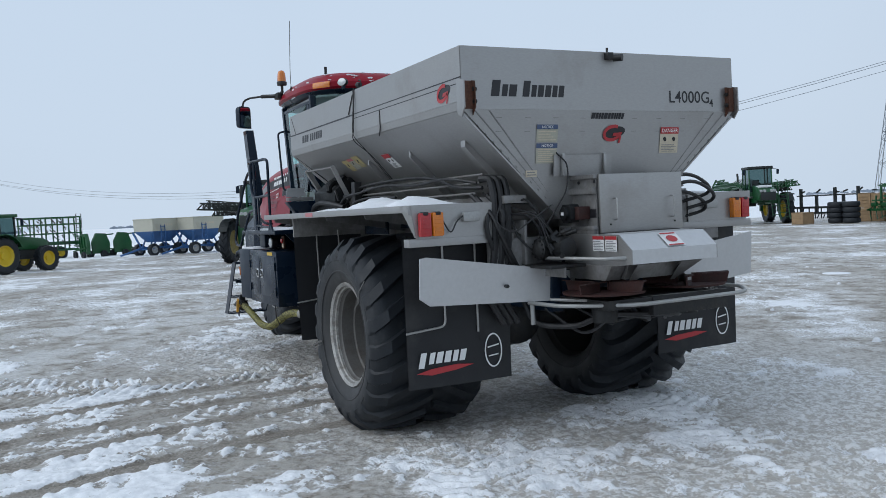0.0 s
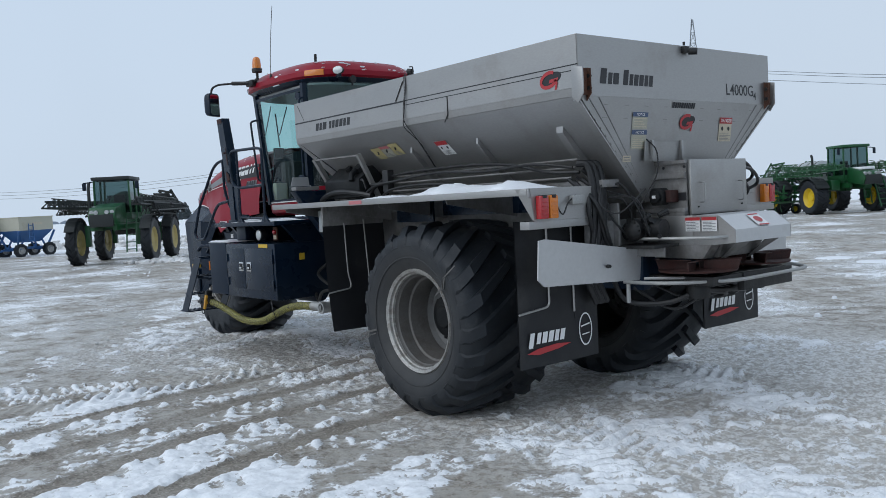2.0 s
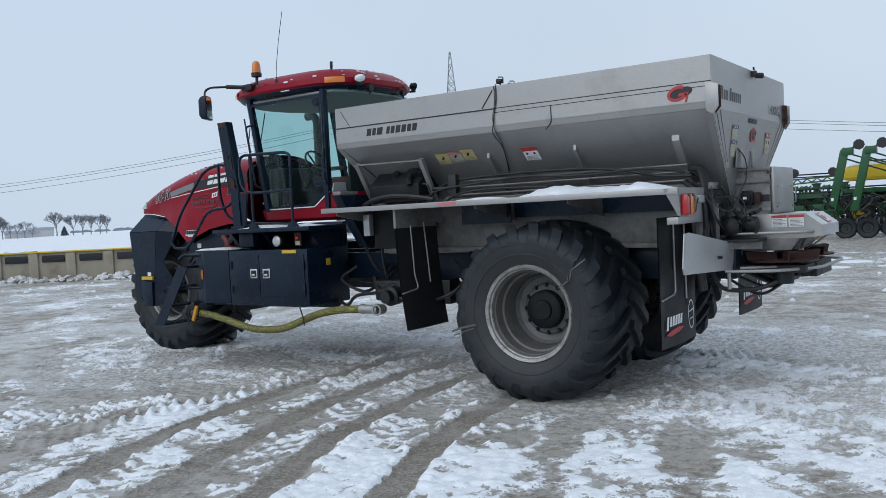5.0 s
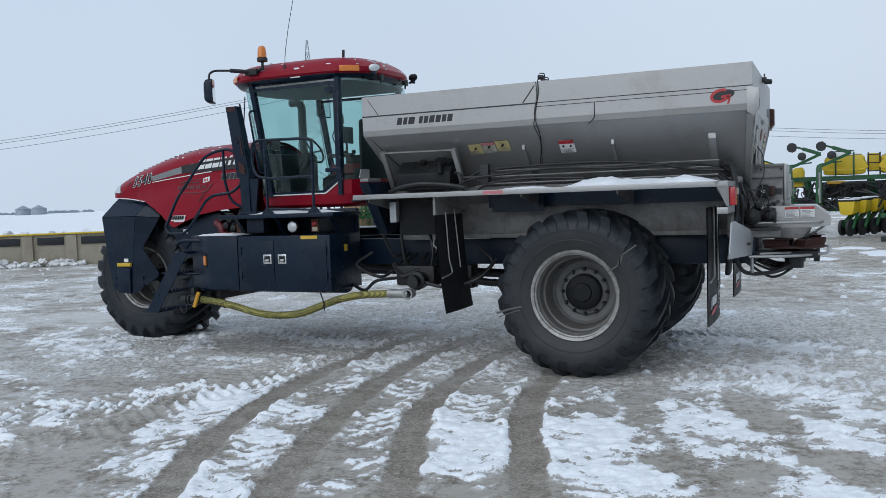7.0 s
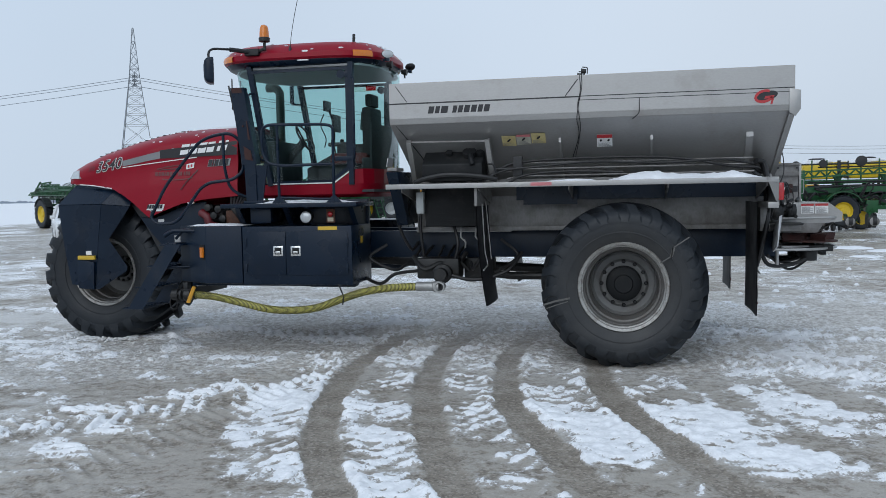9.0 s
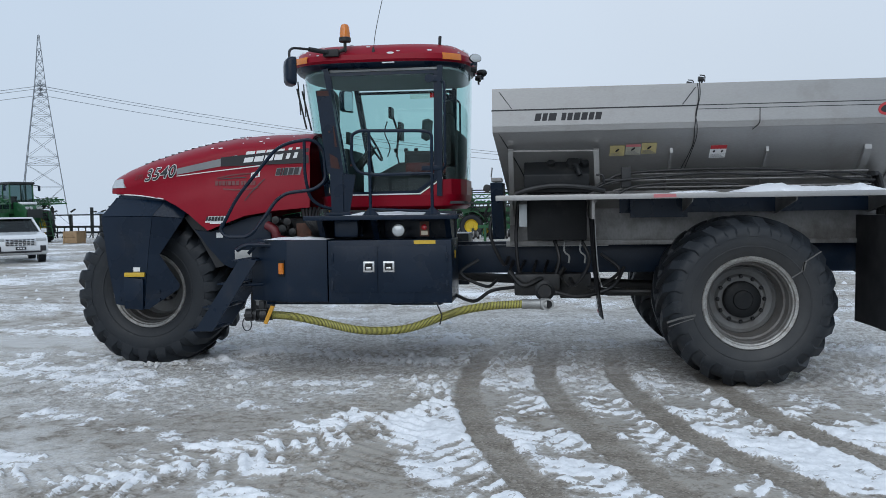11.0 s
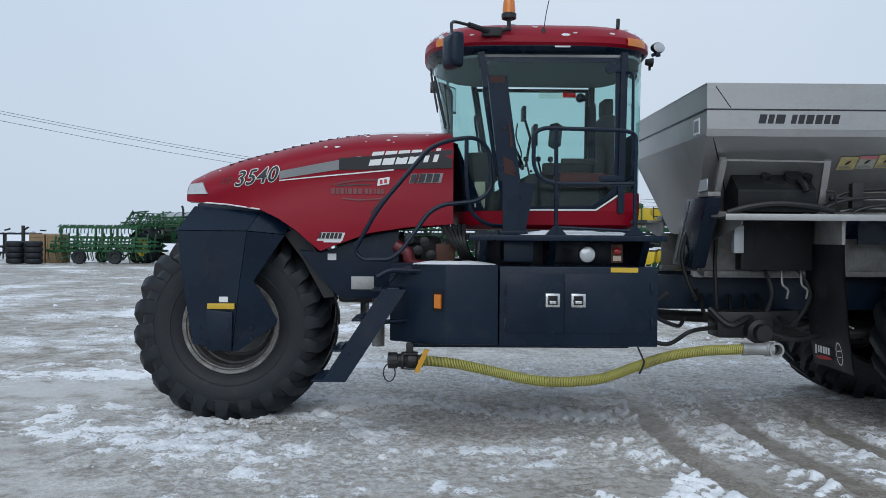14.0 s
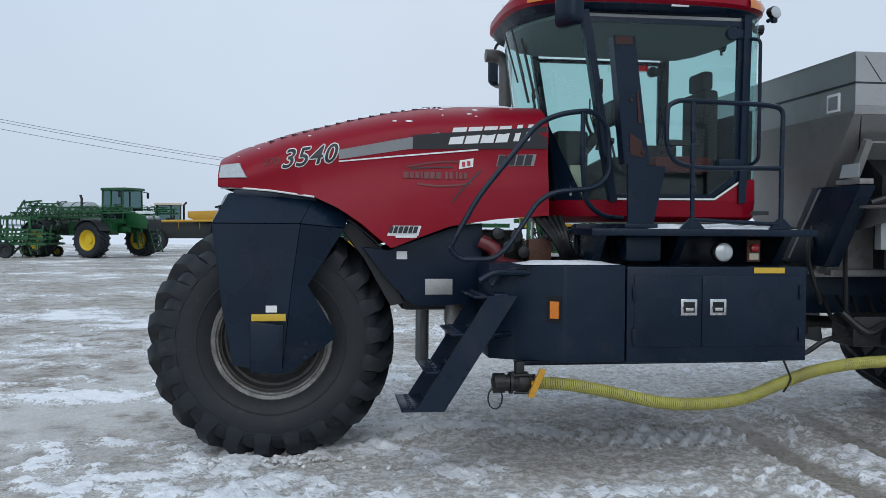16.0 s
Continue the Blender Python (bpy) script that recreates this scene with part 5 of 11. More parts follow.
def snow_bank(name, x0, x1, y0, y1, z, h, seed, label, nx=40, ny=8, hollow=0.4):
    bm = B()
    grid = []
    for i in range(nx + 1):
        row = []
        for j in range(ny + 1):
            u, v = i / nx, j / ny
            edge = min(1, 6 * u, 6 * (1 - u)) * math.sin(math.pi * min(1, max(0, v * 0.97 + 0.015))) ** 0.5
            n1 = noise.noise(Vector((u * (x1 - x0) * 2.2 + seed, v * 1.5, seed)))
            n2 = noise.noise(Vector((u * (x1 - x0) * 11 + seed, v * 6, 3.1)))
            hh = h * max(0, edge * (1 - hollow + hollow * 1.8 * n1) + 0.25 * n2 * edge)
            yy = y0 + (y1 - y0) * v + 0.03 * n2
            row.append(bm.verts.new((x0 + (x1 - x0) * u, min(max(yy, min(y0, y1)), max(y0, y1)), z + hh)))
        grid.append(row)
    for i in range(nx):
        for j in range(ny):
            bm.faces.new((grid[i][j], grid[i + 1][j], grid[i + 1][j + 1], grid[i][j + 1]))
    rim = [grid[i][0] for i in range(nx + 1)] + [grid[nx][j] for j in range(1, ny + 1)] + [grid[i][ny] for i in range(nx - 1, -1, -1)] + [grid[0][j] for j in range(ny - 1, 0, -1)]
    low = [bm.verts.new((v.co.x, v.co.y, z - 0.001)) for v in rim]
    for i in range(len(rim)):
        k = (i + 1) % len(rim)
        bm.faces.new((rim[i], low[i], low[k], rim[k]))
    bm.faces.new(low)
    ob = mesh_object(name, bm, SNOW, 60)
    return tagged(ob, label, "snow", kind="stuff")


snow_bank("snow_bank", -1.70, -0.10, 1.15, 1.655, 1.946, 0.085, 2.0, "thick white snow lying on the steel fender deck", 60)
snow_bank("snow_bank", -0.05, 0.50, 1.30, 1.655, 1.946, 0.025, 5.0, "thin white snow lying on the steel fender deck", 30)
snow_bank("snow_bank", -1.70, 0.9, -1.655, -1.15, 1.946, 0.06, 8.0, "white snow lying on the steel fender deck", 50)

# ---- hood ----


def table(x, rows):
    """Straight-line reading of a small table of (x, value), x falling."""
    rows = sorted(rows)
    if x <= rows[0][0]:
        return rows[0][1]
    for (a, p), (b, q) in zip(rows, rows[1:]):
        if x <= b:
            return p + (q - p) * (x - a) / (b - a)
    return rows[-1][1]


HOOD_TOP = [(4.40, 2.765), (4.9, 2.765), (5.30, 2.745), (5.6, 2.70), (5.93, 2.63), (6.42, 2.50), (6.75, 2.385), (6.90, 2.31)]
HOOD_LOW = [(4.40, 1.86), (4.8, 1.83), (5.16, 1.775), (5.45, 1.67), (5.61, 1.605), (5.72, 1.69), (5.84, 1.795), (6.0, 1.90), (6.18, 1.985), (6.5, 2.03), (6.90, 2.06)]
HOOD_W = [(4.40, 0.705), (5.2, 0.725), (5.6, 0.74), (6.0, 0.715), (6.42, 0.66), (6.68, 0.625), (6.81, 0.595), (6.90, 0.53)]


def hood_y(x, z):
    zt, w = table(x, HOOD_TOP), table(x, HOOD_W)
    zl = table(x, HOOD_LOW)
    zs = max(zl + 0.02, zt - 0.30)
    if z <= zs:
        u = min(1.0, max(0.0, (zs - z) / 0.6))
        return w + 0.045 * u * (1 if x < 6.3 else 0.3) - 0.02 * math.sin(math.pi * min(1, u * 1.6))
    u = min(1.0, (z - zs) / (zt - zs))
    return w * max(0.0, 1 - u ** 2.4) ** (1 / 2.0)


hood = part("engine_hood", B(), RED, truck, "glossy red engine hood dusted with snow")
bm = B()
nx, nz = 70, 22
sides = {}
for s in (1, -1):
    cols = []
    for i in range(nx + 1):
        x = 4.40 + (6.90 - 4.40) * i / nx
        zl, zt = table(x, HOOD_LOW), table(x, HOOD_TOP)
        cols.append([bm.verts.new((x, s * hood_y(x, z), z)) for z in [zl + (zt - zl) * (1 - (1 - j / nz) ** 1.35) for j in range(nz + 1)]])
    sides[s] = cols
    for i in range(nx):
        for j in range(nz):
            bm.faces.new((cols[i][j], cols[i + 1][j], cols[i + 1][j + 1], cols[i][j + 1]))
a, b = sides[1][nx], sides[-1][nx]
for j in range(nz):
    bm.faces.new((a[j], b[j], b[j + 1], a[j + 1]))
bmesh.ops.remove_doubles(bm, verts=bm.verts, dist=0.002)
fill(hood, bm, 50)


def hood_wall(u, v):
    """u runs towards the rear."""
    x = -u
    return Vector((x, hood_y(x, v) + 0.006, v))


def hood_wall2(u, v):
    return hood_wall(u, v) + Vector((0, 0.004, 0))


def hood_wall3(u, v):
    return hood_wall(u, v) + Vector((0, 0.008, 0))


def band(u0, u1, lo0, lo1, hi0, hi1, n=24):
    vs, fs = [], []
    for i in range(n + 1):
        k = i / n
        u = u0 + (u1 - u0) * k
        vs += [Vector((u, lo0 + (lo1 - lo0) * k, 0)), Vector((u, hi0 + (hi1 - hi0) * k, 0))]
        if i:
            fs.append((2 * i - 2, 2 * i, 2 * i + 1, 2 * i - 1))
    return vs, fs


lay("grey_stripe", band(-6.0, -5.25, 2.265, 2.385, 2.335, 2.48), hood_wall, INK_GREY, hood, "silver to black stripe")
lay("black_stripe", band(-5.45, -4.41, 2.35, 2.375, 2.455, 2.545), hood_wall2, INK, hood)
lay("silver_line", band(-6.0, -4.95, 2.245, 2.35, 2.255, 2.362), hood_wall2, WHITE, hood)
num = word_shape("3540", 0.135, 0.30, 0, 1.05)
tilt = lambda sh, u0, v0, k: ([Vector((u0 + v.x, v0 + v.y + k * v.x, 0)) for v in sh[0]], sh[1])
outline = [tilt(num, -6.43 + dx, 2.195 + dy, 0.13) for dx, dy in ((-0.008, 0), (0.008, 0), (0, 0.008), (0, -0.008), (0.006, 0.006), (-0.006, -0.006))]
for k, o in enumerate(outline):
    lay("number_outline", o, lambda u, v, k=k: hood_wall(u, v) + Vector((0, 0.0006 * k, 0)), WHITE, hood)
lay("model_number", tilt(num, -6.43, 2.195, 0.13), hood_wall3, INK, hood, "model number 3540 in black with a white edge")
lay("fleet_number", tilt(word_shape("270", 0.055, 0.1), -6.56, 2.215, 0.1), hood_wall2, RED_DARK, hood)
lay("maker_mark", tilt(block_word([0.85, 0.85, 0.82, 0.75], 0.125, 0.32, 0.12), -5.18, 2.39, 0.06), hood_wall3, WHITE, hood, "white maker's mark as leaning blocks")
lay("maker_mark", tilt(block_word([0.34, -0.05, 0.34], 0.125, 0.32, 0.3), -4.68, 2.425, 0.06), hood_wall3, WHITE, hood)
lay("model_mark_outline", tilt(block_word([0.62, 0.22, 0.62, 0.7, 0.72], 0.088, 0.25, 0.12), -4.81, 2.232, 0.03), hood_wall, INK_GREY, hood)
lay("model_mark", tilt(block_word([0.6, 0.2, 0.6, 0.68, 0.7], 0.078, 0.25, 0.15), -4.803, 2.237, 0.03), hood_wall2, INK, hood)
lay("owner_mark", joined(moved(block_word([0.75, 0.6, 0.7, 0.35, 0.75, 0.7, 0.75, -0.4, 0.5, 0.5, -0.3, 0.3, 0.55, 0.5], 0.05, 0, 0.18), -5.52, 2.13)), hood_wall2, RED_DARK, hood, "dark red owner's mark as blocks")
lay("owner_arc", joined(stroke([(-5.50, 2.215), (-5.35, 2.245), (-5.22, 2.26), (-5.05, 2.262)], 0.013), stroke([(-5.42, 2.09), (-5.28, 2.075), (-5.14, 2.08), (-5.0, 2.10)], 0.013)), hood_wall2, RED_DARK, hood)
lay("owner_arc", joined(stroke([(-5.46, 2.205), (-5.30, 2.215), (-5.15, 2.22)], 0.010)), hood_wall2, INK, hood)
lay("owner_tag", poly_shape([(-5.10, 2.205), (-4.99, 2.225), (-4.985, 2.29), (-5.09, 2.272)]), hood_wall2, WHITE, hood)
lay("owner_tag_print", joined(rect_shape(-5.075, 2.225, -5.05, 2.262), rect_shape(-5.035, 2.232, -5.01, 2.268)), hood_wall3, DECAL_RED, hood)
lay("dealer_mark", joined(moved(block_word([0.45, 0.55, 0.6, 0.6, 0.55, 0.58], 0.05, 0.3, 0.16), -5.63, 1.72)), hood_wall3, INK, hood)
lay("dealer_mark_ground", joined(poly_shape([(-5.645, 1.70), (-5.41, 1.70), (-5.385, 1.775), (-5.60, 1.775)])), hood_wall, WHITE, hood)
lay("dealer_mark_line", rect_shape(-5.58, 1.685, -5.42, 1.70, 8), hood_wall2, WHITE, hood)
lay("scratch", stroke([(-5.16, 1.95), (-5.08, 2.05), (-4.93, 2.20)], 0.012), hood_wall3, INK, hood, "dark scrape on the hood")
# nose lamp, vents along the top edge, seam at the hood's foot
for s in (1, -1):
    bm = B()
    pts = [(6.89, 2.125), (6.885, 2.225), (6.74, 2.235), (6.68, 2.125)]
    lo = [bm.verts.new((x, s * (hood_y(min(x, 6.895), z) + 0.03), z)) for x, z in pts]
    hi = [bm.verts.new((x - 0.02, s * (hood_y(min(x, 6.895), z) - 0.05), z)) for x, z in pts]
    bm.faces.new(lo)
    for i in range(4):
        bm.faces.new((lo[i], lo[(i + 1) % 4], hi[(i + 1) % 4], hi[i]))
    part("head_lamp", bm, CLEAR_LENS, hood, "clouded head lamp lens")
vent = B()
for k in range(16):
    x = 6.50 - 0.085 * k
    z = table(x, HOOD_TOP) - 0.055 + 0.0012 * k
    y = hood_y(x, z)
    box(vent, x - 0.03, x + 0.03, y - 0.03, y + 0.004, z - 0.006, z + 0.008, 0.003)
part("hood_vent", vent, INK, hood, "row of black vent slots")
bm = B()
tube(bm, [(6.89, 0.42, 2.055)] + [(x, hood_y(x, table(x, HOOD_LOW)) + 0.002, table(x, HOOD_LOW)) for x in (6.7, 6.5, 6.3, 6.18)], 0.008, 6)
part("hood_seam", bm, WHITE, hood, "pale sealing edge")


def snow_specks(seed, count):
    """Thin crusts of snow left on top of the hood."""
    rng = random.Random(seed)
    bm = B()
    for _ in range(count):
        x = rng.uniform(4.55, 6.80)
        zt = table(x, HOOD_TOP)
        z = zt - abs(rng.gauss(0, 0.03)) - 0.002
        if rng.random() < 0.12:
            z = zt - rng.uniform(0.08, 0.16)
        y = hood_y(x, z)
        r = rng.uniform(0.006, 0.02)
        ring = []
        for k in range(7):
            a = 2 * math.pi * k / 7
            xx = x + r * 1.5 * math.cos(a) * rng.uniform(0.6, 1.2)
            zz = z + r * 0.45 * math.sin(a) * rng.uniform(0.6, 1.2)
            zz = min(zz, table(xx, HOOD_TOP) - 0.001)
            ring.append(bm.verts.new((xx, hood_y(xx, zz) + 0.003, zz + 0.002)))
        top = bm.verts.new((x, y + 0.006, z + 0.008))
        for k in range(7):
            bm.faces.new((ring[k], ring[(k + 1) % 7], top))
    return bm


tagged(mesh_object("snow_crust", snow_specks(3, 55), SNOW, 60), "patchy thin snow lying on the red hood", "snow", kind="stuff")
# a sheet of snow over the hood's flat top
bm = B()
g = []
for i in range(41):
    x = 4.50 + 1.75 * i / 40
    row = []
    for j in range(13):
        v = -1 + 2 * j / 12
        y = v * 0.36 * table(x, HOOD_W) / 0.7
        zt = table(x, HOOD_TOP)
        zs = max(table(x, HOOD_LOW) + 0.02, zt - 0.30)
        zz = zs + (zt - zs) * max(0, 1 - (abs(y) / table(x, HOOD_W)) ** 2) ** (1 / 2.4)
        e = min(1, 8 * (1 - abs(v))) * min(1, i / 3, (40 - i) / 3)
        row.append(bm.verts.new((x, y, zz - 0.010 + e * 0.020 * (1 + 0.7 * noise.noise(Vector((x * 5, y * 5, 1)))))))
    g.append(row)
for i in range(40):
    for j in range(12):
        bm.faces.new((g[i][j], g[i + 1][j], g[i + 1][j + 1], g[i][j + 1]))
tagged(mesh_object("snow_crust", bm, SNOW, 60), "thin white snow sheet on top of the red hood", "snow", kind="stuff")

# ---- front fork, fender housings and skirts ----
FORK_BACK = 0.12
for s in (1, -1):
    def P(x, y, z):
        return Vector((x - FORK_BACK, s * y, z))

    fk = part("fork_housing", B(), BLACK, truck, "black steel fork housing beside the front wheel")
    bm = B()
    t_ = 0.012 * s
    A, Bk, C, D, E, F, G = P(6.92, 0.60, 2.005), P(7.02, 0.79, 1.78), P(6.95, 0.79, 1.19), P(6.87, 0.79, 0.75), P(6.53, 0.79, 0.69), P(6.40, 0.79, 1.78), P(6.31, 0.60, 1.965)
    M = P(6.462, 0.79, 1.33)
    slab(bm, [Bk, C, D, E, M, F], t_)
    slab(bm, [A, Bk, F, G], t_)
    slab(bm, [P(6.98, 0.36, 1.99), P(7.05, 0.50, 1.72), Bk, A], t_)
    slab(bm, [P(7.05, 0.50, 1.72), P(6.97, 0.60, 1.19), C, Bk], t_)
    slab(bm, [P(6.97, 0.60, 1.19), P(6.88, 0.64, 0.75), D, C], t_)
    fill(fk, bm)
    wing = part("fork_wing", B(), BLACK, fk, "folded rear wing of the fork housing")
    bm = B()
    slab(bm, [F, M, P(6.35, 0.74, 1.33), P(6.08, 0.66, 1.75)], t_)
    slab(bm, [M, E, P(6.48, 0.77, 0.69), P(6.155, 0.66, 0.92), P(6.145, 0.66, 0.97), P(6.35, 0.74, 1.33)], t_)
    slab(bm, [G, F, P(6.08, 0.66, 1.75), P(6.02, 0.60, 1.90)], t_)
    fill(wing, bm)
    part("fork_cover", prism(B(), [(6.635, 1.075), (6.395, 1.045), (6.405, 0.685), (6.63, 0.70)], "y", s * 0.79, s * 0.84, 0.008), BLACK, fk)
    if s > 0:
        part("yellow_label", box(B(), 6.38, 6.625, 0.806, 0.842, 1.075, 1.125, 0.003), DECAL_YELLOW, fk, "yellow warning strip")
        part("white_label", box(B(), 6.445, 6.525, 0.803, 0.807, 1.135, 1.185), WHITE, fk)
    bm = B()
    for z in (0.80, 0.90):
        rod(bm, P(6.36, 0.735, z), P(6.36, 0.765, z), 0.02, 6)
        rod(bm, P(6.82, 0.79, z), P(6.82, 0.812, z), 0.016, 6)
    part_each("bolt", bm, BLACK, fk)
# arch over the front wheel, behind the housings
bm = B()
arc = [(FRONT_X + 1.09 * math.cos(t), FRONT_Z + 1.09 * math.sin(t)) for t in [math.radians(68 + 9.5 * k) for k in range(9)]]
for (xa, za), (xb, zb) in zip(arc, arc[1:]):
    slab(bm, [(xa, -0.62, za), (xa, 0.62, za), (xb, 0.62, zb), (xb, -0.62, zb)], 0.012)
part("wheel_arch", bm, BLACK, truck)
part("fork_crown", box(B(), 6.16, 6.78, -0.62, 0.62, 1.95, 2.04, 0.02), BLACK, truck)
part("fork_axle", rod(B(), (FRONT_X, -0.80, FRONT_Z), (FRONT_X, 0.80, FRONT_Z), 0.075, 16), GRIME, truck)
for s in (1, -1):
    bm = B()
    prism(bm, [(5.83, 1.62), (5.62, 1.58), (5.16, 1.76), (4.90, 1.80), (4.90, 1.18), (5.40, 1.16), (5.48, 1.20), (5.66, 1.40)], "y", s * 0.60, s * 0.65, 0.008)
    sk = part("side_skirt", bm, FRAME, truck, "dark blue-black side skirt plate")
    if s > 0:
        part("white_label", box(B(), 5.48, 5.56, 0.6505, 0.6535, 1.52, 1.58), WHITE, sk)
        part("makers_plate", box(B(), 5.13, 5.34, 0.6505, 0.6545, 1.25, 1.37, 0.001), GALV, sk, "small metal maker's plate")
bm = B()
prism(bm, [(5.90, 1.80), (5.66, 1.58), (5.50, 1.18), (5.60, 1.16), (5.80, 1.52), (5.98, 1.76)], "y", -0.58, 0.58)
part("inner_guard", bm, FLAP, truck)
bm = B()
box(bm, 4.5, 5.5, -0.35, 0.35, 1.10, 1.75, 0.05)
lathe(bm, [(4.7, 0.02), (4.7, 0.09), (5.0, 0.09), (5.0, 0.02)], (0, 0.48, 1.60), 14, "x")
part("engine", bm, GRIME, truck)
bm = B()
tube(bm, smooth_path([(4.92, 0.70, 1.66), (4.82, 0.74, 1.60), (4.78, 0.74, 1.50), (4.62, 0.72, 1.46)]), 0.055, 12)
part("coolant_pipe", bm, RED_DARK, truck, "dull red coolant pipe")
bm = B()
for k in range(5):
    tube(bm, smooth_path([(4.50 - 0.05 * k, 0.70, 1.85), (4.42 - 0.03 * k, 0.86, 1.72), (4.34 - 0.02 * k, 0.86, 1.60), (4.30 - 0.03 * k, 0.8, 1.50)]), 0.022, 7)
for x, z in ((4.72, 1.62), (4.66, 1.70), (4.80, 1.72), (4.60, 1.58)):
    lathe(bm, [(0.70, 0.01), (0.705, 0.045), (0.78, 0.045), (0.79, 0.01)], (x, 0, z), 10, "y")
part_each("engine_plumbing", bm, GRIME, truck)
part("rusty_cover", box(B(), 4.38, 4.56, 0.66, 0.76, 1.50, 1.68, 0.012), RUST, truck, "rust-brown heat cover")
part("steering_cylinder", rod(B(), (5.1, 0.45, 1.16), (5.1, 0.45, 0.70), 0.06, 12), STEEL_DIRTY, truck)

# flap behind the front wheel with its maker's mark as plain blocks
ff = part("mud_flap", box(B(), 5.27, 5.285, -0.62, 0.30, 0.56, 1.12, 0.003), FLAP, truck, "black rubber flap behind the front wheel")
lay("maker_mark", moved(block_word([0.8, 0.8, 0.75, 0.7], 0.12, 0.25, 0.2), 0.0, 0.0), lambda u, v: Vector((5.266, 0.20 - u, 0.72 + v)), INK_GREY, ff)

# ---- tool boxes under the cab ----
for s in (1, -1):
    tb = part("tool_box", box(B(), 2.69, 4.02, s * 1.08 - 0.36, s * 1.08 + 0.36, 0.83, 1.50, 0.01), BLACK, truck, "black steel tool box with two doors")
    for x0, x1 in ((2.74, 3.475), (3.485, 3.97)):
        d = part("box_door", box(B(), x0, x1, s * 1.444 - 0.006, s * 1.444 + 0.006, 0.94, 1.44, 0.004), BLACK, tb)
    for x in (3.575, 3.36):
        lt = part("latch", box(B(), x - 0.06, x + 0.06, s * 1.453 - 0.004, s * 1.453 + 0.004, 1.16, 1.275, 0.003), CHROME, tb, "chrome paddle latch")
        part("paddle", box(B(), x - 0.04, x + 0.04, s * 1.459 - 0.004, s * 1.459 + 0.004, 1.18, 1.255, 0.003), MOULDED, lt)
        part("pull", box(B(), x - 0.028, x + 0.028, s * 1.465 - 0.004, s * 1.465 + 0.004, 1.19, 1.215, 0.003), CHROME, lt)
        part("keyhole", lathe(B(), [(0, 0.011), (s * 0.006, 0.011)], (x + 0.035, s * 1.458, 1.215), 10, "y"), INK, lt)
    bm = B()
    for z in (1.02, 1.32):
        box(bm, 3.96, 3.985, s * 1.455 - 0.006, s * 1.455 + 0.006, z - 0.05, z + 0.05, 0.003)
        box(bm, 2.73, 2.755, s * 1.455 - 0.006, s * 1.455 + 0.006, z - 0.05, z + 0.05, 0.003)
    part_each("door_hinge", bm, BLACK, tb)
    if s > 0:
        part("yellow_label", box(B(), 2.86, 3.09, 1.441, 1.4445, 1.455, 1.495), DECAL_YELLOW, tb, "yellow warning strip")
        bm = B()
        box(bm, 2.684, 2.689, 1.05, 1.12, 1.29, 1.37)
        part("yellow_label", bm, DECAL_YELLOW, tb)
    # forward tank with its slanted corner
    ft = part("side_tank", prism(B(), [(4.03, s * 1.44), (4.47, s * 1.47), (4.78, s * 1.28), (4.95, s * 1.20), (4.95, s * 0.75), (4.03, s * 0.75)], "z", 0.84, 1.51, 0.015), FRAME, truck, "dark painted side tank with slanted front")
    part("marker_lamp", slab(B(), [(4.505, s * 1.455, 1.145), (4.558, s * 1.423, 1.145), (4.558, s * 1.423, 1.262), (4.505, s * 1.455, 1.262)], s * -0.02), AMBER, ft, "amber side marker lamp")
    part("lamp_frame", slab(B(), [(4.492, s * 1.456, 1.115), (4.578, s * 1.404, 1.115), (4.578, s * 1.404, 1.295), (4.492, s * 1.456, 1.295)], s * -0.008), MOULDED, ft)
    part("lower_rail", box(B(), 2.9, 4.75, s * 1.20 - 0.10, s * 1.20 + 0.10, 0.80, 0.835, 0.004), BLACK, ft)
tank_snow = snow_bank("snow_bank", 4.05, 4.75, 1.02, 1.38, 1.511, 0.035, 11.0, "thin snow on top of the dark side tank", 24)

# ---- ladder ----
lad = part("boarding_ladder", box(B(), 4.86, 4.96, 0.86, 1.46, 1.285, 1.315, 0.006), BLACK, truck, "black steel boarding ladder folded out")
bm = B()
TOP, FOOT = Vector((4.90, 1.16, 1.30)), Vector((5.40, 1.20, 0.53))
for y in (-0.28, 0.29):
    slab(bm, [TOP + Vector((-0.10, y, 0)), TOP + Vector((0.10, y, 0)), FOOT + Vector((0.10, y, 0)), FOOT + Vector((-0.10, y, 0))], 0.012)
part_each("stringer", bm, BLACK, lad)
for k in range(4):
    c = TOP.lerp(FOOT, (k + 0.02) / 3.05)
    bm = B()
    box(bm, c.x - 0.08, c.x + 0.19, c.y - 0.28, c.y + 0.28, c.z - 0.012, c.z + 0.004, 0.003)
    for i in range(8):
        for j in range(2):
            rod(bm, (c.x - 0.01 + 0.13 * j, c.y - 0.23 + 0.066 * i, c.z), (c.x - 0.01 + 0.13 * j, c.y - 0.23 + 0.066 * i, c.z + 0.014), 0.02, 6, 0.012)
    part("tread", bm, BLACK, lad)
bm = B()
tube(bm, [(4.70, 1.20, 1.02), (5.06, 1.40, 1.02)], 0.02, 8)
tube(bm, rounded([(4.60, 1.30, 1.45), (4.95, 1.38, 1.46), (5.05, 1.38, 1.40)], 0.05), 0.025, 8)
tube(bm, rounded([(4.50, 1.24, 1.50), (4.85, 1.28, 1.47), (4.95, 1.30, 1.36)], 0.05), 0.018, 8)
part("ladder_bracket", bm, BLACK, lad)

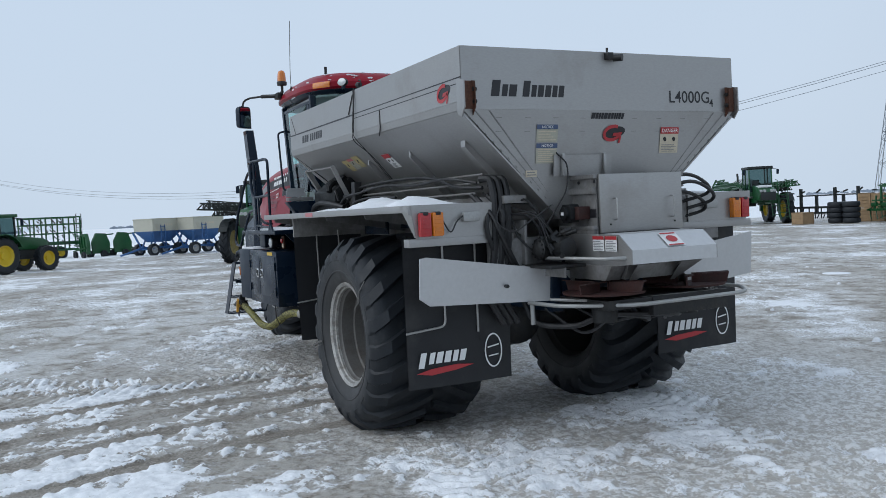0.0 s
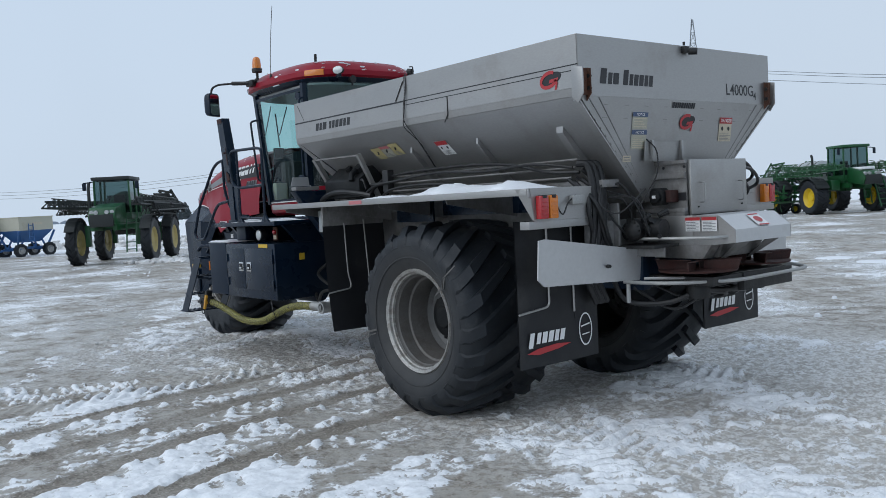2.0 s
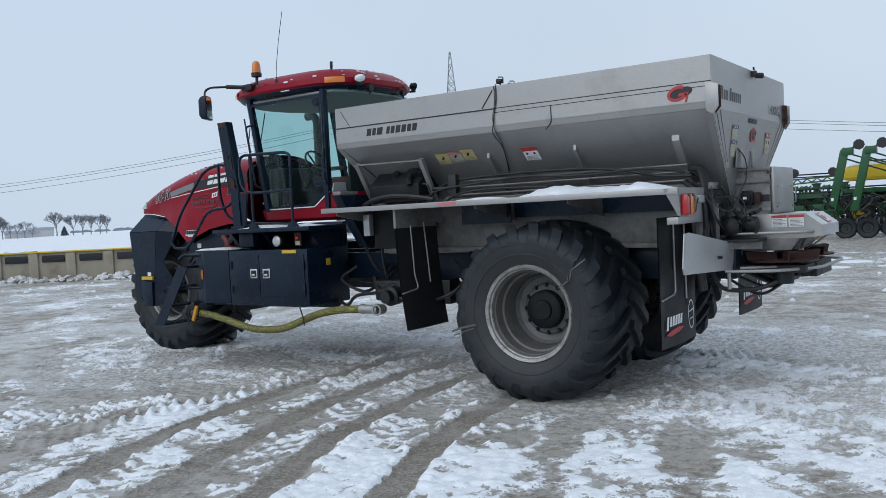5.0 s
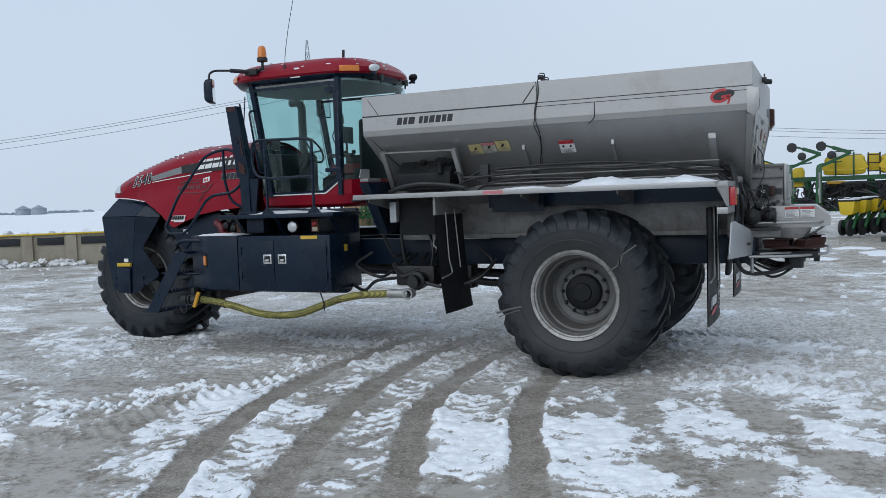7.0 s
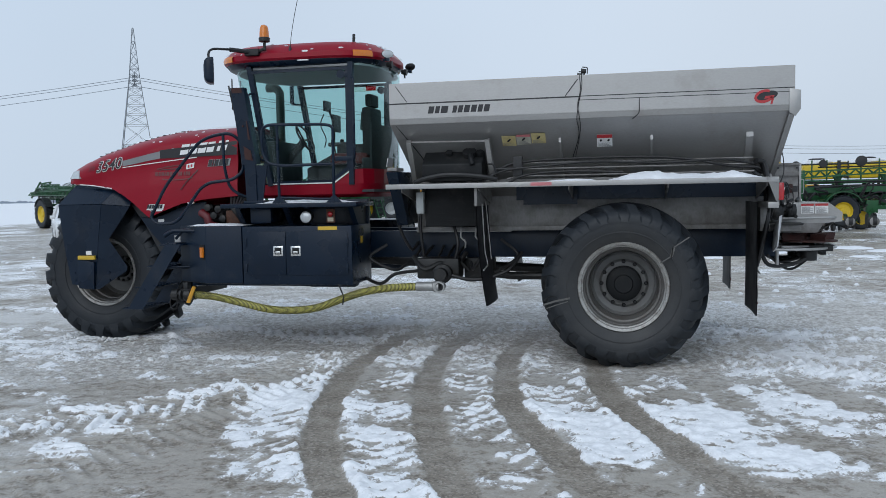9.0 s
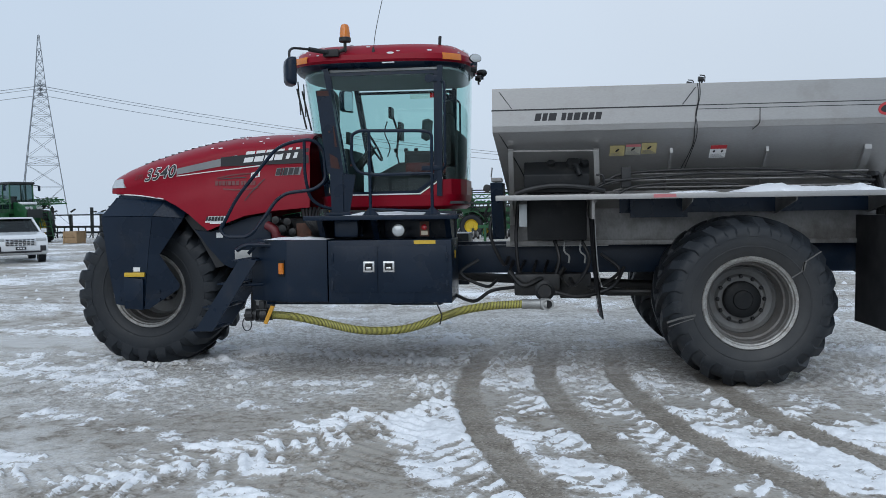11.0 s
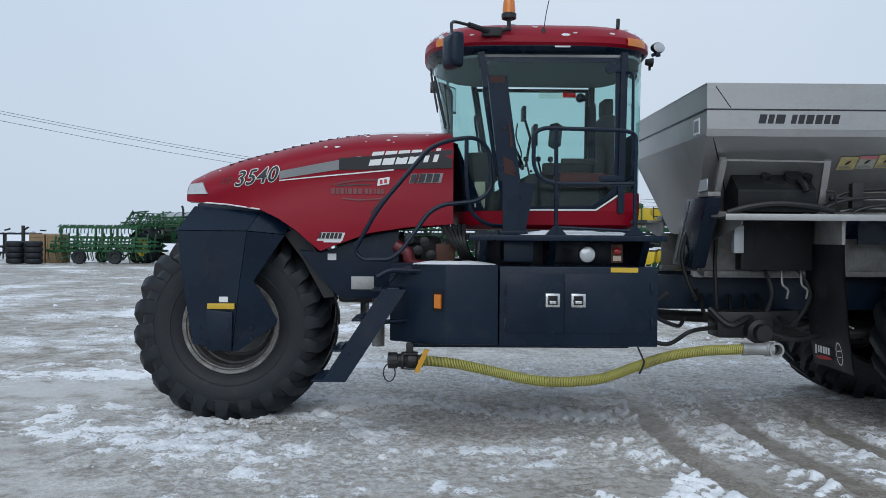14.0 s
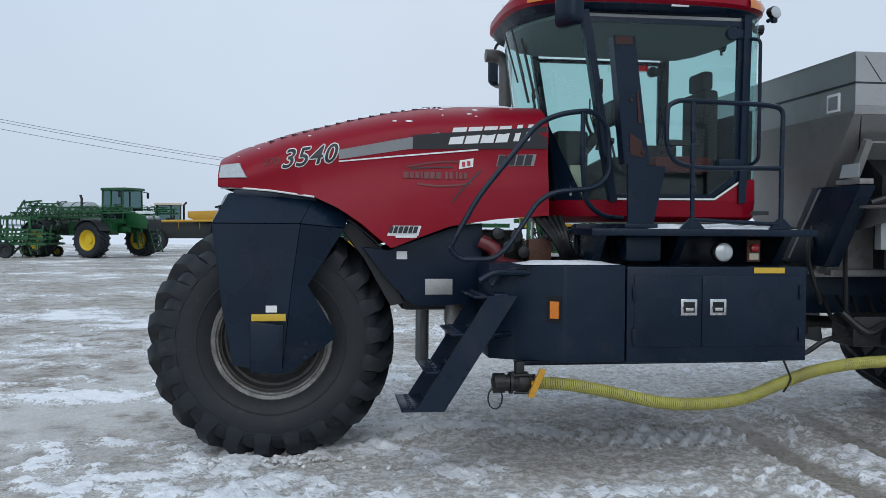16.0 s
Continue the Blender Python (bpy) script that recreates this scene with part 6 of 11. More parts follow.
# ---- platform and rails ----
plat = part("cab_platform", box(B(), 2.62, 4.28, 0.80, 1.46, 1.715, 1.765, 0.006), BLACK, truck, "black steel platform beside the cab")
bm = B()
for x in (2.75, 3.55, 4.15):
    prism(bm, [(0.80, 1.72), (1.30, 1.72), (1.10, 1.50), (0.80, 1.50)], "x", x - 0.03, x + 0.03)
box(bm, 2.7, 4.2, 0.70, 0.78, 1.42, 1.80, 0.01)
box(bm, 3.72, 3.98, 0.95, 1.30, 1.53, 1.715, 0.02)
part_each("platform_bracket", bm, BLACK, plat)
lamp = part("step_lamp", lathe(B(), [(1.26, 0.02), (1.27, 0.07), (1.33, 0.075), (1.345, 0.065)], (3.27, 0, 1.60), 20, "y"), HOSE_BLACK, plat)
part("lamp_glass", lathe(B(), [(1.346, 0.066), (1.356, 0.05), (1.358, 0.005)], (3.27, 0, 1.60), 20, "y"), CLEAR_LENS, lamp, "round clear lamp glass")
sw = part("isolator_panel", box(B(), 2.95, 3.05, 1.24, 1.26, 1.53, 1.69, 0.003), RUST, plat)
part("isolator_switch", lathe(B(), [(1.26, 0.03), (1.28, 0.03), (1.29, 0.015)], (3.0, 0, 1.63), 12, "y"), RED_LENS, sw, "red isolator switch")
part("isolator_label", box(B(), 2.965, 3.035, 1.262, 1.264, 1.545, 1.59), DECAL_TAN, sw)
snow_bank("snow_bank", 2.75, 3.85, 0.98, 1.42, 1.766, 0.05, 21.0, "trodden white snow on the cab platform", 40)
rail = part("platform_rail", B(), BLACK, plat, "bent black tube hand rail")
bm = B()
RY = 1.43
tube(bm, rounded([(2.89, RY, 1.77), (2.89, RY, 2.20), (2.885, RY, 2.62), (3.00, RY, 2.645), (3.66, RY, 2.66), (3.74, RY, 2.62), (3.745, RY, 2.35), (3.68, RY, 2.22), (3.50, RY, 2.19), (2.89, RY, 2.20)], 0.09, 5), 0.0175, 8)
tube(bm, [(3.55, RY, 1.77), (3.555, RY, 2.66)], 0.0175, 8)
tube(bm, [(2.89, RY, 1.80), (3.55, RY, 1.83)], 0.014, 8)
for x in (2.89, 3.55):
    prism(bm, [(x - 0.09, 1.766), (x + 0.09, 1.766), (x + 0.02, 1.84), (x - 0.02, 1.84)], "y", RY - 0.012, RY + 0.012)
fill(rail, bm)
hand = part("ladder_rail", B(), BLACK, plat, "bent black tube grab rail by the ladder")
bm = B()
GY = 1.28
tube(bm, rounded([(5.25, GY + 0.05, 1.62), (5.05, GY + 0.05, 1.98), (4.62, GY, 2.50), (4.45, GY, 2.57), (4.22, GY - 0.02, 2.60), (4.10, GY - 0.06, 2.50), (4.08, GY - 0.06, 2.15), (4.20, GY - 0.02, 2.05), (4.50, GY, 2.02), (4.62, GY, 1.95), (4.85, GY + 0.05, 1.62), (4.95, GY + 0.05, 1.545), (5.18, GY + 0.05, 1.545), (5.25, GY + 0.05, 1.62), (5.22, GY + 0.05, 1.70)], 0.12, 5), 0.019, 8)
tube(bm, rounded([(4.30, GY, 2.58), (4.30, GY, 2.20), (4.26, GY - 0.05, 1.95), (4.12, GY - 0.1, 1.85), (3.95, GY - 0.15, 1.84)], 0.1, 5), 0.018, 8)
fill(hand, bm)
# leaning black stack post beside the cab with its foot bracket
post = part("stack_post", B(), BLACK, plat, "leaning black steel post with rust spots")
bm = B()
for a, b, w in (((4.05, 1.40, 3.10), (3.935, 1.37, 2.22), 0.135),):
    a, b = Vector(a), Vector(b)
    slab(bm, [a + Vector((-w / 2, 0, 0)), a + Vector((w / 2, 0, 0)), b + Vector((w / 2 + 0.01, 0, 0)), b + Vector((-w / 2 - 0.01, 0, 0))], -0.03)
    slab(bm, [a + Vector((-w / 2, 0, 0)), a + Vector((-w / 2, -0.1, 0)), b + Vector((-w / 2 - 0.01, -0.12, 0)), b + Vector((-w / 2 - 0.01, 0, 0))], -0.012)
    slab(bm, [a + Vector((w / 2, 0, 0)), a + Vector((w / 2, -0.1, 0)), b + Vector((w / 2 + 0.01, -0.12, 0)), b + Vector((w / 2 + 0.01, 0, 0))], 0.012)
slab(bm, [(3.86, 1.37, 2.26), (4.00, 1.37, 2.28), (3.99, 1.36, 1.80), (3.86, 1.36, 1.80)], -0.03)
slab(bm, [(3.72, 1.36, 2.20), (3.98, 1.36, 2.22), (3.95, 1.34, 1.78), (3.80, 1.34, 1.78)], -0.02)
box(bm, 3.78, 4.02, 1.18, 1.38, 1.765, 1.80, 0.006)
fill(post, bm)
bm = B()
for z, x in ((3.07, 4.08), (3.07, 4.02), (2.66, 3.99), (2.30, 3.90), (2.30, 3.76)):
    rod(bm, (x, 1.385, z), (x, 1.40, z), 0.012, 6)
slab(bm, [(3.885, 1.376, 2.26), (3.985, 1.376, 2.28), (3.995, 1.382, 2.43), (3.91, 1.382, 2.38)], -0.002)
slab(bm, [(3.91, 1.386, 2.50), (3.935, 1.386, 2.50), (3.95, 1.392, 2.72), (3.94, 1.392, 2.72)], -0.002)
slab(bm, [(3.985, 1.400, 3.04), (4.11, 1.400, 3.04), (4.115, 1.403, 3.095), (3.99, 1.403, 3.095)], -0.002)
part_each("rust_patch", bm, RUST_DARK, post)

# ---- yellow suction hose ----
hs = part("suction_hose", B(), HOSE_YELLOW, truck, "ribbed yellow suction hose slung under the boxes")
path = smooth_path([(4.66, 1.40, 0.70), (4.40, 1.42, 0.68), (4.10, 1.42, 0.62), (3.75, 1.42, 0.545), (3.45, 1.42, 0.53), (3.15, 1.41, 0.56), (2.85, 1.39, 0.66), (2.60, 1.38, 0.74), (2.30, 1.38, 0.79), (1.95, 1.38, 0.81)], 66)
radii = [0.040 if i % 3 == 0 else 0.0445 for i in range(len(path))]
bm = tube(B(), path, 0.045, 12, True, radii)
bm.faces.ensure_lookup_table()
for i in range(len(path) - 1):
    if i % 3 == 2:
        for k in range(12):
            bm.faces[i * 12 + k].material_index = 1
hs.data.materials.append(HOSE_DARK)
fill(hs, bm, 80)
part("hose_coupling", lathe(B(), [(1.70, 0.045), (1.70, 0.062), (1.76, 0.062), (1.77, 0.052), (1.90, 0.050), (1.91, 0.055), (1.96, 0.055)], (0, 1.385, 0.812), 20, "x"), GALV, hs, "grey metal hose coupling")
part("coupling_elbow", lathe(B(), [(1.33, 0.052), (1.36, 0.056), (1.43, 0.056), (1.435, 0.064), (1.455, 0.064), (1.455, 0.046), (1.38, 0.044), (1.37, 0.01)], (1.69, 0, 0.812), 20, "y"), GALV, hs, "open grey metal elbow")
part("coupling_mouth", lathe(B(), [(1.385, 0.044), (1.386, 0.005)], (1.69, 0, 0.812), 20, "y"), INK, hs)
vb = part("ball_valve", lathe(B(), [(4.655, 0.046), (4.66, 0.058), (4.675, 0.058), (4.68, 0.048), (4.70, 0.05), (4.71, 0.072), (4.73, 0.078), (4.78, 0.078), (4.80, 0.06), (4.815, 0.056), (4.82, 0.074), (4.84, 0.074), (4.845, 0.058), (4.87, 0.055), (4.875, 0.068), (4.95, 0.068), (4.955, 0.05), (4.958, 0.01)], (0, 1.40, 0.70), 18, "x"), GRIME, hs, "grimy ball valve with a dust cap")
bm = B()
slab(bm, [(4.69, 1.48, 0.61), (4.73, 1.48, 0.62), (4.645, 1.48, 0.81), (4.605, 1.48, 0.80)], -0.025)
rod(bm, (4.68, 1.40, 0.70), (4.68, 1.48, 0.70), 0.02, 8)
part("valve_handle", bm, BRASS, vb, "yellow valve handle")
bm = B()
for sd in (1, -1):
    slab(bm, [(4.86, 1.40 + sd * 0.078, 0.685), (4.95, 1.40 + sd * 0.085, 0.685), (4.95, 1.40 + sd * 0.085, 0.715), (4.86, 1.40 + sd * 0.078, 0.715)], 0.012)
box(bm, 4.74, 4.80, 1.36, 1.44, 0.76, 0.85, 0.01)
for k in range(4):
    rod(bm, (4.70, 1.40 + 0.085 * math.cos(k * 1.571 + 0.785), 0.70 + 0.085 * math.sin(k * 1.571 + 0.785)), (4.82, 1.40 + 0.085 * math.cos(k * 1.571 + 0.785), 0.70 + 0.085 * math.sin(k * 1.571 + 0.785)), 0.008, 6)
part_each("cam_arm", bm, GRIME, vb)
bm = B()
tube(bm, [(4.94 + 0.05 * math.cos(a * 0.5), 1.42, 0.60 + 0.075 * math.sin(a * 0.5)) for a in range(14)], 0.006, 6)
part("pull_ring", bm, HOSE_BLACK, vb)
bm = B()
tube(bm, rounded([(2.86, 1.44, 0.84), (2.80, 1.45, 0.70), (2.83, 1.40, 0.60)], 0.03), 0.008, 6)
part("hose_tie", bm, HOSE_BLACK, hs)

# ---- cab ----
cab = part("cab", B(), RED, truck, "red operator's cab with tinted glass")
# plan of the cab at the glass foot and the glass top, near half from rear to front
FOOT_PLAN = [(2.62, 0.0), (2.625, 0.35), (2.67, 0.60), (2.76, 0.755), (2.88, 0.80), (3.92, 0.80), (4.13, 0.70), (4.28, 0.50), (4.37, 0.25), (4.40, 0.0)]
HEAD_PLAN = [(2.58, 0.0), (2.59, 0.36), (2.65, 0.62), (2.74, 0.78), (2.86, 0.82), (4.16, 0.80), (4.35, 0.70), (4.48, 0.50), (4.57, 0.25), (4.60, 0.0)]
ZF = [2.16, 2.16, 2.16, 2.16, 2.14, 1.985, 1.97, 2.60, 2.70, 2.72]
ZH = 3.42


def plan_point(i, z, s, grow=0.0):
    f, h = FOOT_PLAN[i], HEAD_PLAN[i]
    u = (z - 1.99) / (ZH - 1.99)
    x, y = f[0] + (h[0] - f[0]) * u, f[1] + (h[1] - f[1]) * u
    c = Vector((3.45, 0))
    d = (Vector((x, y)) - c)
    d = d.normalized() * grow
    return Vector((x + d.x, s * (y + d.y), z))


bm = B()
# lower body, two stacked rings
rings = []
for z, g_ in ((1.82, -0.05), (1.86, 0.0), (1.985, 0.012)):
    ring = [plan_point(i, z, 1, g_) for i in range(10)] + [plan_point(i, z, -1, g_) for i in range(8, 0, -1)]
    rings.append([bm.verts.new(p) for p in ring])
for a, b in zip(rings, rings[1:]):
    n = len(a)
    for k in range(n):
        bm.faces.new((a[k], a[(k + 1) % n], b[(k + 1) % n], b[k]))
bm.faces.new(rings[0])
# rear quarter sides rise to the window line
for s in (1, -1):
    for i0, i1, z0, z1 in ((0, 1, 2.16, 2.16), (1, 2, 2.16, 2.16), (2, 3, 2.16, 2.16), (3, 4, 2.16, 2.15)):
        a, b = plan_point(i0, 1.985, s, 0.012), plan_point(i1, 1.985, s, 0.012)
        c, d = plan_point(i1, z1, s, 0.006), plan_point(i0, z0, s, 0.006)
        slab(bm, [a, b, c, d] if s > 0 else [d, c, b, a], 0.008)
    a, b = plan_point(4, 1.985, s, 0.012), Vector((3.10, s * 0.81, 1.985))
    c = plan_point(4, 2.15, s, 0.006)
    slab(bm, [a, b, c] if s > 0 else [c, b, a], 0.008)
fill(cab, bm, 40)
# door: dark surround and its pane
for s in (1, -1):
    door = part("door", B(), BLACK, cab, "glass cab door with a black frame")
    fpts = [(2.90, 2.165), (3.12, 2.005), (3.93, 1.995), (4.15, 3.37), (2.89, 3.37)]
    ipts = [(2.94, 2.185), (3.14, 2.035), (3.89, 2.025), (4.105, 3.335), (2.93, 3.335)]
    yy = lambda x, z: 0.803 + 0.02 * (z - 1.99) / 1.43 + 0.006
    bm = B()
    n = len(fpts)
    outer = [bm.verts.new((x, s * yy(x, z), z)) for x, z in fpts]
    inner = [bm.verts.new((x, s * (yy(x, z) + 0.004), z)) for x, z in ipts]
    back_o = [bm.verts.new((x, s * (yy(x, z) - 0.03), z)) for x, z in fpts]
    back_i = [bm.verts.new((x, s * (yy(x, z) - 0.03), z)) for x, z in ipts]
    for k in range(n):
        j = (k + 1) % n
        bm.faces.new((outer[k], outer[j], inner[j], inner[k]))
        bm.faces.new((outer[k], back_o[k], back_o[j], outer[j]))
        bm.faces.new((inner[k], inner[j], back_i[j], back_i[k]))
    fill(door, bm)
    bm = B()
    bm.faces.new([bm.verts.new((x, s * (yy(x, z) - 0.005), z)) for x, z in ipts])
    pane = part("pane", bm, GLASS, door, "tinted glass pane")
    pane.visible_shadow = False
    bm = B()
    rod(bm, (2.98, s * 0.81, 3.28), (2.98, s * 0.85, 3.28), 0.05, 14)
    box(bm, 2.86, 2.99, s * 0.825 - 0.02, s * 0.825 + 0.02, 3.24, 3.31, 0.01)
    box(bm, 2.86, 3.08, s * 0.825 - 0.02, s * 0.825 + 0.02, 2.255, 2.31, 0.01)
    part_each("hinge", bm, BLACK, door)
    bm = B()
    tube(bm, rounded([(2.84, s * 0.85, 3.24), (2.80, s * 0.93, 3.22), (2.80, s * 0.93, 2.30), (2.84, s * 0.85, 2.26)], 0.05), 0.014, 7)
    part("grab_bar", bm, BLACK, door)
    bm = B()
    tube(bm, rounded([(4.10, s * 0.84, 3.10), (4.14, s * 0.92, 3.08), (4.02, s * 0.92, 2.30), (3.97, s * 0.85, 2.28)], 0.05), 0.014, 7)
    part("grab_bar", bm, BLACK, cab)
    part("trim_line", slab(B(), [(2.84, s * 0.822, 2.165), (3.10, s * 0.822, 1.990), (3.92, s * 0.822, 1.985), (3.92, s * 0.822, 1.999), (3.105, s * 0.822, 2.004), (2.845, s * 0.822, 2.18)], 0.003), WHITE, cab, "thin pale trim line under the door")
# posts
bm = B()
for s in (1, -1):
    for i, w in ((4, 0.075), (5, 0.07)):
        a, b = plan_point(i, 1.97, s), plan_point(i, ZH, s)
        beam(bm, a, b, w, 0.06)
part_each("cab_post", bm, BLACK, cab)
# glass round the front and the back
for name, idx, lab in (("windscreen", (5, 6, 7, 8, 9), "curved tinted windscreen"), ("rear_quarter_glass", (0, 1, 2, 3, 4), "curved tinted rear glass")):
    bm = B()
    chain = [(i, 1) for i in idx] + [(i, -1) for i in reversed(idx) if 0 < i < 9] if name == "windscreen" else [(i, -1) for i in reversed(idx) if i > 0] + [(i, 1) for i in idx]
    lo = [bm.verts.new(plan_point(i, ZF[i] if name != "windscreen" else max(1.99, ZF[i]) - (0.0 if i < 7 else 0.02), s, -0.004)) for i, s in chain]
    hi = [bm.verts.new(plan_point(i, ZH, s, -0.004)) for i, s in chain]
    for k in range(len(lo) - 1):
        bm.faces.new((lo[k], lo[k + 1], hi[k + 1], hi[k]))
    g_ = part(name, bm, GLASS, cab, lab, 80)
    g_.visible_shadow = False
# dark cowl in front of the screen
bm = B()
for s in (1, -1):
    c = [plan_point(6, 1.90, s), plan_point(7, 1.90, s), plan_point(7, 2.60, s, -0.01), plan_point(6, 2.02, s, -0.01)]
    slab(bm, c if s > 0 else list(reversed(c)), 0.006)
    c = [plan_point(7, 1.90, s), plan_point(9, 1.90, s), plan_point(9, 2.73, s, -0.01), plan_point(7, 2.62, s, -0.01)]
    slab(bm, c if s > 0 else list(reversed(c)), 0.006)
part("cowl", bm, BLACK, cab)
bm = B()
for k, (y0, y1) in enumerate(((0.35, 0.50), (0.10, 0.28))):
    tube(bm, [(4.62, y0, 3.36), (4.55, y1, 2.95)], 0.008, 6)
    tube(bm, [(4.58, y1 + 0.03, 3.25), (4.47, y1 + 0.05, 2.78)], 0.011, 6)
part_each("wiper", bm, HOSE_BLACK, cab)


# roof: a rounded cap with a dark underside
def roof_ring(z, grow, n=48):
    out = []
    for k in range(n):
        a = 2 * math.pi * k / n
        c, s = math.cos(a), math.sin(a)
        e = 2 / 3.4
        out.append((3.60 + (1.065 + grow) * math.copysign(abs(c) ** e, c), (0.885 + grow) * math.copysign(abs(s) ** e, s), z))
    return out


def ring_stack(levels, cap=True):
    bm = B()
    rs = [[bm.verts.new(p) for p in roof_ring(z, g_)] for z, g_ in levels]
    for a, b in zip(rs, rs[1:]):
        for k in range(len(a)):
            bm.faces.new((a[k], a[(k + 1) % len(a)], b[(k + 1) % len(a)], b[k]))
    if cap:
        bm.faces.new(rs[0])
        bm.faces.new(rs[-1])
    return bm


roof = part("roof", ring_stack([(3.475, -0.01), (3.50, 0.015), (3.56, 0.01), (3.63, -0.05), (3.685, -0.14), (3.715, -0.30), (3.73, -0.55)]), RED, cab, "red moulded roof with snow crusts")
part("roof_lining", ring_stack([(3.415, -0.075), (3.43, -0.045), (3.47, -0.012), (3.48, -0.012)]), BLACK, roof)
bm = B()
ring = [plan_point(i, 3.40, 1, -0.03) for i in range(10)] + [plan_point(i, 3.40, -1, -0.03) for i in range(8, 0, -1)]
lo, hi = [bm.verts.new((p.x, p.y, 3.385)) for p in ring], [bm.verts.new((p.x, p.y, 3.41)) for p in ring]
bm.faces.new(lo)
bm.faces.new(hi)
for k in range(len(ring)):
    bm.faces.new((lo[k], lo[(k + 1) % len(ring)], hi[(k + 1) % len(ring)], hi[k]))
part("headliner", bm, HEADLINER, roof, "grey cab headliner")
for a0, a1 in ((0.62, 0.98), (2.16, 2.52)):
    for s in (1, -1):
        bm = B()
        rows = []
        for k in range(9):
            a = a0 + (a1 - a0) * k / 8
            c, q = math.cos(a), math.sin(a)
            e = 2 / 3.4
            row = []
            for z, g_ in ((3.492, 0.026), (3.53, 0.030), (3.565, 0.018)):
                row.append(bm.verts.new((3.60 + (1.065 + g_) * math.copysign(abs(c) ** e, c), s * (0.885 + g_) * abs(q) ** e, z)))
            rows.append(row)
        for p, q in zip(rows, rows[1:]):
            for k in range(2):
                bm.faces.new((p[k], q[k], q[k + 1], p[k + 1]))
        part("corner_lamp", bm, AMBER, roof, "amber wrap-round corner lamp")
for s in (1, -1):
    part("roof_slot", box(B(), 3.36, 3.50, s * 0.885 - 0.01, s * 0.885 + 0.01, 3.452, 3.468, 0.004), CLEAR_LENS, roof)
    bm = B()
    rod(bm, (2.54, s * 0.54, 3.46), (2.48, s * 0.54, 3.49), 0.016, 8)
    box(bm, 2.46, 2.50, s * 0.54 - 0.02, s * 0.54 + 0.02, 3.45, 3.49, 0.006)
    part("lamp_arm", bm, BLACK, roof)
    turn = Matrix.Translation((2.485, s * 0.545, 3.532)) @ Matrix.Rotation(s * radians(28), 4, "Z") @ Matrix.Diagonal((0.070, 1, 0.047, 1))
    bm = lathe(B(), [(s * -0.05, 0.3), (s * -0.03, 0.9), (s * 0.012, 1.06), (s * 0.02, 1.0)], (0, 0, 0), 24, "y")
    bmesh.ops.transform(bm, matrix=turn, verts=bm.verts)
    lm = part("rear_work_lamp", bm, MOULDED, roof, "oval rear work lamp")
    bm = lathe(B(), [(s * 0.021, 0.97), (s * 0.027, 0.6), (s * 0.028, 0.05)], (0, 0, 0), 24, "y")
    bmesh.ops.transform(bm, matrix=turn, verts=bm.verts)
    part("lamp_glass", bm, CLEAR_LENS, lm)
bm = B()
for x in (2.50,):
    for y in (0.45, -0.45):
        rod(bm, (x + 0.05, y * 0.76, 3.44), (x - 0.02, y * 0.76, 3.435), 0.028, 10, 0.045)
        rod(bm, (x + 0.01, y * 0.76, 3.40), (x + 0.01, y * 0.76, 3.36), 0.012, 8)
part_each("rear_camera", bm, HOSE_BLACK, roof)
# roof furniture: beacon, stub aerial, whip aerial, mirrors
bc = part("beacon", lathe(B(), [(3.70, 0.02), (3.70, 0.060), (3.705, 0.066), (3.745, 0.068), (3.752, 0.060)], (3.915, 0.89, 0), 20, "z"), HOSE_BLACK, truck, "amber beacon on a black base")
part("beacon_dome", lathe(B(), [(3.750, 0.058), (3.80, 0.057), (3.86, 0.051), (3.890, 0.038), (3.902, 0.018), (3.904, 0.004)], (3.915, 0.89, 0), 24, "z"), AMBER, bc, "amber plastic beacon dome")
bm = B()
rod(bm, (3.915, 0.89, 3.70), (3.915, 0.89, 3.60), 0.018, 8)
tube(bm, rounded([(3.915, 0.89, 3.62), (4.0, 0.90, 3.59), (4.12, 0.92, 3.58)], 0.03), 0.02, 8)
box(bm, 3.98, 4.16, 0.86, 0.94, 3.54, 3.62, 0.012)
part("beacon_bracket", bm, GRIME, bc)
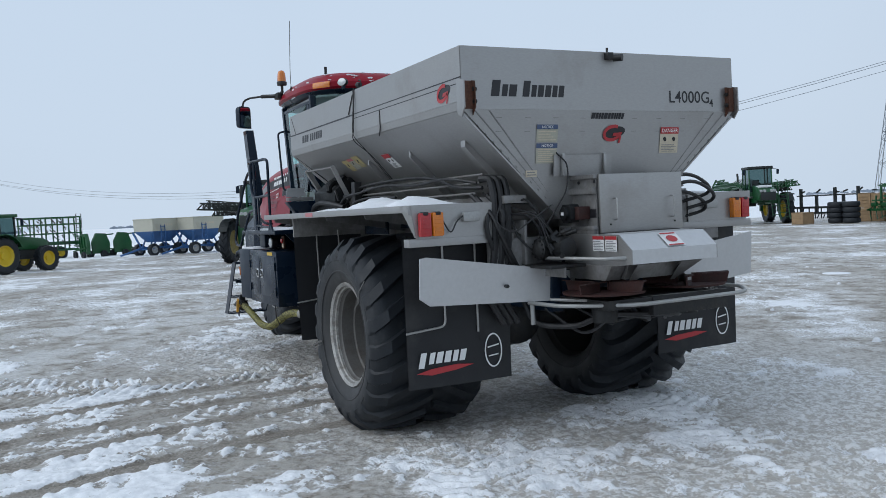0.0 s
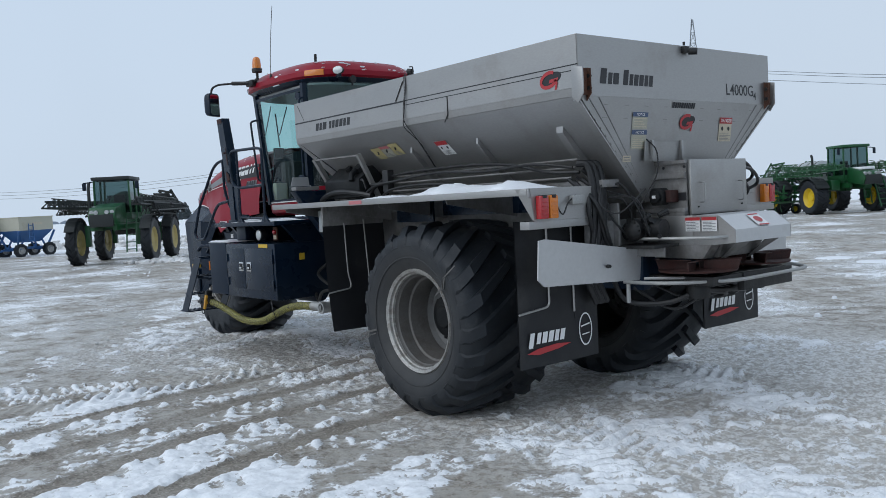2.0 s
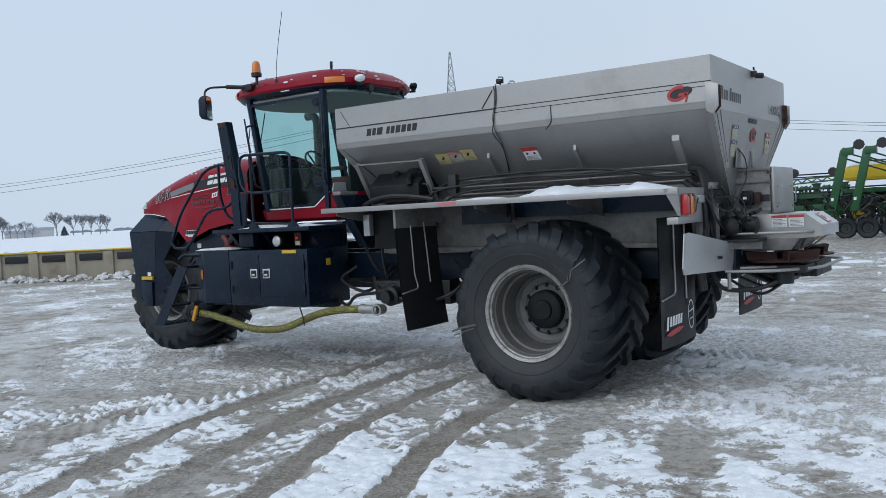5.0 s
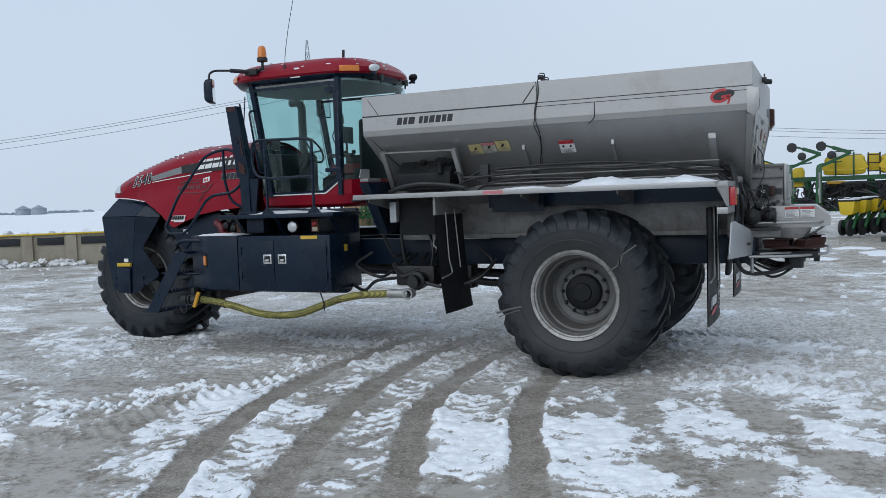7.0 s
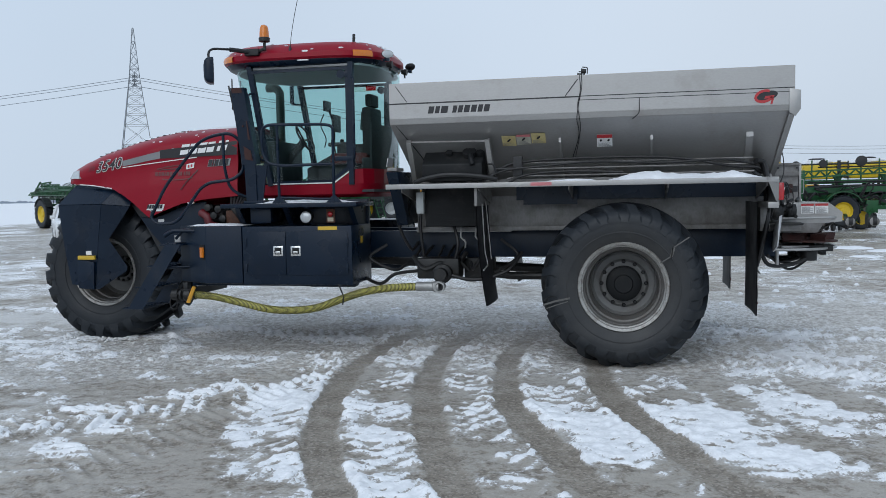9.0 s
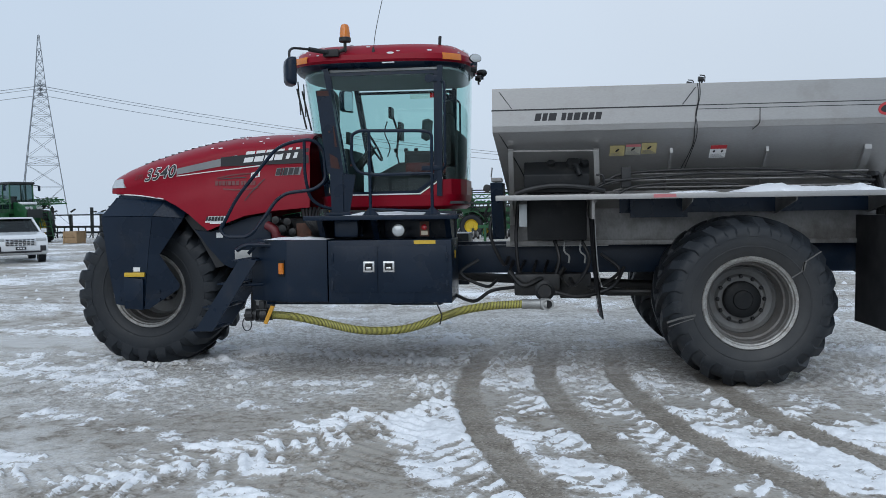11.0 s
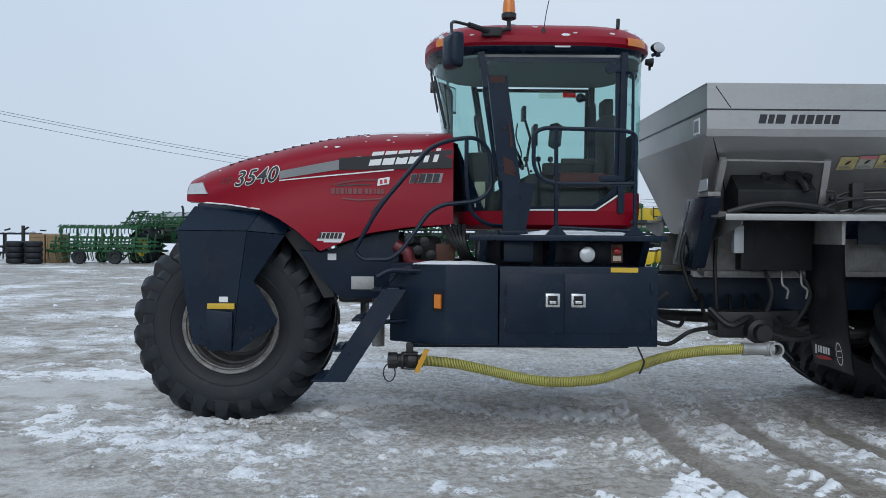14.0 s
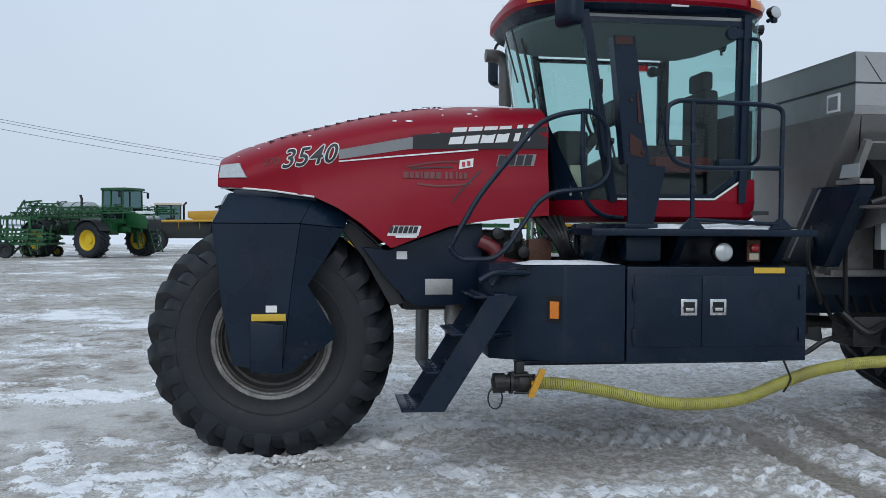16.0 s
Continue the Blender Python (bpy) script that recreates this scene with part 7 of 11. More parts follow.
for s in (1, -1):
    mr = part("side_mirror", B(), BLACK, truck, "black side mirror on a bent arm")
    arm = part("mirror_arm", B(), HOSE_BLACK, mr, "bent black mirror arm")
    bm = B()
    tube(bm, rounded([(4.10, s * 0.92, 3.585), (4.25, s * 1.05, 3.60), (4.42, s * 1.22, 3.595), (4.44, s * 1.30, 3.55), (4.43, s * 1.32, 3.45)], 0.05), 0.014, 8)
    tube(bm, [(4.10, s * 0.92, 3.585), (4.28, s * 1.08, 3.60)], 0.026, 8)
    fill(arm, bm)
    # the head is turned in towards the driver, its back swelling outwards
    turn = Matrix.Translation((4.42, s * 1.32, 3.325)) @ Matrix.Rotation(s * radians(28), 4, "Z")
    outline = rounded([Vector((0, -0.105, -0.15)), Vector((0, -0.105, 0.15)), Vector((0, 0.105, 0.15)), Vector((0, 0.105, -0.15)), Vector((0, -0.105, -0.15))], 0.05, 4)
    bm = B()
    rings = []
    for dx, k in ((-0.045, 0.94), (-0.040, 1.0), (0.0, 1.0), (0.035, 0.93), (0.060, 0.74), (0.070, 0.40)):
        rings.append([bm.verts.new(turn @ Vector((dx, p.y * k, p.z * k))) for p in outline[:-1]])
    for p, q in zip(rings, rings[1:]):
        for i in range(len(p)):
            bm.faces.new((p[i], p[(i + 1) % len(p)], q[(i + 1) % len(p)], q[i]))
    bm.faces.new(rings[0])
    bm.faces.new(list(reversed(rings[-1])))
    fill(mr, bm)
    gl_ = B()
    gl_.faces.new([gl_.verts.new(turn @ Vector((-0.047, p.y * 0.84, p.z * 0.88))) for p in outline[:-1]])
    part("mirror_glass", gl_, MIRROR, mr, "mirror glass")
ae = part("stub_aerial", rod(B(), (2.88, 0.62, 3.69), (2.875, 0.62, 3.78), 0.018, 8), HOSE_BLACK, truck, "short black stub aerial")
whip = part("whip_aerial", tube(B(), smooth_path([(3.60, 0.86, 3.60), (3.57, 0.87, 3.80), (3.50, 0.88, 4.10), (3.40, 0.89, 4.45)]), 0.004, 5), HOSE_BLACK, truck, "thin whip aerial")
part("aerial_foot", lathe(B(), [(3.57, 0.02), (3.60, 0.02), (3.64, 0.008)], (3.60, 0.86, 0), 10, "z"), HOSE_BLACK, whip)
ex = part("exhaust_pipe", tube(B(), rounded([(4.44, -0.76, 2.2), (4.44, -0.76, 3.30), (4.50, -0.76, 3.37), (4.63, -0.76, 3.37)], 0.10), 0.06, 14), RIM, truck, "dull grey exhaust pipe with a bent tip")
# snow crusts at the roof's edge
rng = random.Random(9)
bm = B()
for _ in range(90):
    a = rng.uniform(0, 2 * math.pi)
    c, s_ = math.cos(a), math.sin(a)
    e = 2 / 3.4
    k = rng.uniform(0, 1)
    z, g_ = 3.56 + 0.13 * k, 0.012 - 0.14 * k ** 1.5
    p = Vector((3.60 + (1.065 + g_) * math.copysign(abs(c) ** e, c), (0.885 + g_) * math.copysign(abs(s_) ** e, s_), z))
    r = rng.uniform(0.008, 0.025)
    t = Vector((-s_, c, 0))
    up = Vector((0, 0, 1))
    ring = [bm.verts.new(p + t * r * 1.8 * math.cos(q) + up * r * 0.5 * math.sin(q)) for q in [2 * math.pi * i / 6 for i in range(6)]]
    top = bm.verts.new(p + Vector((c, s_, 0.5)) * 0.008)
    for i in range(6):
        bm.faces.new((ring[i], ring[(i + 1) % 6], top))
tagged(mesh_object("snow_crust", bm, SNOW, 60), "scattered snow crusts on the red cab roof", "snow", kind="stuff")
# cab interior
st = part("driver_seat", box(B(), 2.86, 3.36, -0.25, 0.25, 2.24, 2.38, 0.04), SEAT_RED, cab, "red and black driver's seat")
bm = B()
box(bm, 2.80, 2.93, -0.24, 0.24, 2.34, 2.95, 0.04)
box(bm, 2.81, 2.91, -0.15, 0.15, 2.96, 3.12, 0.03)
part("seat_back", bm, SEAT, st)
bm = B()
box(bm, 2.95, 3.35, -0.18, 0.18, 1.92, 2.24, 0.03)
part("seat_base", bm, SEAT, st)
bm = B()
box(bm, 3.0, 3.35, 0.27, 0.33, 2.46, 2.51, 0.015)
box(bm, 2.95, 3.45, -0.42, -0.28, 2.40, 2.52, 0.02)
part_each("arm_rest", bm, SEAT, st)
bm = B()
box(bm, 2.62, 3.98, -0.76, 0.76, 1.88, 1.91)
part("cab_floor", bm, TRIM, cab)
part("rear_shelf", box(B(), 2.70, 2.84, -0.56, 0.56, 2.0, 2.30, 0.02), TRIM, cab)
part("rear_panel", box(B(), 2.685, 2.72, -0.60, 0.60, 1.95, 2.72, 0.012), TRIM, cab, "dark panel behind the seat")
part("side_console", prism(B(), [(2.95, 1.92), (3.95, 1.92), (3.95, 2.22), (3.55, 2.42), (2.95, 2.46)], "y", -0.66, -0.46, 0.02), TRIM, cab, "dark control console beside the seat")
bm = B()
for k in range(3):
    tube(bm, [(3.30 + 0.13 * k, -0.56, 2.40), (3.34 + 0.13 * k, -0.56, 2.56)], 0.011, 6)
    lathe(bm, [(2.55, 0.01), (2.56, 0.028), (2.60, 0.028), (2.61, 0.01)], (3.34 + 0.13 * k, -0.56, 0), 10, "z")
part_each("control_lever", bm, HOSE_BLACK, cab)
bm = B()
box(bm, 4.0, 4.26, -0.45, 0.45, 1.95, 2.55, 0.03)
tube(bm, [(4.02, 0, 2.3), (3.80, 0, 2.56)], 0.05, 10)
part("dash_console", bm, TRIM, cab)
bm = B()
tube(bm, [Vector((3.78, 0, 2.60)) + Vector((0.09 * math.cos(a), 0.2 * math.sin(a), 0.17 * math.cos(a))) for a in [2 * math.pi * i / 24 for i in range(25)]], 0.014, 7, False)
for a in (0.5, 2.6, 4.7):
    tube(bm, [(3.80, 0, 2.57), Vector((3.78, 0, 2.60)) + Vector((0.09 * math.cos(a), 0.2 * math.sin(a), 0.17 * math.cos(a)))], 0.012, 6)
part("steering_wheel", bm, HOSE_BLACK, cab)
bm = B()
box(bm, 3.50, 3.54, -0.62, -0.35, 2.70, 2.93, 0.01)
box(bm, 3.62, 3.66, -0.58, -0.36, 2.98, 3.12, 0.01)
tube(bm, [(3.6, -0.6, 2.5), (3.56, -0.52, 2.8), (3.64, -0.50, 3.05)], 0.015, 6)
box(bm, 3.93, 3.97, 0.56, 0.70, 2.58, 2.72, 0.01)
tube(bm, smooth_path([(3.70, -0.5, 2.95), (3.72, -0.42, 2.8), (3.66, -0.45, 2.62), (3.70, -0.5, 2.5)]), 0.008, 5)
part_each("cab_monitor", bm, HOSE_BLACK, cab)
bm = B()
box(bm, 4.10, 4.20, 0.42, 0.62, 2.02, 2.26, 0.01)
part("cardboard_box", bm, DECAL_TAN, cab, "tan box on the cab floor")
bm = B()
slab(bm, [(3.44, -0.785, 3.265), (3.03, -0.785, 3.265), (3.03, -0.79, 3.365), (3.44, -0.79, 3.365)], 0.004)
part("window_label", bm, FILM_WHITE, cab)
part("window_label", slab(B(), [(3.18, -0.778, 3.275), (3.04, -0.778, 3.275), (3.04, -0.783, 3.355), (3.18, -0.783, 3.355)], 0.003), FILM_RED, cab, "red label on the far window")
bm = B()
prism(bm, [(3.32, 2.76), (3.30, 3.0), (3.22, 3.02), (3.16, 2.98), (3.18, 2.76), (3.25, 2.72)], "y", -0.93, -0.90, 0.008)
part("inner_mirror", bm, TRIM_GREY, cab)

# =====================================================================
# THE YARD: one sheet of icy gravel, packed snow and tracks out to the horizon
# =====================================================================


def axis_steps(lo, hi, step, far):
    """Even fine steps from lo to hi, then ever longer ones out to far."""
    mid = list(np.arange(lo, hi + step / 2, step))
    up, d, x = [], step, hi
    while x < far:
        d *= 1.13
        x += d
        up.append(min(x, far))
    dn, d, x = [], step, lo
    while x > -far:
        d *= 1.13
        x -= d
        dn.append(max(x, -far))
    return np.array(sorted(set(dn + mid + up)))


def value_noise(x, y, seed):
    """Smooth lattice noise on arrays, 0 to 1."""
    r = np.random.RandomState(seed)
    tab = r.rand(256, 256)
    xi, yi = np.floor(x).astype(int), np.floor(y).astype(int)
    fx, fy = x - xi, y - yi
    fx, fy = fx * fx * (3 - 2 * fx), fy * fy * (3 - 2 * fy)
    g = lambda a, b: tab[a % 256, b % 256]
    return (g(xi, yi) * (1 - fx) + g(xi + 1, yi) * fx) * (1 - fy) + (g(xi, yi + 1) * (1 - fx) + g(xi + 1, yi + 1) * fx) * fy


def fractal(x, y, seed, octaves=4, gain=0.5):
    t, a, n = 0, 1.0, 0
    for k in range(octaves):
        t = t + a * value_noise(x * 2 ** k, y * 2 ** k, seed + k)
        n += a
        a *= gain
    return t / n


def ramp(v, lo, hi):
    u = np.clip((v - lo) / (hi - lo), 0, 1)
    return u * u * (3 - 2 * u)


def line_distance(X, Y, pts):
    """Distance to a polyline and the length run along it."""
    best, along, run = np.full(X.shape, 1e9), np.zeros(X.shape), 0.0
    for (ax, ay), (bx, by) in zip(pts, pts[1:]):
        dx, dy = bx - ax, by - ay
        L = math.hypot(dx, dy)
        u = np.clip(((X - ax) * dx + (Y - ay) * dy) / L ** 2, 0, 1)
        d = np.hypot(X - ax - u * dx, Y - ay - u * dy)
        m = d < best
        best[m], along[m] = d[m], (run + u * L)[m]
        run += L
    return best, along


def track(points):
    return [(p.x, p.y) for p in smooth_path([(x, y, 0) for x, y in points], 8)]


gx = axis_steps(-6.2, 8.2, 0.021, 3200)
gy = axis_steps(-3.0, 6.9, 0.021, 3200)
X, Y = np.meshgrid(gx, gy, indexing="ij")
R = np.hypot(X - 1, Y - 3)
near = 1 - ramp(R, 12, 30)


def spot(cx, cy, rx, ry):
    return np.exp(-(((X - cx) / rx) ** 2 + ((Y - cy) / ry) ** 2))


# how much snow lies where: above 0.5 it covers the gravel
cover = fractal(X * 0.8 + 0.3 * Y, Y * 0.9, 11, 5, 0.55)
streak = fractal(X * 0.5 + Y * 1.3, (Y * 0.5 - X * 0.7) * 0.5, 31, 4)
blotch = fractal(X * 2.7, Y * 2.9, 57, 4, 0.6)
clump = fractal(X * 7.5, Y * 7.5, 59, 4, 0.62)
snow = 0.23 + 1.1 * (cover - 0.5) + 0.9 * (streak - 0.5) + 1.0 * (blotch - 0.5) + 0.75 * (clump - 0.5)
snow += 0.36 * spot(0.4, 4.2, 2.9, 1.9) + 0.32 * spot(-3.2, 2.6, 1.9, 1.2) + 0.15 * spot(-3.4, 4.4, 1.6, 1.2)
snow += 0.10 * spot(4.6, 5.2, 1.3, 0.8) + 0.22 * spot(3.3, 4.0, 0.9, 1.2) - 0.22 * spot(5.9, 3.2, 1.6, 1.5) - 0.36 * spot(4.6, 5.6, 2.0, 1.1)
snow += 0.15 * spot(-2.0, -0.6, 1.2, 0.8) - 0.12 * spot(-0.6, 1.4, 0.8, 0.6)
# the curved bare tracks
TRACKS = [track([(-1.2, 8.9), (0.2, 7.4), (1.22, 6.0), (1.80, 4.9), (2.25, 3.45), (2.48, 2.0), (2.52, 1.0), (2.45, 0.0), (2.2, -1.5)]),
          track([(-2.0, 8.5), (-0.6, 7.2), (0.50, 5.8), (1.00, 4.66), (1.43, 3.2), (1.67, 1.8), (1.73, 0.6), (1.6, -0.6)]),
          track([(-2.8, 8.2), (-1.5, 7.0), (-0.30, 5.57), (0.20, 4.46), (0.63, 3.4), (0.85, 2.1), (0.95, 0.9), (0.85, -0.4)]),
          track([(-3.6, 8.0), (-2.3, 6.8), (-1.11, 5.34), (-0.64, 4.2), (-0.2, 2.9), (-0.04, 1.8), (0.02, 1.0)])]
rut = np.zeros(X.shape)
lips = np.zeros(X.shape)
ragged = 0.10 * (fractal(X * 5, Y * 5, 91, 4, 0.6) - 0.5)
for pts in TRACKS:
    d, along = line_distance(X, Y, pts)
    rut = np.maximum(rut, 1 - ramp(d + ragged, 0.105, 0.145))
    # bars of a lugged tyre pressed beside the track
    lugs = ramp(d, 0.15, 0.2) * (1 - ramp(d, 0.42, 0.5))
    snow += 0.16 * lugs * np.sin((along + 0.8 * d) * 2 * math.pi / 0.19) * (0.3 + 1.0 * ramp(blotch, 0.4, 0.6))
    lips = np.maximum(lips, np.exp(-((d - 0.19) / 0.045) ** 2))
# older, half-covered tracks beside them
for pts in (track([(-5.6, 7.6), (-3.4, 5.9), (-2.1, 4.7), (-1.35, 3.4), (-1.05, 2.0)]), track([(-6.4, 6.4), (-4.3, 5.1), (-3.0, 4.0), (-2.2, 2.9), (-1.9, 1.8)]),
            track([(1.2, 7.2), (2.3, 5.9), (2.9, 4.7), (3.2, 3.2), (3.3, 1.6)])):
    d, along = line_distance(X, Y, pts)
    snow -= 0.42 * (1 - ramp(d + 1.6 * ragged, 0.10, 0.24)) * (0.35 + 0.65 * ramp(cover, 0.35, 0.55))
fade = np.clip(1 - np.clip((1.0 - Y) / 2.0, 0, 1) * 0.6, 0, 1)
rut = rut * fade
# lug prints pressed into the crust
PRINTS = [track([(6.4, 5.3), (4.9, 5.0), (3.9, 4.1), (3.2, 3.0), (2.8, 1.2)]), track([(-0.9, -1.15), (-2.2, -1.0), (-3.6, -0.6), (-5.0, 0.0)]),
          track([(-0.6, 1.15), (-2.0, 1.35), (-3.4, 1.9), (-4.8, 2.8), (-6.0, 4.0)]), track([(5.4, 0.0), (4.0, 0.1), (2.6, 0.2), (0.6, 0.1)]),
          track([(3.6, 6.2), (3.3, 4.6), (3.15, 3.0), (3.2, 1.6)])]
pressed = np.zeros(X.shape)
for pts in PRINTS:
    d, along = line_distance(X, Y, pts)
    m = 1 - ramp(d + ragged, 0.40, 0.5)
    bars = ramp(np.sin((along + 0.55 * d) * 2 * math.pi / 0.15), -0.3, 0.5)
    pressed += near * m * (bars - 0.55)
snow += 0.22 * pressed * (1 - rut)
# extra snow beside and under the truck, also lightening its shaded ground
snow += 0.14 * spot(3.6, 1.9, 2.4, 1.2) + 0.10 * spot(3.0, -1.0, 3.5, 1.5)
snow = snow * (1 - rut) - 0.2 * rut
# churned crust round and under the truck
churn = np.exp(-(np.maximum(0, Y - 1.3 - 0.7 * ramp(X, 2.0, 4.5)) / 0.9) ** 2) * (1 - ramp(X, 6.0, 8.5)) * ramp(Y, -6, -3) * (1 - 0.85 * rut)
churn = np.clip(churn * (0.55 + 0.9 * (cover - 0.3)), 0, 1)
crumb = fractal(X * 10, Y * 10, 41, 4, 0.62)
billow = np.abs(2 * fractal(X * 5.5, Y * 5.5, 47, 3, 0.6) - 1)
body = ramp(snow, 0.44, 0.66)
height = body * (0.010 + 0.036 * (clump - 0.35) + 0.022 * (crumb - 0.5)) * (1 - rut)
height += near * churn * (0.048 * (crumb - 0.5) + 0.024 * (0.35 - billow))
height += near * 0.020 * (crumb - 0.5) * (1 - 0.6 * rut) + near * 0.026 * pressed * (0.4 + 0.6 * body)
height += lips * (1 - rut) * 0.02 * ramp(clump, 0.45, 0.65) * ramp(snow, 0.2, 0.6) - 0.012 * rut
height += near * 0.05 * np.maximum(0, fractal(X * 3, Y * 3, 43, 3) - 0.64) + 0.03 * (fractal(X * 0.3, Y * 0.3, 53, 3) - 0.5)
height -= 0.035 * np.exp(-(((X - FRONT_X) / 0.7) ** 2 + (Y / 0.7) ** 2))
for (wx, wy) in ((REAR_X, 1.165), (REAR_X, -1.165)):
    height *= 1 - 0.9 * np.exp(-(((X - wx) / 0.45) ** 2 + ((Y - wy) / 0.65) ** 2))
# beyond the yard: fields under snow
edge = np.maximum(np.maximum(X - 47, (-Y - 72) * 0.9), np.maximum(-X - 80, Y - 60)) + 5 * (fractal(X * 0.08, Y * 0.08, 61, 3) - 0.5)
field = ramp(edge, 0, 6)
far = np.maximum(ramp(X, 7.8, 12), np.maximum(ramp(-X, 5.5, 9), np.maximum(ramp(Y, 6.5, 9), ramp(-Y, 2.5, 6))))
snow = snow * (1 - far) + far * (0.415 - 0.10 * spot(-3, -20, 14, 9))
snow = np.maximum(snow, field)
height = height * (1 - 0.5 * ramp(R, 14, 40)) + 0.05 * field
# glazed ice, most of it ahead of the truck and out in the yard
glaze = np.clip(np.maximum(0.9 * far, 0.95 * ramp(X + 0.35 * Y, 4.6, 6.4)) + 0.35 * spot(-4.5, -1.5, 2.5, 2.0), 0, 1) * (1 - rut)

nxg, nyg = X.shape
co = np.stack([X, Y, height], -1).reshape(-1, 3)
idx = np.arange(nxg * nyg).reshape(nxg, nyg)
quads = np.stack([idx[:-1, :-1], idx[1:, :-1], idx[1:, 1:], idx[:-1, 1:]], -1).reshape(-1, 4)
me = bpy.data.meshes.new("ground")
me.vertices.add(len(co))
me.vertices.foreach_set("co", co.ravel())
me.loops.add(quads.size)
me.loops.foreach_set("vertex_index", quads.ravel())
me.polygons.add(len(quads))
me.polygons.foreach_set("loop_start", np.arange(0, quads.size, 4))
me.update(calc_edges=True)
me.polygons.foreach_set("use_smooth", [True] * len(quads))
for nm, arr in (("snow_cover", snow), ("glaze", glaze), ("field", field), ("bare", rut), ("churn", churn * near), ("far", far)):
    at = me.attributes.new(nm, "FLOAT", "POINT")
    at.data.foreach_set("value", arr.ravel().astype(np.float32))


def ground_material():
    mat = bpy.data.materials.new("icy_gravel_and_snow")
    mat.use_nodes = True
    n, l = nodes_of(mat)
    b = n["Principled BSDF"]
    geo = n.new("ShaderNodeNewGeometry")

    def attr(name):
        a = n.new("ShaderNodeAttribute")
        a.attribute_name = name
        return a.outputs["Fac"]

    def noise_of(scale, detail=6, rough=0.6):
        t = n.new("ShaderNodeTexNoise")
        t.inputs["Scale"].default_value, t.inputs["Detail"].default_value, t.inputs["Roughness"].default_value = scale, detail, rough
        l.new(geo.outputs["Position"], t.inputs["Vector"])
        return t.outputs["Fac"]

    def rng_of(v, a, c, lo=0.0, hi=1.0):
        m = n.new("ShaderNodeMapRange")
        m.interpolation_type = "SMOOTHSTEP"
        for k, q in (("From Min", a), ("From Max", c), ("To Min", lo), ("To Max", hi)):
            m.inputs[k].default_value = q
        l.new(v, m.inputs["Value"])
        return m.outputs["Result"]

    def calc(op, p, q):
        m = n.new("ShaderNodeMath")
        m.operation = op
        for k, v in enumerate((p, q)):
            if isinstance(v, (int, float)):
                m.inputs[k].default_value = v
            else:
                l.new(v, m.inputs[k])
        return m.outputs[0]

    def mix(f, p, q):
        m = n.new("ShaderNodeMix")
        m.data_type = "RGBA"
        if isinstance(f, (int, float)):
            m.inputs["Factor"].default_value = f
        else:
            l.new(f, m.inputs["Factor"])
        for k, v in (("A", p), ("B", q)):
            if isinstance(v, tuple):
                m.inputs[k].default_value = (*v, 1)
            else:
                l.new(v, m.inputs[k])
        return m.outputs["Result"]

    stones = n.new("ShaderNodeTexVoronoi")
    stones.inputs["Scale"].default_value = 60
    l.new(geo.outputs["Position"], stones.inputs["Vector"])
    speck = n.new("ShaderNodeSeparateColor")
    l.new(stones.outputs["Color"], speck.inputs[0])
    fine, crumbs, mid, patch = noise_of(38, 4, 0.62), noise_of(13, 5, 0.62), noise_of(2.4, 9, 0.66), noise_of(0.34, 10, 0.64)
    cov, far_, churned = attr("snow_cover"), attr("far"), attr("churn")
    # gravel: brown-grey grit with paler and darker stones
    gravel = mix(rng_of(mid, 0.36, 0.64), (0.222, 0.189, 0.153), (0.318, 0.277, 0.230))
    gravel = mix(calc("MULTIPLY", rng_of(speck.outputs[0], 0.62, 0.92), 0.65), gravel, (0.44, 0.40, 0.35))
    gravel = mix(calc("MULTIPLY", rng_of(speck.outputs[1], 0.66, 0.92), 0.6), gravel, (0.095, 0.08, 0.063))
    gravel = mix(rng_of(fine, 0.46, 0.68, 0.0, 0.45), gravel, (0.125, 0.104, 0.08))
    # frozen slush: a tan pale skin, glazed in broad patches
    skin = rng_of(calc("ADD", calc("MULTIPLY", crumbs, 0.55), calc("MULTIPLY", mid, 0.45)), 0.42, 0.54)
    skin = calc("MULTIPLY", skin, calc("SUBTRACT", 1.0, calc("MULTIPLY", attr("bare"), 0.9)))
    col = mix(calc("MULTIPLY", skin, 0.65), gravel, (0.44, 0.41, 0.365))
    icy = calc("MULTIPLY", attr("glaze"), rng_of(calc("ADD", calc("MULTIPLY", patch, 0.6), calc("MULTIPLY", mid, 0.4)), 0.46, 0.55))
    col = mix(calc("MULTIPLY", icy, 0.75), col, mix(rng_of(fine, 0.4, 0.6), (0.42, 0.39, 0.345), (0.60, 0.575, 0.54)))
    # churned crust: ice crumbs over grit, paled to offset the truck's shade, hollows darker
    lump = rng_of(calc("ADD", calc("MULTIPLY", crumbs, 0.6), calc("MULTIPLY", fine, 0.4)), 0.45, 0.56)
    col = mix(calc("MULTIPLY", churned, 0.85), col, mix(lump, (0.50, 0.47, 0.43), (0.88, 0.875, 0.865)))
    # snow over it, ragged at its edge, thinning to frost
    f = calc("ADD", calc("SUBTRACT", cov, 0.5), calc("MULTIPLY", calc("SUBTRACT", fine, 0.5), 0.62))
    f = calc("ADD", f, calc("MULTIPLY", calc("SUBTRACT", crumbs, 0.5), 0.55))
    f = calc("ADD", f, calc("MULTIPLY", far_, calc("ADD", calc("MULTIPLY", calc("SUBTRACT", patch, 0.5), 1.5), calc("MULTIPLY", calc("SUBTRACT", mid, 0.5), 0.7))))
    frost = rng_of(f, -0.20, 0.02, 0.0, 0.42)
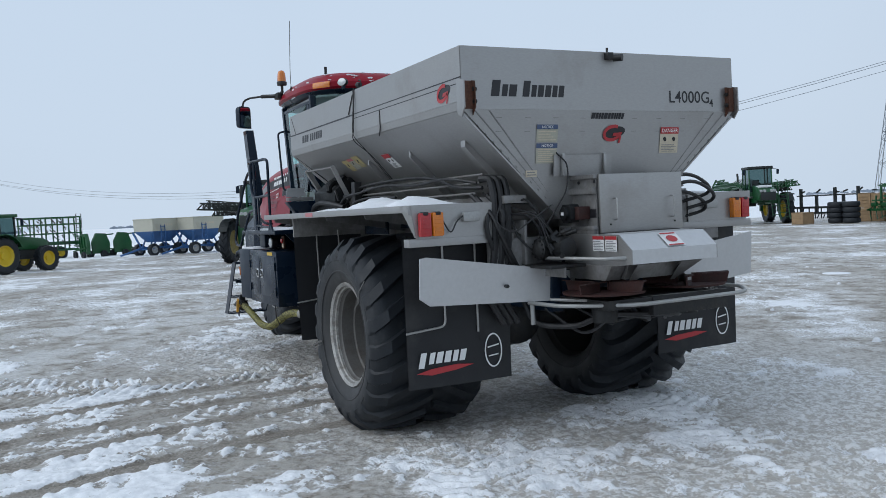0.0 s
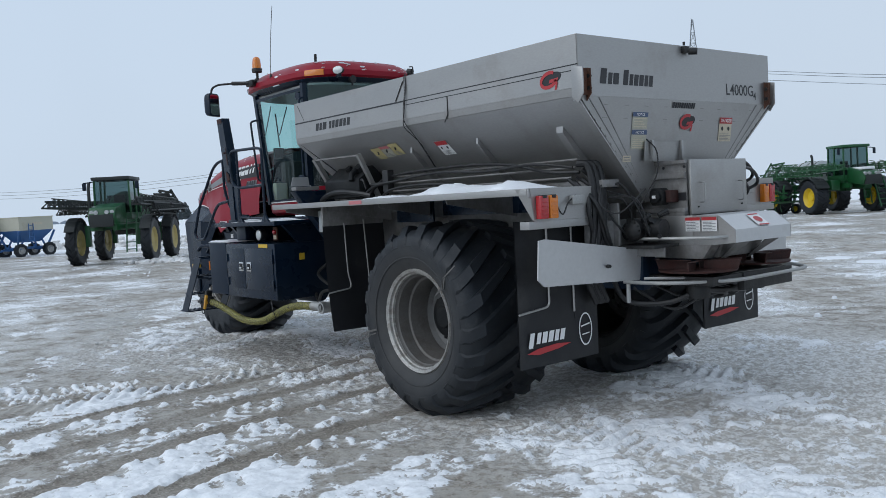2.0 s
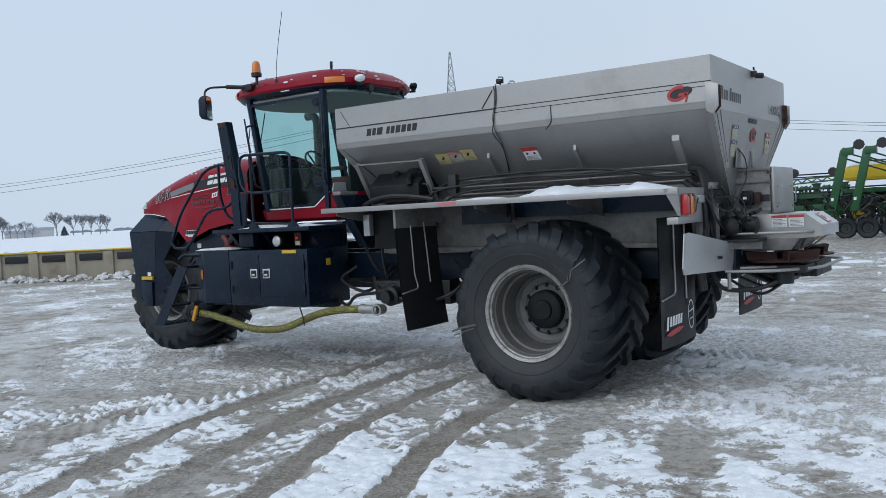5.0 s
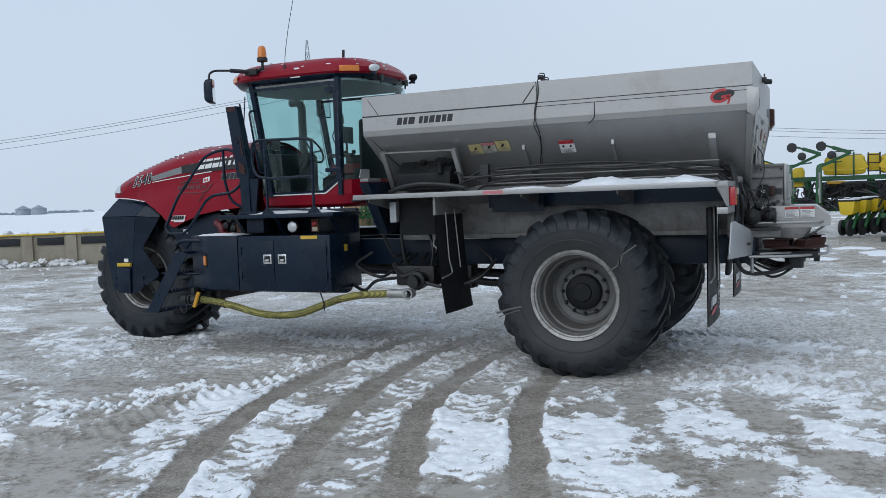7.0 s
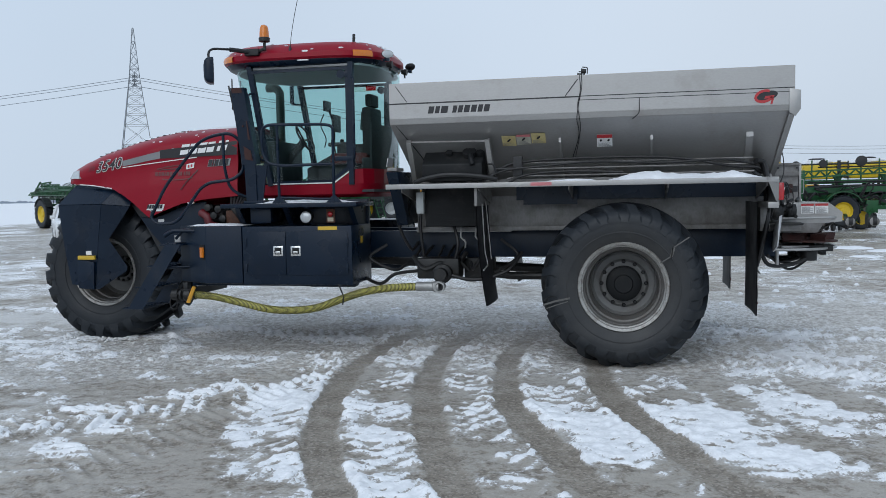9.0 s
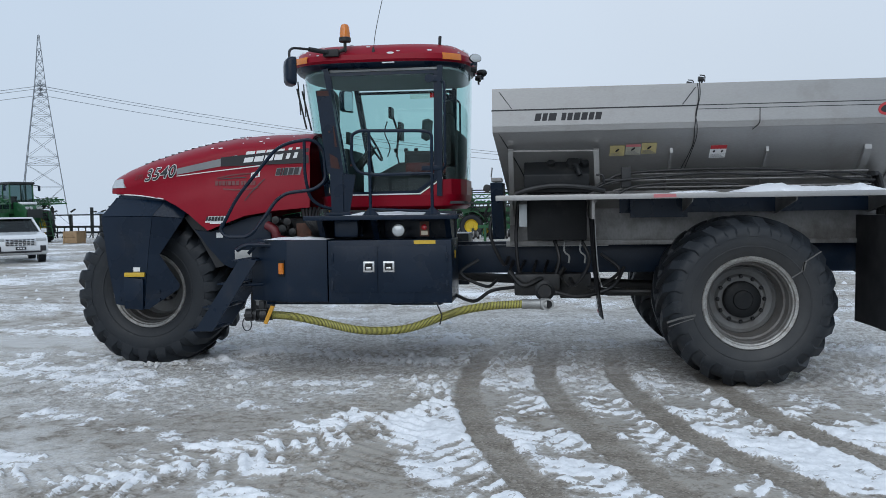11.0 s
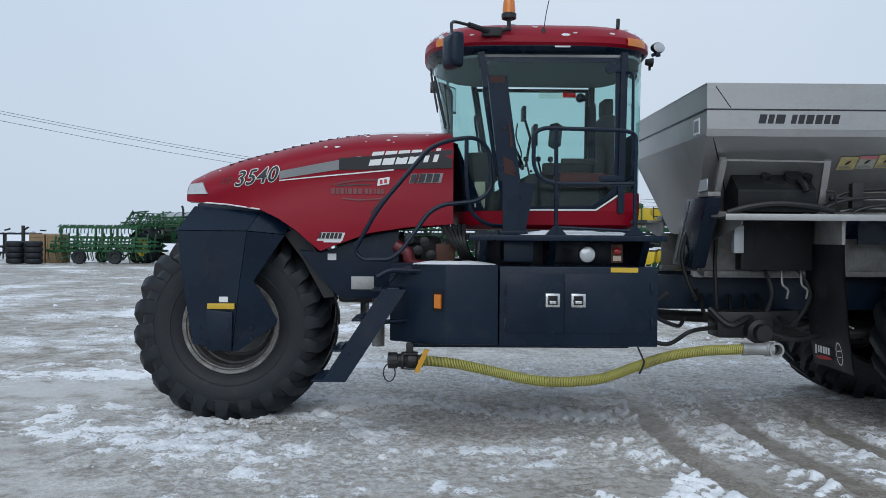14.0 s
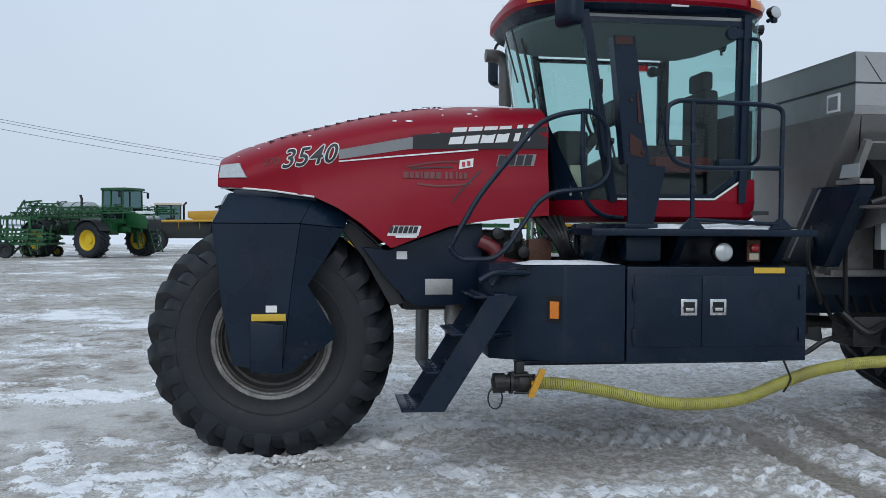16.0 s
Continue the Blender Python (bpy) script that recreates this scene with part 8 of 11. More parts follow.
    frost = calc("MULTIPLY", frost, calc("SUBTRACT", 1.0, calc("MULTIPLY", attr("bare"), 0.8)))
    col = mix(frost, col, (0.66, 0.65, 0.64))
    sm = calc("MAXIMUM", rng_of(f, -0.012, 0.04), attr("field"))
    snow_col = mix(rng_of(crumbs, 0.40, 0.62), (0.90, 0.905, 0.915), (0.78, 0.785, 0.795))
    snow_col = mix(calc("MULTIPLY", rng_of(fine, 0.62, 0.72), 0.5), snow_col, (0.42, 0.385, 0.34))
    col = mix(sm, col, snow_col)
    l.new(col, b.inputs["Base Color"])
    gloss = mix(rng_of(mid, 0.4, 0.6), (0.62, 0.62, 0.62), (0.42, 0.42, 0.42))
    gloss = mix(icy, gloss, (0.16, 0.16, 0.16))
    gloss = mix(sm, gloss, (0.8, 0.8, 0.8))
    sep = n.new("ShaderNodeSeparateColor")
    l.new(gloss, sep.inputs[0])
    l.new(sep.outputs[0], b.inputs["Roughness"])
    b.inputs["Specular IOR Level"].default_value = 0.30
    rough_part = calc("SUBTRACT", 1.0, calc("MULTIPLY", icy, 0.75))
    hgt = calc("ADD", calc("MULTIPLY", speck.outputs[0], 0.10), calc("MULTIPLY", calc("ADD", calc("MULTIPLY", crumbs, 0.7), calc("MULTIPLY", fine, 0.5)), rough_part))
    hgt = calc("ADD", hgt, calc("MULTIPLY", sm, 0.45))
    hgt = calc("ADD", hgt, calc("MULTIPLY", calc("MULTIPLY", lump, churned), 0.6))
    bp = n.new("ShaderNodeBump")
    bp.inputs["Strength"].default_value, bp.inputs["Distance"].default_value = 0.7, 0.012
    l.new(hgt, bp.inputs["Height"])
    l.new(bp.outputs[0], b.inputs["Normal"])
    return mat


me.materials.append(ground_material())
ground = tagged(new("ground", me), "icy gravel yard with packed snow and curved tyre tracks", "ground", kind="structure")

# loose frozen clods lying about
r_ = random.Random(5)
bm = B()
spots = [(r_.uniform(-14, 24), r_.uniform(-14, -3), r_.uniform(0.02, 0.06)) for _ in range(140)]
for cx, cy, r in spots:
    if abs(cx - REAR_X) < 1.0 and 0.6 < abs(cy) < 1.8:
        continue
    rings = []
    for q, z in ((1.25, -0.012), (1.05, 0.012), (0.75, 0.012 + 0.45 * r), (0.35, 0.012 + 0.72 * r)):
        rings.append([bm.verts.new((cx + q * r * math.cos(k * math.pi / 4) * r_.uniform(0.8, 1.25), cy + q * r * math.sin(k * math.pi / 4) * r_.uniform(0.8, 1.25), z + r * r_.uniform(-0.1, 0.1))) for k in range(8)])
    for p, w in zip(rings, rings[1:]):
        for k in range(8):
            bm.faces.new((p[k], p[(k + 1) % 8], w[(k + 1) % 8], w[k]))
    bm.faces.new(rings[-1])
tagged(mesh_object("snow_clod", bm, SNOW, 80), "loose frozen clods of snow scattered on the gravel", "snow", kind="stuff")

# =====================================================================
# MACHINES PARKED ROUND THE YARD (local x ahead, y left, z up)
# =====================================================================


def far_wheel(parent, x, y, R, w, rim_mat, lugs=18, name="wheel", dish=1):
    """A yard machine's wheel: tyre with bars, dished rim."""
    h = new(name)
    h.empty_display_size = 0.2
    h.parent = parent
    h.matrix_local = Matrix.Translation((x, y, R - 0.02))
    bead = R * 0.56
    bm = B()
    half = w / 2
    prof = [(-half * 0.8, bead), (-half, bead + (R - bead) * 0.35), (-half, R * 0.88), (-half * 0.8, R * 0.94), (half * 0.8, R * 0.94), (half, R * 0.88), (half, bead + (R - bead) * 0.35), (half * 0.8, bead)]
    lathe(bm, prof, (0, 0, 0), 32, close=False)
    for side in (-1, 1):
        for k in range(lugs):
            a0 = 2 * math.pi * (k + (0.5 if side > 0 else 0)) / lugs
            q = 0.30 * side
            rows = []
            for u in (0.02, 1.0):
                a = a0 + 0.30 * u
                hw = 0.055 / max(R, 0.3) * 1.0
                s = side * half * u
                rows.append([(s, R * 0.93, a - hw), (s, R * (1.0 if u < 0.5 else 0.985), a - hw * 0.7), (s, R * (1.0 if u < 0.5 else 0.985), a + hw * 0.7), (s, R * 0.93, a + hw)])
            vs = [[bm.verts.new((r * math.cos(a), s, r * math.sin(a))) for s, r, a in row] for row in rows]
            for i in range(3):
                bm.faces.new((vs[0][i], vs[0][i + 1], vs[1][i + 1], vs[1][i]))
            bm.faces.new(list(reversed(vs[1])))
    part("tyre", bm, RUBBER, h)
    bm = B()
    for s in (1, -1):
        lathe(bm, [(s * half * 0.82, bead + 0.01), (s * half * 0.7, bead * 0.94), (s * half * 0.25, bead * 0.8), (s * half * 0.2, bead * 0.35), (s * half * 0.45, bead * 0.3), (s * half * 0.45, 0.01)], (0, 0, 0), 24, close=False)
    part("rim", bm, rim_mat, h)
    return h


def glass_cab(parent, x0, x1, w, z0, z1, roof_mat, frame_mat, lean=0.12, pane=None):
    """A small cab: roof, posts, panes, seat."""
    c = part("cab", B(), frame_mat, parent)
    bm = B()
    box(bm, x0, x1, -w, w, z0 - 0.10, z0 + 0.18, 0.03)
    for x, dx in ((x0, 0.0), (x1, -lean), ((x0 + x1) / 2 - 0.15, 0)):
        for s in (1, -1):
            beam(bm, (x, s * w * 0.97, z0), (x + dx * 0.3, s * w * 0.93, z1), 0.07)
    fill(c, bm)
    part("roof", box(B(), x0 - 0.10, x1 + 0.15, -w * 1.04, w * 1.04, z1 - 0.02, z1 + 0.14, 0.05), roof_mat, c)
    for s in (1, -1):
        bm = B()
        bm.faces.new([bm.verts.new(p) for p in ((x0 + 0.03, s * w * 0.965, z0 + 0.18), (x1 - 0.03, s * w * 0.965, z0 + 0.18), (x1 - 0.06, s * w * 0.93, z1), (x0 + 0.03, s * w * 0.93, z1))])
        g_ = part("side_pane", bm, pane or GLASS_FAR, c)
        g_.visible_shadow = False
    for x, nm in ((x1 - 0.01, "windscreen"), (x0 + 0.01, "rear_pane")):
        bm = B()
        bm.faces.new([bm.verts.new(p) for p in ((x, -w * 0.93, z0 + 0.18), (x, w * 0.93, z0 + 0.18), (x - 0.02, w * 0.9, z1), (x - 0.02, -w * 0.9, z1))])
        g_ = part(nm, bm, pane or GLASS_FAR, c)
        g_.visible_shadow = False
    bm = B()
    xm = (x0 + x1) / 2
    box(bm, xm - 0.35, xm + 0.15, -0.25, 0.25, z0 + 0.15, z0 + 0.45, 0.04)
    box(bm, xm - 0.42, xm - 0.28, -0.24, 0.24, z0 + 0.4, z0 + 1.0, 0.04)
    part("seat", bm, SEAT, c)
    bm = B()
    for s in (1, -1):
        tube(bm, [(x1 - 0.05, s * w, z1 - 0.05), (x1 + 0.1, s * (w + 0.35), z1 - 0.1)], 0.025, 6)
        box(bm, x1 + 0.05, x1 + 0.11, s * (w + 0.33) - 0.08, s * (w + 0.33) + 0.08, z1 - 0.42, z1 - 0.10, 0.02)
    part("mirror", bm, BLACK, c)
    return c


def truss(bm, a, b, h, w, n, t=0.05):
    """A lattice boom from a to b."""
    a, b = Vector(a), Vector(b)
    d = (b - a)
    side = d.cross(Vector((0, 0, 1))).normalized() * w / 2
    up = Vector((0, 0, h))
    for o in (side, -side, up):
        beam(bm, a + o, b + o * (0.6 if o is up else 1), t)
    for k in range(n):
        p, q, m = a + d * k / n, a + d * (k + 1) / n, a + d * (k + 0.5) / n
        u = up * (1 - 0.4 * (k + 0.5) / n)
        for o in (side, -side):
            beam(bm, p + o, m + u, t * 0.6)
            beam(bm, m + u, q + o, t * 0.6)
    return bm


def sprayer(at, rim, boom_mat, R=0.95, w=0.62, roof=GREEN, tank=TANK_GREY, label="", nose=GREEN, inner_rim=None, tw=1.55, cx=0.0):
    m = empty("crop_sprayer", label, "sprayer", at, "parked sprayers")
    for x in (1.9, -1.9):
        for s in (1, -1):
            far_wheel(m, x, s * tw, R, w, rim if s > 0 or inner_rim is None else inner_rim)
    bm = B()
    for s in (1, -1):
        box(bm, -3.1, 3.2, s * 0.45 - 0.08, s * 0.45 + 0.08, 1.45, 1.75, 0.02)
        for x in (1.9, -1.9):
            box(bm, x - 0.12, x + 0.12, s * (tw - 0.5) - 0.10, s * (tw - 0.5) + 0.10, R * 0.8, 1.70, 0.02)
            beam(bm, (x, 0, 1.6), (x, s * (tw - 0.45), 1.6), 0.2)
    part("frame", bm, GREEN, m)
    bm = B()
    lathe(bm, [(-2.35, 0.1), (-2.3, 0.5), (-2.15, 0.72), (0.0, 0.72), (0.12, 0.5), (0.15, 0.1)], (0, 0, 2.42), 24, "x")
    part("tank", bm, tank, m, "pale grey product tank")
    bm = B()
    for x in (-1.8, -1.0, -0.3):
        lathe(bm, [(x - 0.04, 0.725), (x - 0.04, 0.74), (x + 0.04, 0.74), (x + 0.04, 0.725)], (0, 0, 2.42), 24, "x", False)
    part("tank_strap", bm, DARK_STEEL, m)
    glass_cab(m, 0.25 + cx, 1.75 + cx, 0.78, 2.0, 3.62 + 0.12 * cx, roof, GREEN, pane=GLASS_FAR)
    hd = part("engine_hood", prism(B(), [(x + cx, z) for x, z in ((1.75, 1.75), (3.15, 1.60), (3.32, 2.0), (3.05, 2.36), (1.75, 2.62))] if cx else [(1.75, 1.75), (3.35, 1.70), (3.45, 2.05), (3.2, 2.42), (1.75, 2.62)], "y", -0.55, 0.55, 0.05), nose, m)
    part("grille", box(B(), 3.36 + 0.85 * cx, 3.47 + 0.9 * cx, -0.48, 0.48, 1.62, 2.14, 0.02), DARK_STEEL, hd)
    bm = B()
    for s in (1, -1):
        for k in range(2):
            rod(bm, (3.30 + 0.9 * cx - 0.06 * k, s * (0.22 + 0.2 * k), 2.24), (3.42 + 0.9 * cx - 0.06 * k, s * (0.22 + 0.2 * k), 2.22), 0.09, 12)
    part("head_lamp", bm, CLEAR_LENS, hd)
    part("exhaust_pipe", tube(B(), rounded([(2.1 - 1.6 * cx, -0.86, 2.2), (2.1 - 1.6 * cx, -0.86, 3.3), (2.0 - 1.6 * cx, -0.86, 3.5)], 0.08), 0.07, 10), DARK_STEEL, m)
    for s in (1, -1):
        bm = B()
        truss(bm, (-4.2, s * 1.45, 2.35), (4.6, s * 1.75, 2.5), 0.42, 0.32, 16, 0.07)
        truss(bm, (-3.9, s * 1.25, 2.05), (0.2, s * 1.3, 2.1), 0.30, 0.24, 9, 0.06)
        truss(bm, (3.9, s * 1.75, 2.62), (-1.5, s * 1.85, 2.62), 0.26, 0.22, 10, 0.045)
        part("boom_wing", bm, boom_mat, m)
        bm = B()
        for k in range(14):
            x = -3.2 + 0.5 * k
            box(bm, x - 0.03, x + 0.03, s * 1.68 - 0.03, s * 1.68 + 0.03, 2.18, 2.34)
        part("spray_nozzle", bm, DARK_STEEL, m)
        bm = B()
        tube(bm, smooth_path([(-3.2, s * 1.35, 2.30), (-1.0, s * 1.5, 2.25), (1.0, s * 1.55, 2.28), (3.0, s * 1.65, 2.36)]), 0.04, 6)
        part("boom_hose", bm, HOSE_BLACK, m)
    bm = B()
    for y in (-1.2, -0.4, 0.4, 1.2):
        beam(bm, (-3.3, y, 1.3), (-3.3, y, 2.95), 0.09)
    for z in (1.35, 2.0, 2.9):
        beam(bm, (-3.3, -1.5, z), (-3.3, 1.5, z), 0.09)
    for s in (1, -1):
        beam(bm, (-2.6, s * 0.4, 1.6), (-3.3, s * 0.5, 2.6), 0.1)
        beam(bm, (-2.6, s * 0.4, 2.2), (-3.3, s * 0.5, 1.5), 0.1)
    part("boom_rack", bm, boom_mat, m)
    bm = B()
    for k in range(10):
        r_ = random.Random(k)
        tube(bm, smooth_path([(-2.4, r_.uniform(-0.6, 0.6), 1.9), (-2.8, r_.uniform(-0.9, 0.9), r_.uniform(1.9, 3.1)), (-3.2, r_.uniform(-1, 1), r_.uniform(1.6, 2.6))]), 0.03, 6)
    box(bm, -2.7, -0.3, -0.6, 0.6, 1.2, 1.7, 0.05)
    part("plumbing", bm, DARK_STEEL, m)
    # inner boom sections folded back beside the tank, with their breakaway ends
    for s in (1, -1):
        bm = B()
        truss(bm, (2.6, s * 1.95, 2.22), (-4.4, s * 1.75, 2.30), 0.34, 0.26, 15, 0.06)
        truss(bm, (-4.3, s * 1.05, 2.75), (-1.2, s * 1.05, 2.8), 0.34, 0.26, 7, 0.06)
        beam(bm, (-4.35, s * 1.7, 2.1), (-3.9, s * 1.2, 3.25), 0.10)
        beam(bm, (-3.4, s * 1.6, 2.1), (-3.2, s * 0.8, 3.2), 0.10)
        beam(bm, (-4.1, s * 1.2, 3.1), (-2.9, s * 0.9, 3.2), 0.09)
        part("inner_boom", bm, boom_mat, m)
    bm = B()
    for k in range(16):
        g = random.Random(50 + k)
        sd = g.choice((1, -1))
        x = g.uniform(-4.0, 2.6)
        tube(bm, smooth_path([(x, sd * 1.5, 2.3), (x + g.uniform(-0.5, 0.5), sd * 1.95, g.uniform(1.95, 2.5)), (x + g.uniform(-1, 1), sd * 1.6, g.uniform(2.1, 2.9))]), 0.03, 5)
    part("boom_line", bm, HOSE_BLACK, m)
    if cx:
        bm = B()
        for sd in (1, -1):
            box(bm, 1.2, 2.6, sd * 1.0 - 0.28, sd * 1.0 + 0.28, 1.35, 1.95, 0.06)
            box(bm, -0.6, 0.9, sd * 0.95 - 0.22, sd * 0.95 + 0.22, 1.25, 2.0, 0.06)
        part("side_tank", bm, GREEN, m)
        bm = B()
        for q in range(6):
            beam(bm, (2.3 + cx - 0.10 * q, 1.05, 0.45 + 0.30 * q), (2.3 + cx - 0.10 * q, 1.65, 0.45 + 0.30 * q), 0.22, 0.04)
        for y in (1.05, 1.65):
            beam(bm, (2.45 + cx, y, 0.3), (1.75 + cx, y, 2.05), 0.06)
            tube(bm, rounded([(2.3 + cx, y, 1.2), (1.9 + cx, y, 2.9), (1.5 + cx, y, 2.95)], 0.1), 0.025, 6)
        part("boarding_steps", bm, GREEN, m)
        part("hood_snow", box(B(), 2.0 + cx, 2.9 + cx, -0.4, 0.4, 2.44, 2.60, 0.06), SNOW, hd)
    bm = B()
    for s in (0.75, 1.15):
        beam(bm, (2.75, s, 0.5), (2.45, s, 1.95), 0.05)
    for k in range(5):
        beam(bm, (2.72 - 0.065 * k, 0.75, 0.62 + 0.3 * k), (2.72 - 0.065 * k, 1.15, 0.62 + 0.3 * k), 0.06, 0.04)
    tube(bm, rounded([(2.45, 1.2, 1.9), (2.45, 1.2, 2.8), (1.7, 1.2, 2.8)], 0.1), 0.025, 6)
    part("ladder", bm, GREEN, m)
    bm = B()
    for x in (1.9, -1.9):
        for s in (1, -1):
            pts = [(x + (R + 0.08) * math.cos(a), s * tw, R + (R + 0.08) * math.sin(a)) for a in [math.pi * (0.15 + 0.7 * k / 8) for k in range(9)]]
            for p, q in zip(pts, pts[1:]):
                slab(bm, [(p[0], p[1] - w * 0.5, p[2]), (p[0], p[1] + w * 0.5, p[2]), (q[0], q[1] + w * 0.5, q[2]), (q[0], q[1] - w * 0.5, q[2])], 0.02)
    part("mudguard", bm, DARK_STEEL, m)
    return m


sprayer(pose(33.0, -6.9, 0, 0, 0, 146), CREAM_RIM, DARK_STEEL, 0.98, 0.42, DARK_STEEL, GREEN_PALE, "green self-propelled sprayer with folded dark boom and cream wheels", GREEN)
sprayer(pose(36.6, -41.6, 0, 0, 0, 150), YELLOW, GREEN, 1.0, 0.50, DARK_STEEL, TANK_GREY, "green self-propelled sprayer with folded green boom, parked on snow", GREEN, None, 1.9, 1.0)
sprayer(pose(19.65, -44.4, 0, 0, 0, 150), YELLOW, GREEN, 1.0, 0.80, GREEN, TANK_GREY, "green self-propelled sprayer with wide yellow-rimmed tyres and grey tank", GREEN, None, 1.95, 1.25)


def tractor(at):
    m = empty("tractor", "green farm tractor with yellow wheels parked on snow", "tractor", at)
    for s in (1, -1):
        far_wheel(m, 0, s * 0.85, 0.86, 0.5, YELLOW)
        far_wheel(m, 2.55, s * 0.82, 0.62, 0.42, YELLOW)
    part("body", box(B(), -0.4, 3.0, -0.28, 0.28, 0.6, 1.15, 0.05), DARK_STEEL, m)
    hd = part("engine_hood", prism(B(), [(1.0, 1.1), (3.1, 1.0), (3.15, 1.35), (2.9, 1.55), (1.0, 1.78)], "y", -0.38, 0.38, 0.05), GREEN, m)
    part("grille", box(B(), 1.5, 2.9, 0.381, 0.386, 1.12, 1.32), INK, hd)
    part("yellow_stripe", slab(B(), [(1.1, 0.384, 1.62), (2.8, 0.384, 1.42), (2.8, 0.384, 1.46), (1.1, 0.384, 1.68)], 0.004), YELLOW, hd)
    glass_cab(m, -0.45, 0.95, 0.72, 1.25, 2.62, GREEN, DARK_STEEL)
    bm = B()
    for s in (1, -1):
        pts = [(0.95 * math.cos(a), s * 0.85, 0.86 + 0.95 * math.sin(a)) for a in [math.pi * (0.12 + 0.75 * k / 8) for k in range(9)]]
        for p, q in zip(pts, pts[1:]):
            slab(bm, [(p[0], p[1] - 0.28, p[2]), (p[0], p[1] + 0.28, p[2]), (q[0], q[1] + 0.28, q[2]), (q[0], q[1] - 0.28, q[2])], 0.03)
    part("mudguard", bm, GREEN, m)
    bm = B()
    for k in range(3):
        box(bm, 0.75, 1.05, 0.62, 0.92, 0.45 + 0.28 * k, 0.49 + 0.28 * k)
    part("step", bm, DARK_STEEL, m)
    bm = B()
    for x in (-0.3, 0.3, 0.8):
        rod(bm, (x, 0.6, 2.76), (x, 0.6, 2.84), 0.07, 10)
    part("roof_lamp", bm, DARK_STEEL, m)
    return m


tractor(pose(37.1, 5.5, 0, 0, 0, -48))


def wagon(at):
    m = empty("gravity_wagon", "blue and white gravity grain wagon on four wheels", "wagon", at, "grain wagons")
    for x in (0.95, -0.95):
        for s in (1, -1):
            far_wheel(m, x, s * 0.75, 0.40, 0.30, GALV, 10)
    bm = B()
    L, W = 1.10, 1.0
    for s in (1, -1):
        box(bm, -L, L, s * W - 0.02, s * W + 0.02, 1.55, 2.32)
        box(bm, s * L - 0.02, s * L + 0.02, -W, W, 1.55, 2.32)
        box(bm, -L - 0.04, L + 0.04, s * W - 0.05, s * W + 0.05, 2.30, 2.36)
        box(bm, s * L - 0.05, s * L + 0.05, -W, W, 2.30, 2.36)
    part("upper_box", bm, WAGON_WHITE, m, "weathered white upper box")
    bm = B()
    lo = [(-0.6, -0.4), (0.6, -0.4), (0.6, 0.4), (-0.6, 0.4)]
    hi = [(-L, -W), (L, -W), (L, W), (-L, W)]
    a = [bm.verts.new((*p, 0.85)) for p in lo]
    b = [bm.verts.new((*p, 1.56)) for p in hi]
    for k in range(4):
        bm.faces.new((a[k], a[(k + 1) % 4], b[(k + 1) % 4], b[k]))
    bm.faces.new(a)
    part("lower_box", bm, WAGON_BLUE, m, "blue tapered lower box")
    bm = B()
    for x in (-0.95, 0.95):
        beam(bm, (x, -0.8, 0.42), (x, 0.8, 0.42), 0.12)
        for s in (1, -1):
            beam(bm, (x, s * 0.5, 0.45), (x * 1.25, s * 1.0, 1.5), 0.10)
            beam(bm, (x, s * 0.5, 0.45), (x * 0.6, s * 0.6, 1.0), 0.08)
    beam(bm, (-1.2, 0, 0.5), (1.3, 0, 0.5), 0.14)
    beam(bm, (1.3, 0, 0.5), (2.9, 0.1, 0.12), 0.10)
    part("running_gear", bm, WAGON_BLUE, m)
    bm = B()
    for s in (-0.15, 0.15):
        beam(bm, (0.4 + s, W + 0.08, 0.9), (0.4 + s, W + 0.06, 1.95), 0.04)
    for k in range(5):
        beam(bm, (0.25, W + 0.08, 0.95 + 0.22 * k), (0.55, W + 0.08, 0.95 + 0.22 * k), 0.03)
    part("ladder", bm, WAGON_BLUE, m)
    bm = B()
    for k in range(5):
        box(bm, -0.35 + 0.15 * k, -0.25 + 0.15 * k, W + 0.0205, W + 0.025, 1.88, 2.0)
    part("faded_mark", bm, DECAL_TAN, m)
    return m


wg = wagon(pose(50.4, -3.9, 0, 0, 0, 118))
copy_thing(wg, pose(49.4, -6.4, 0, 0, 0, 112))


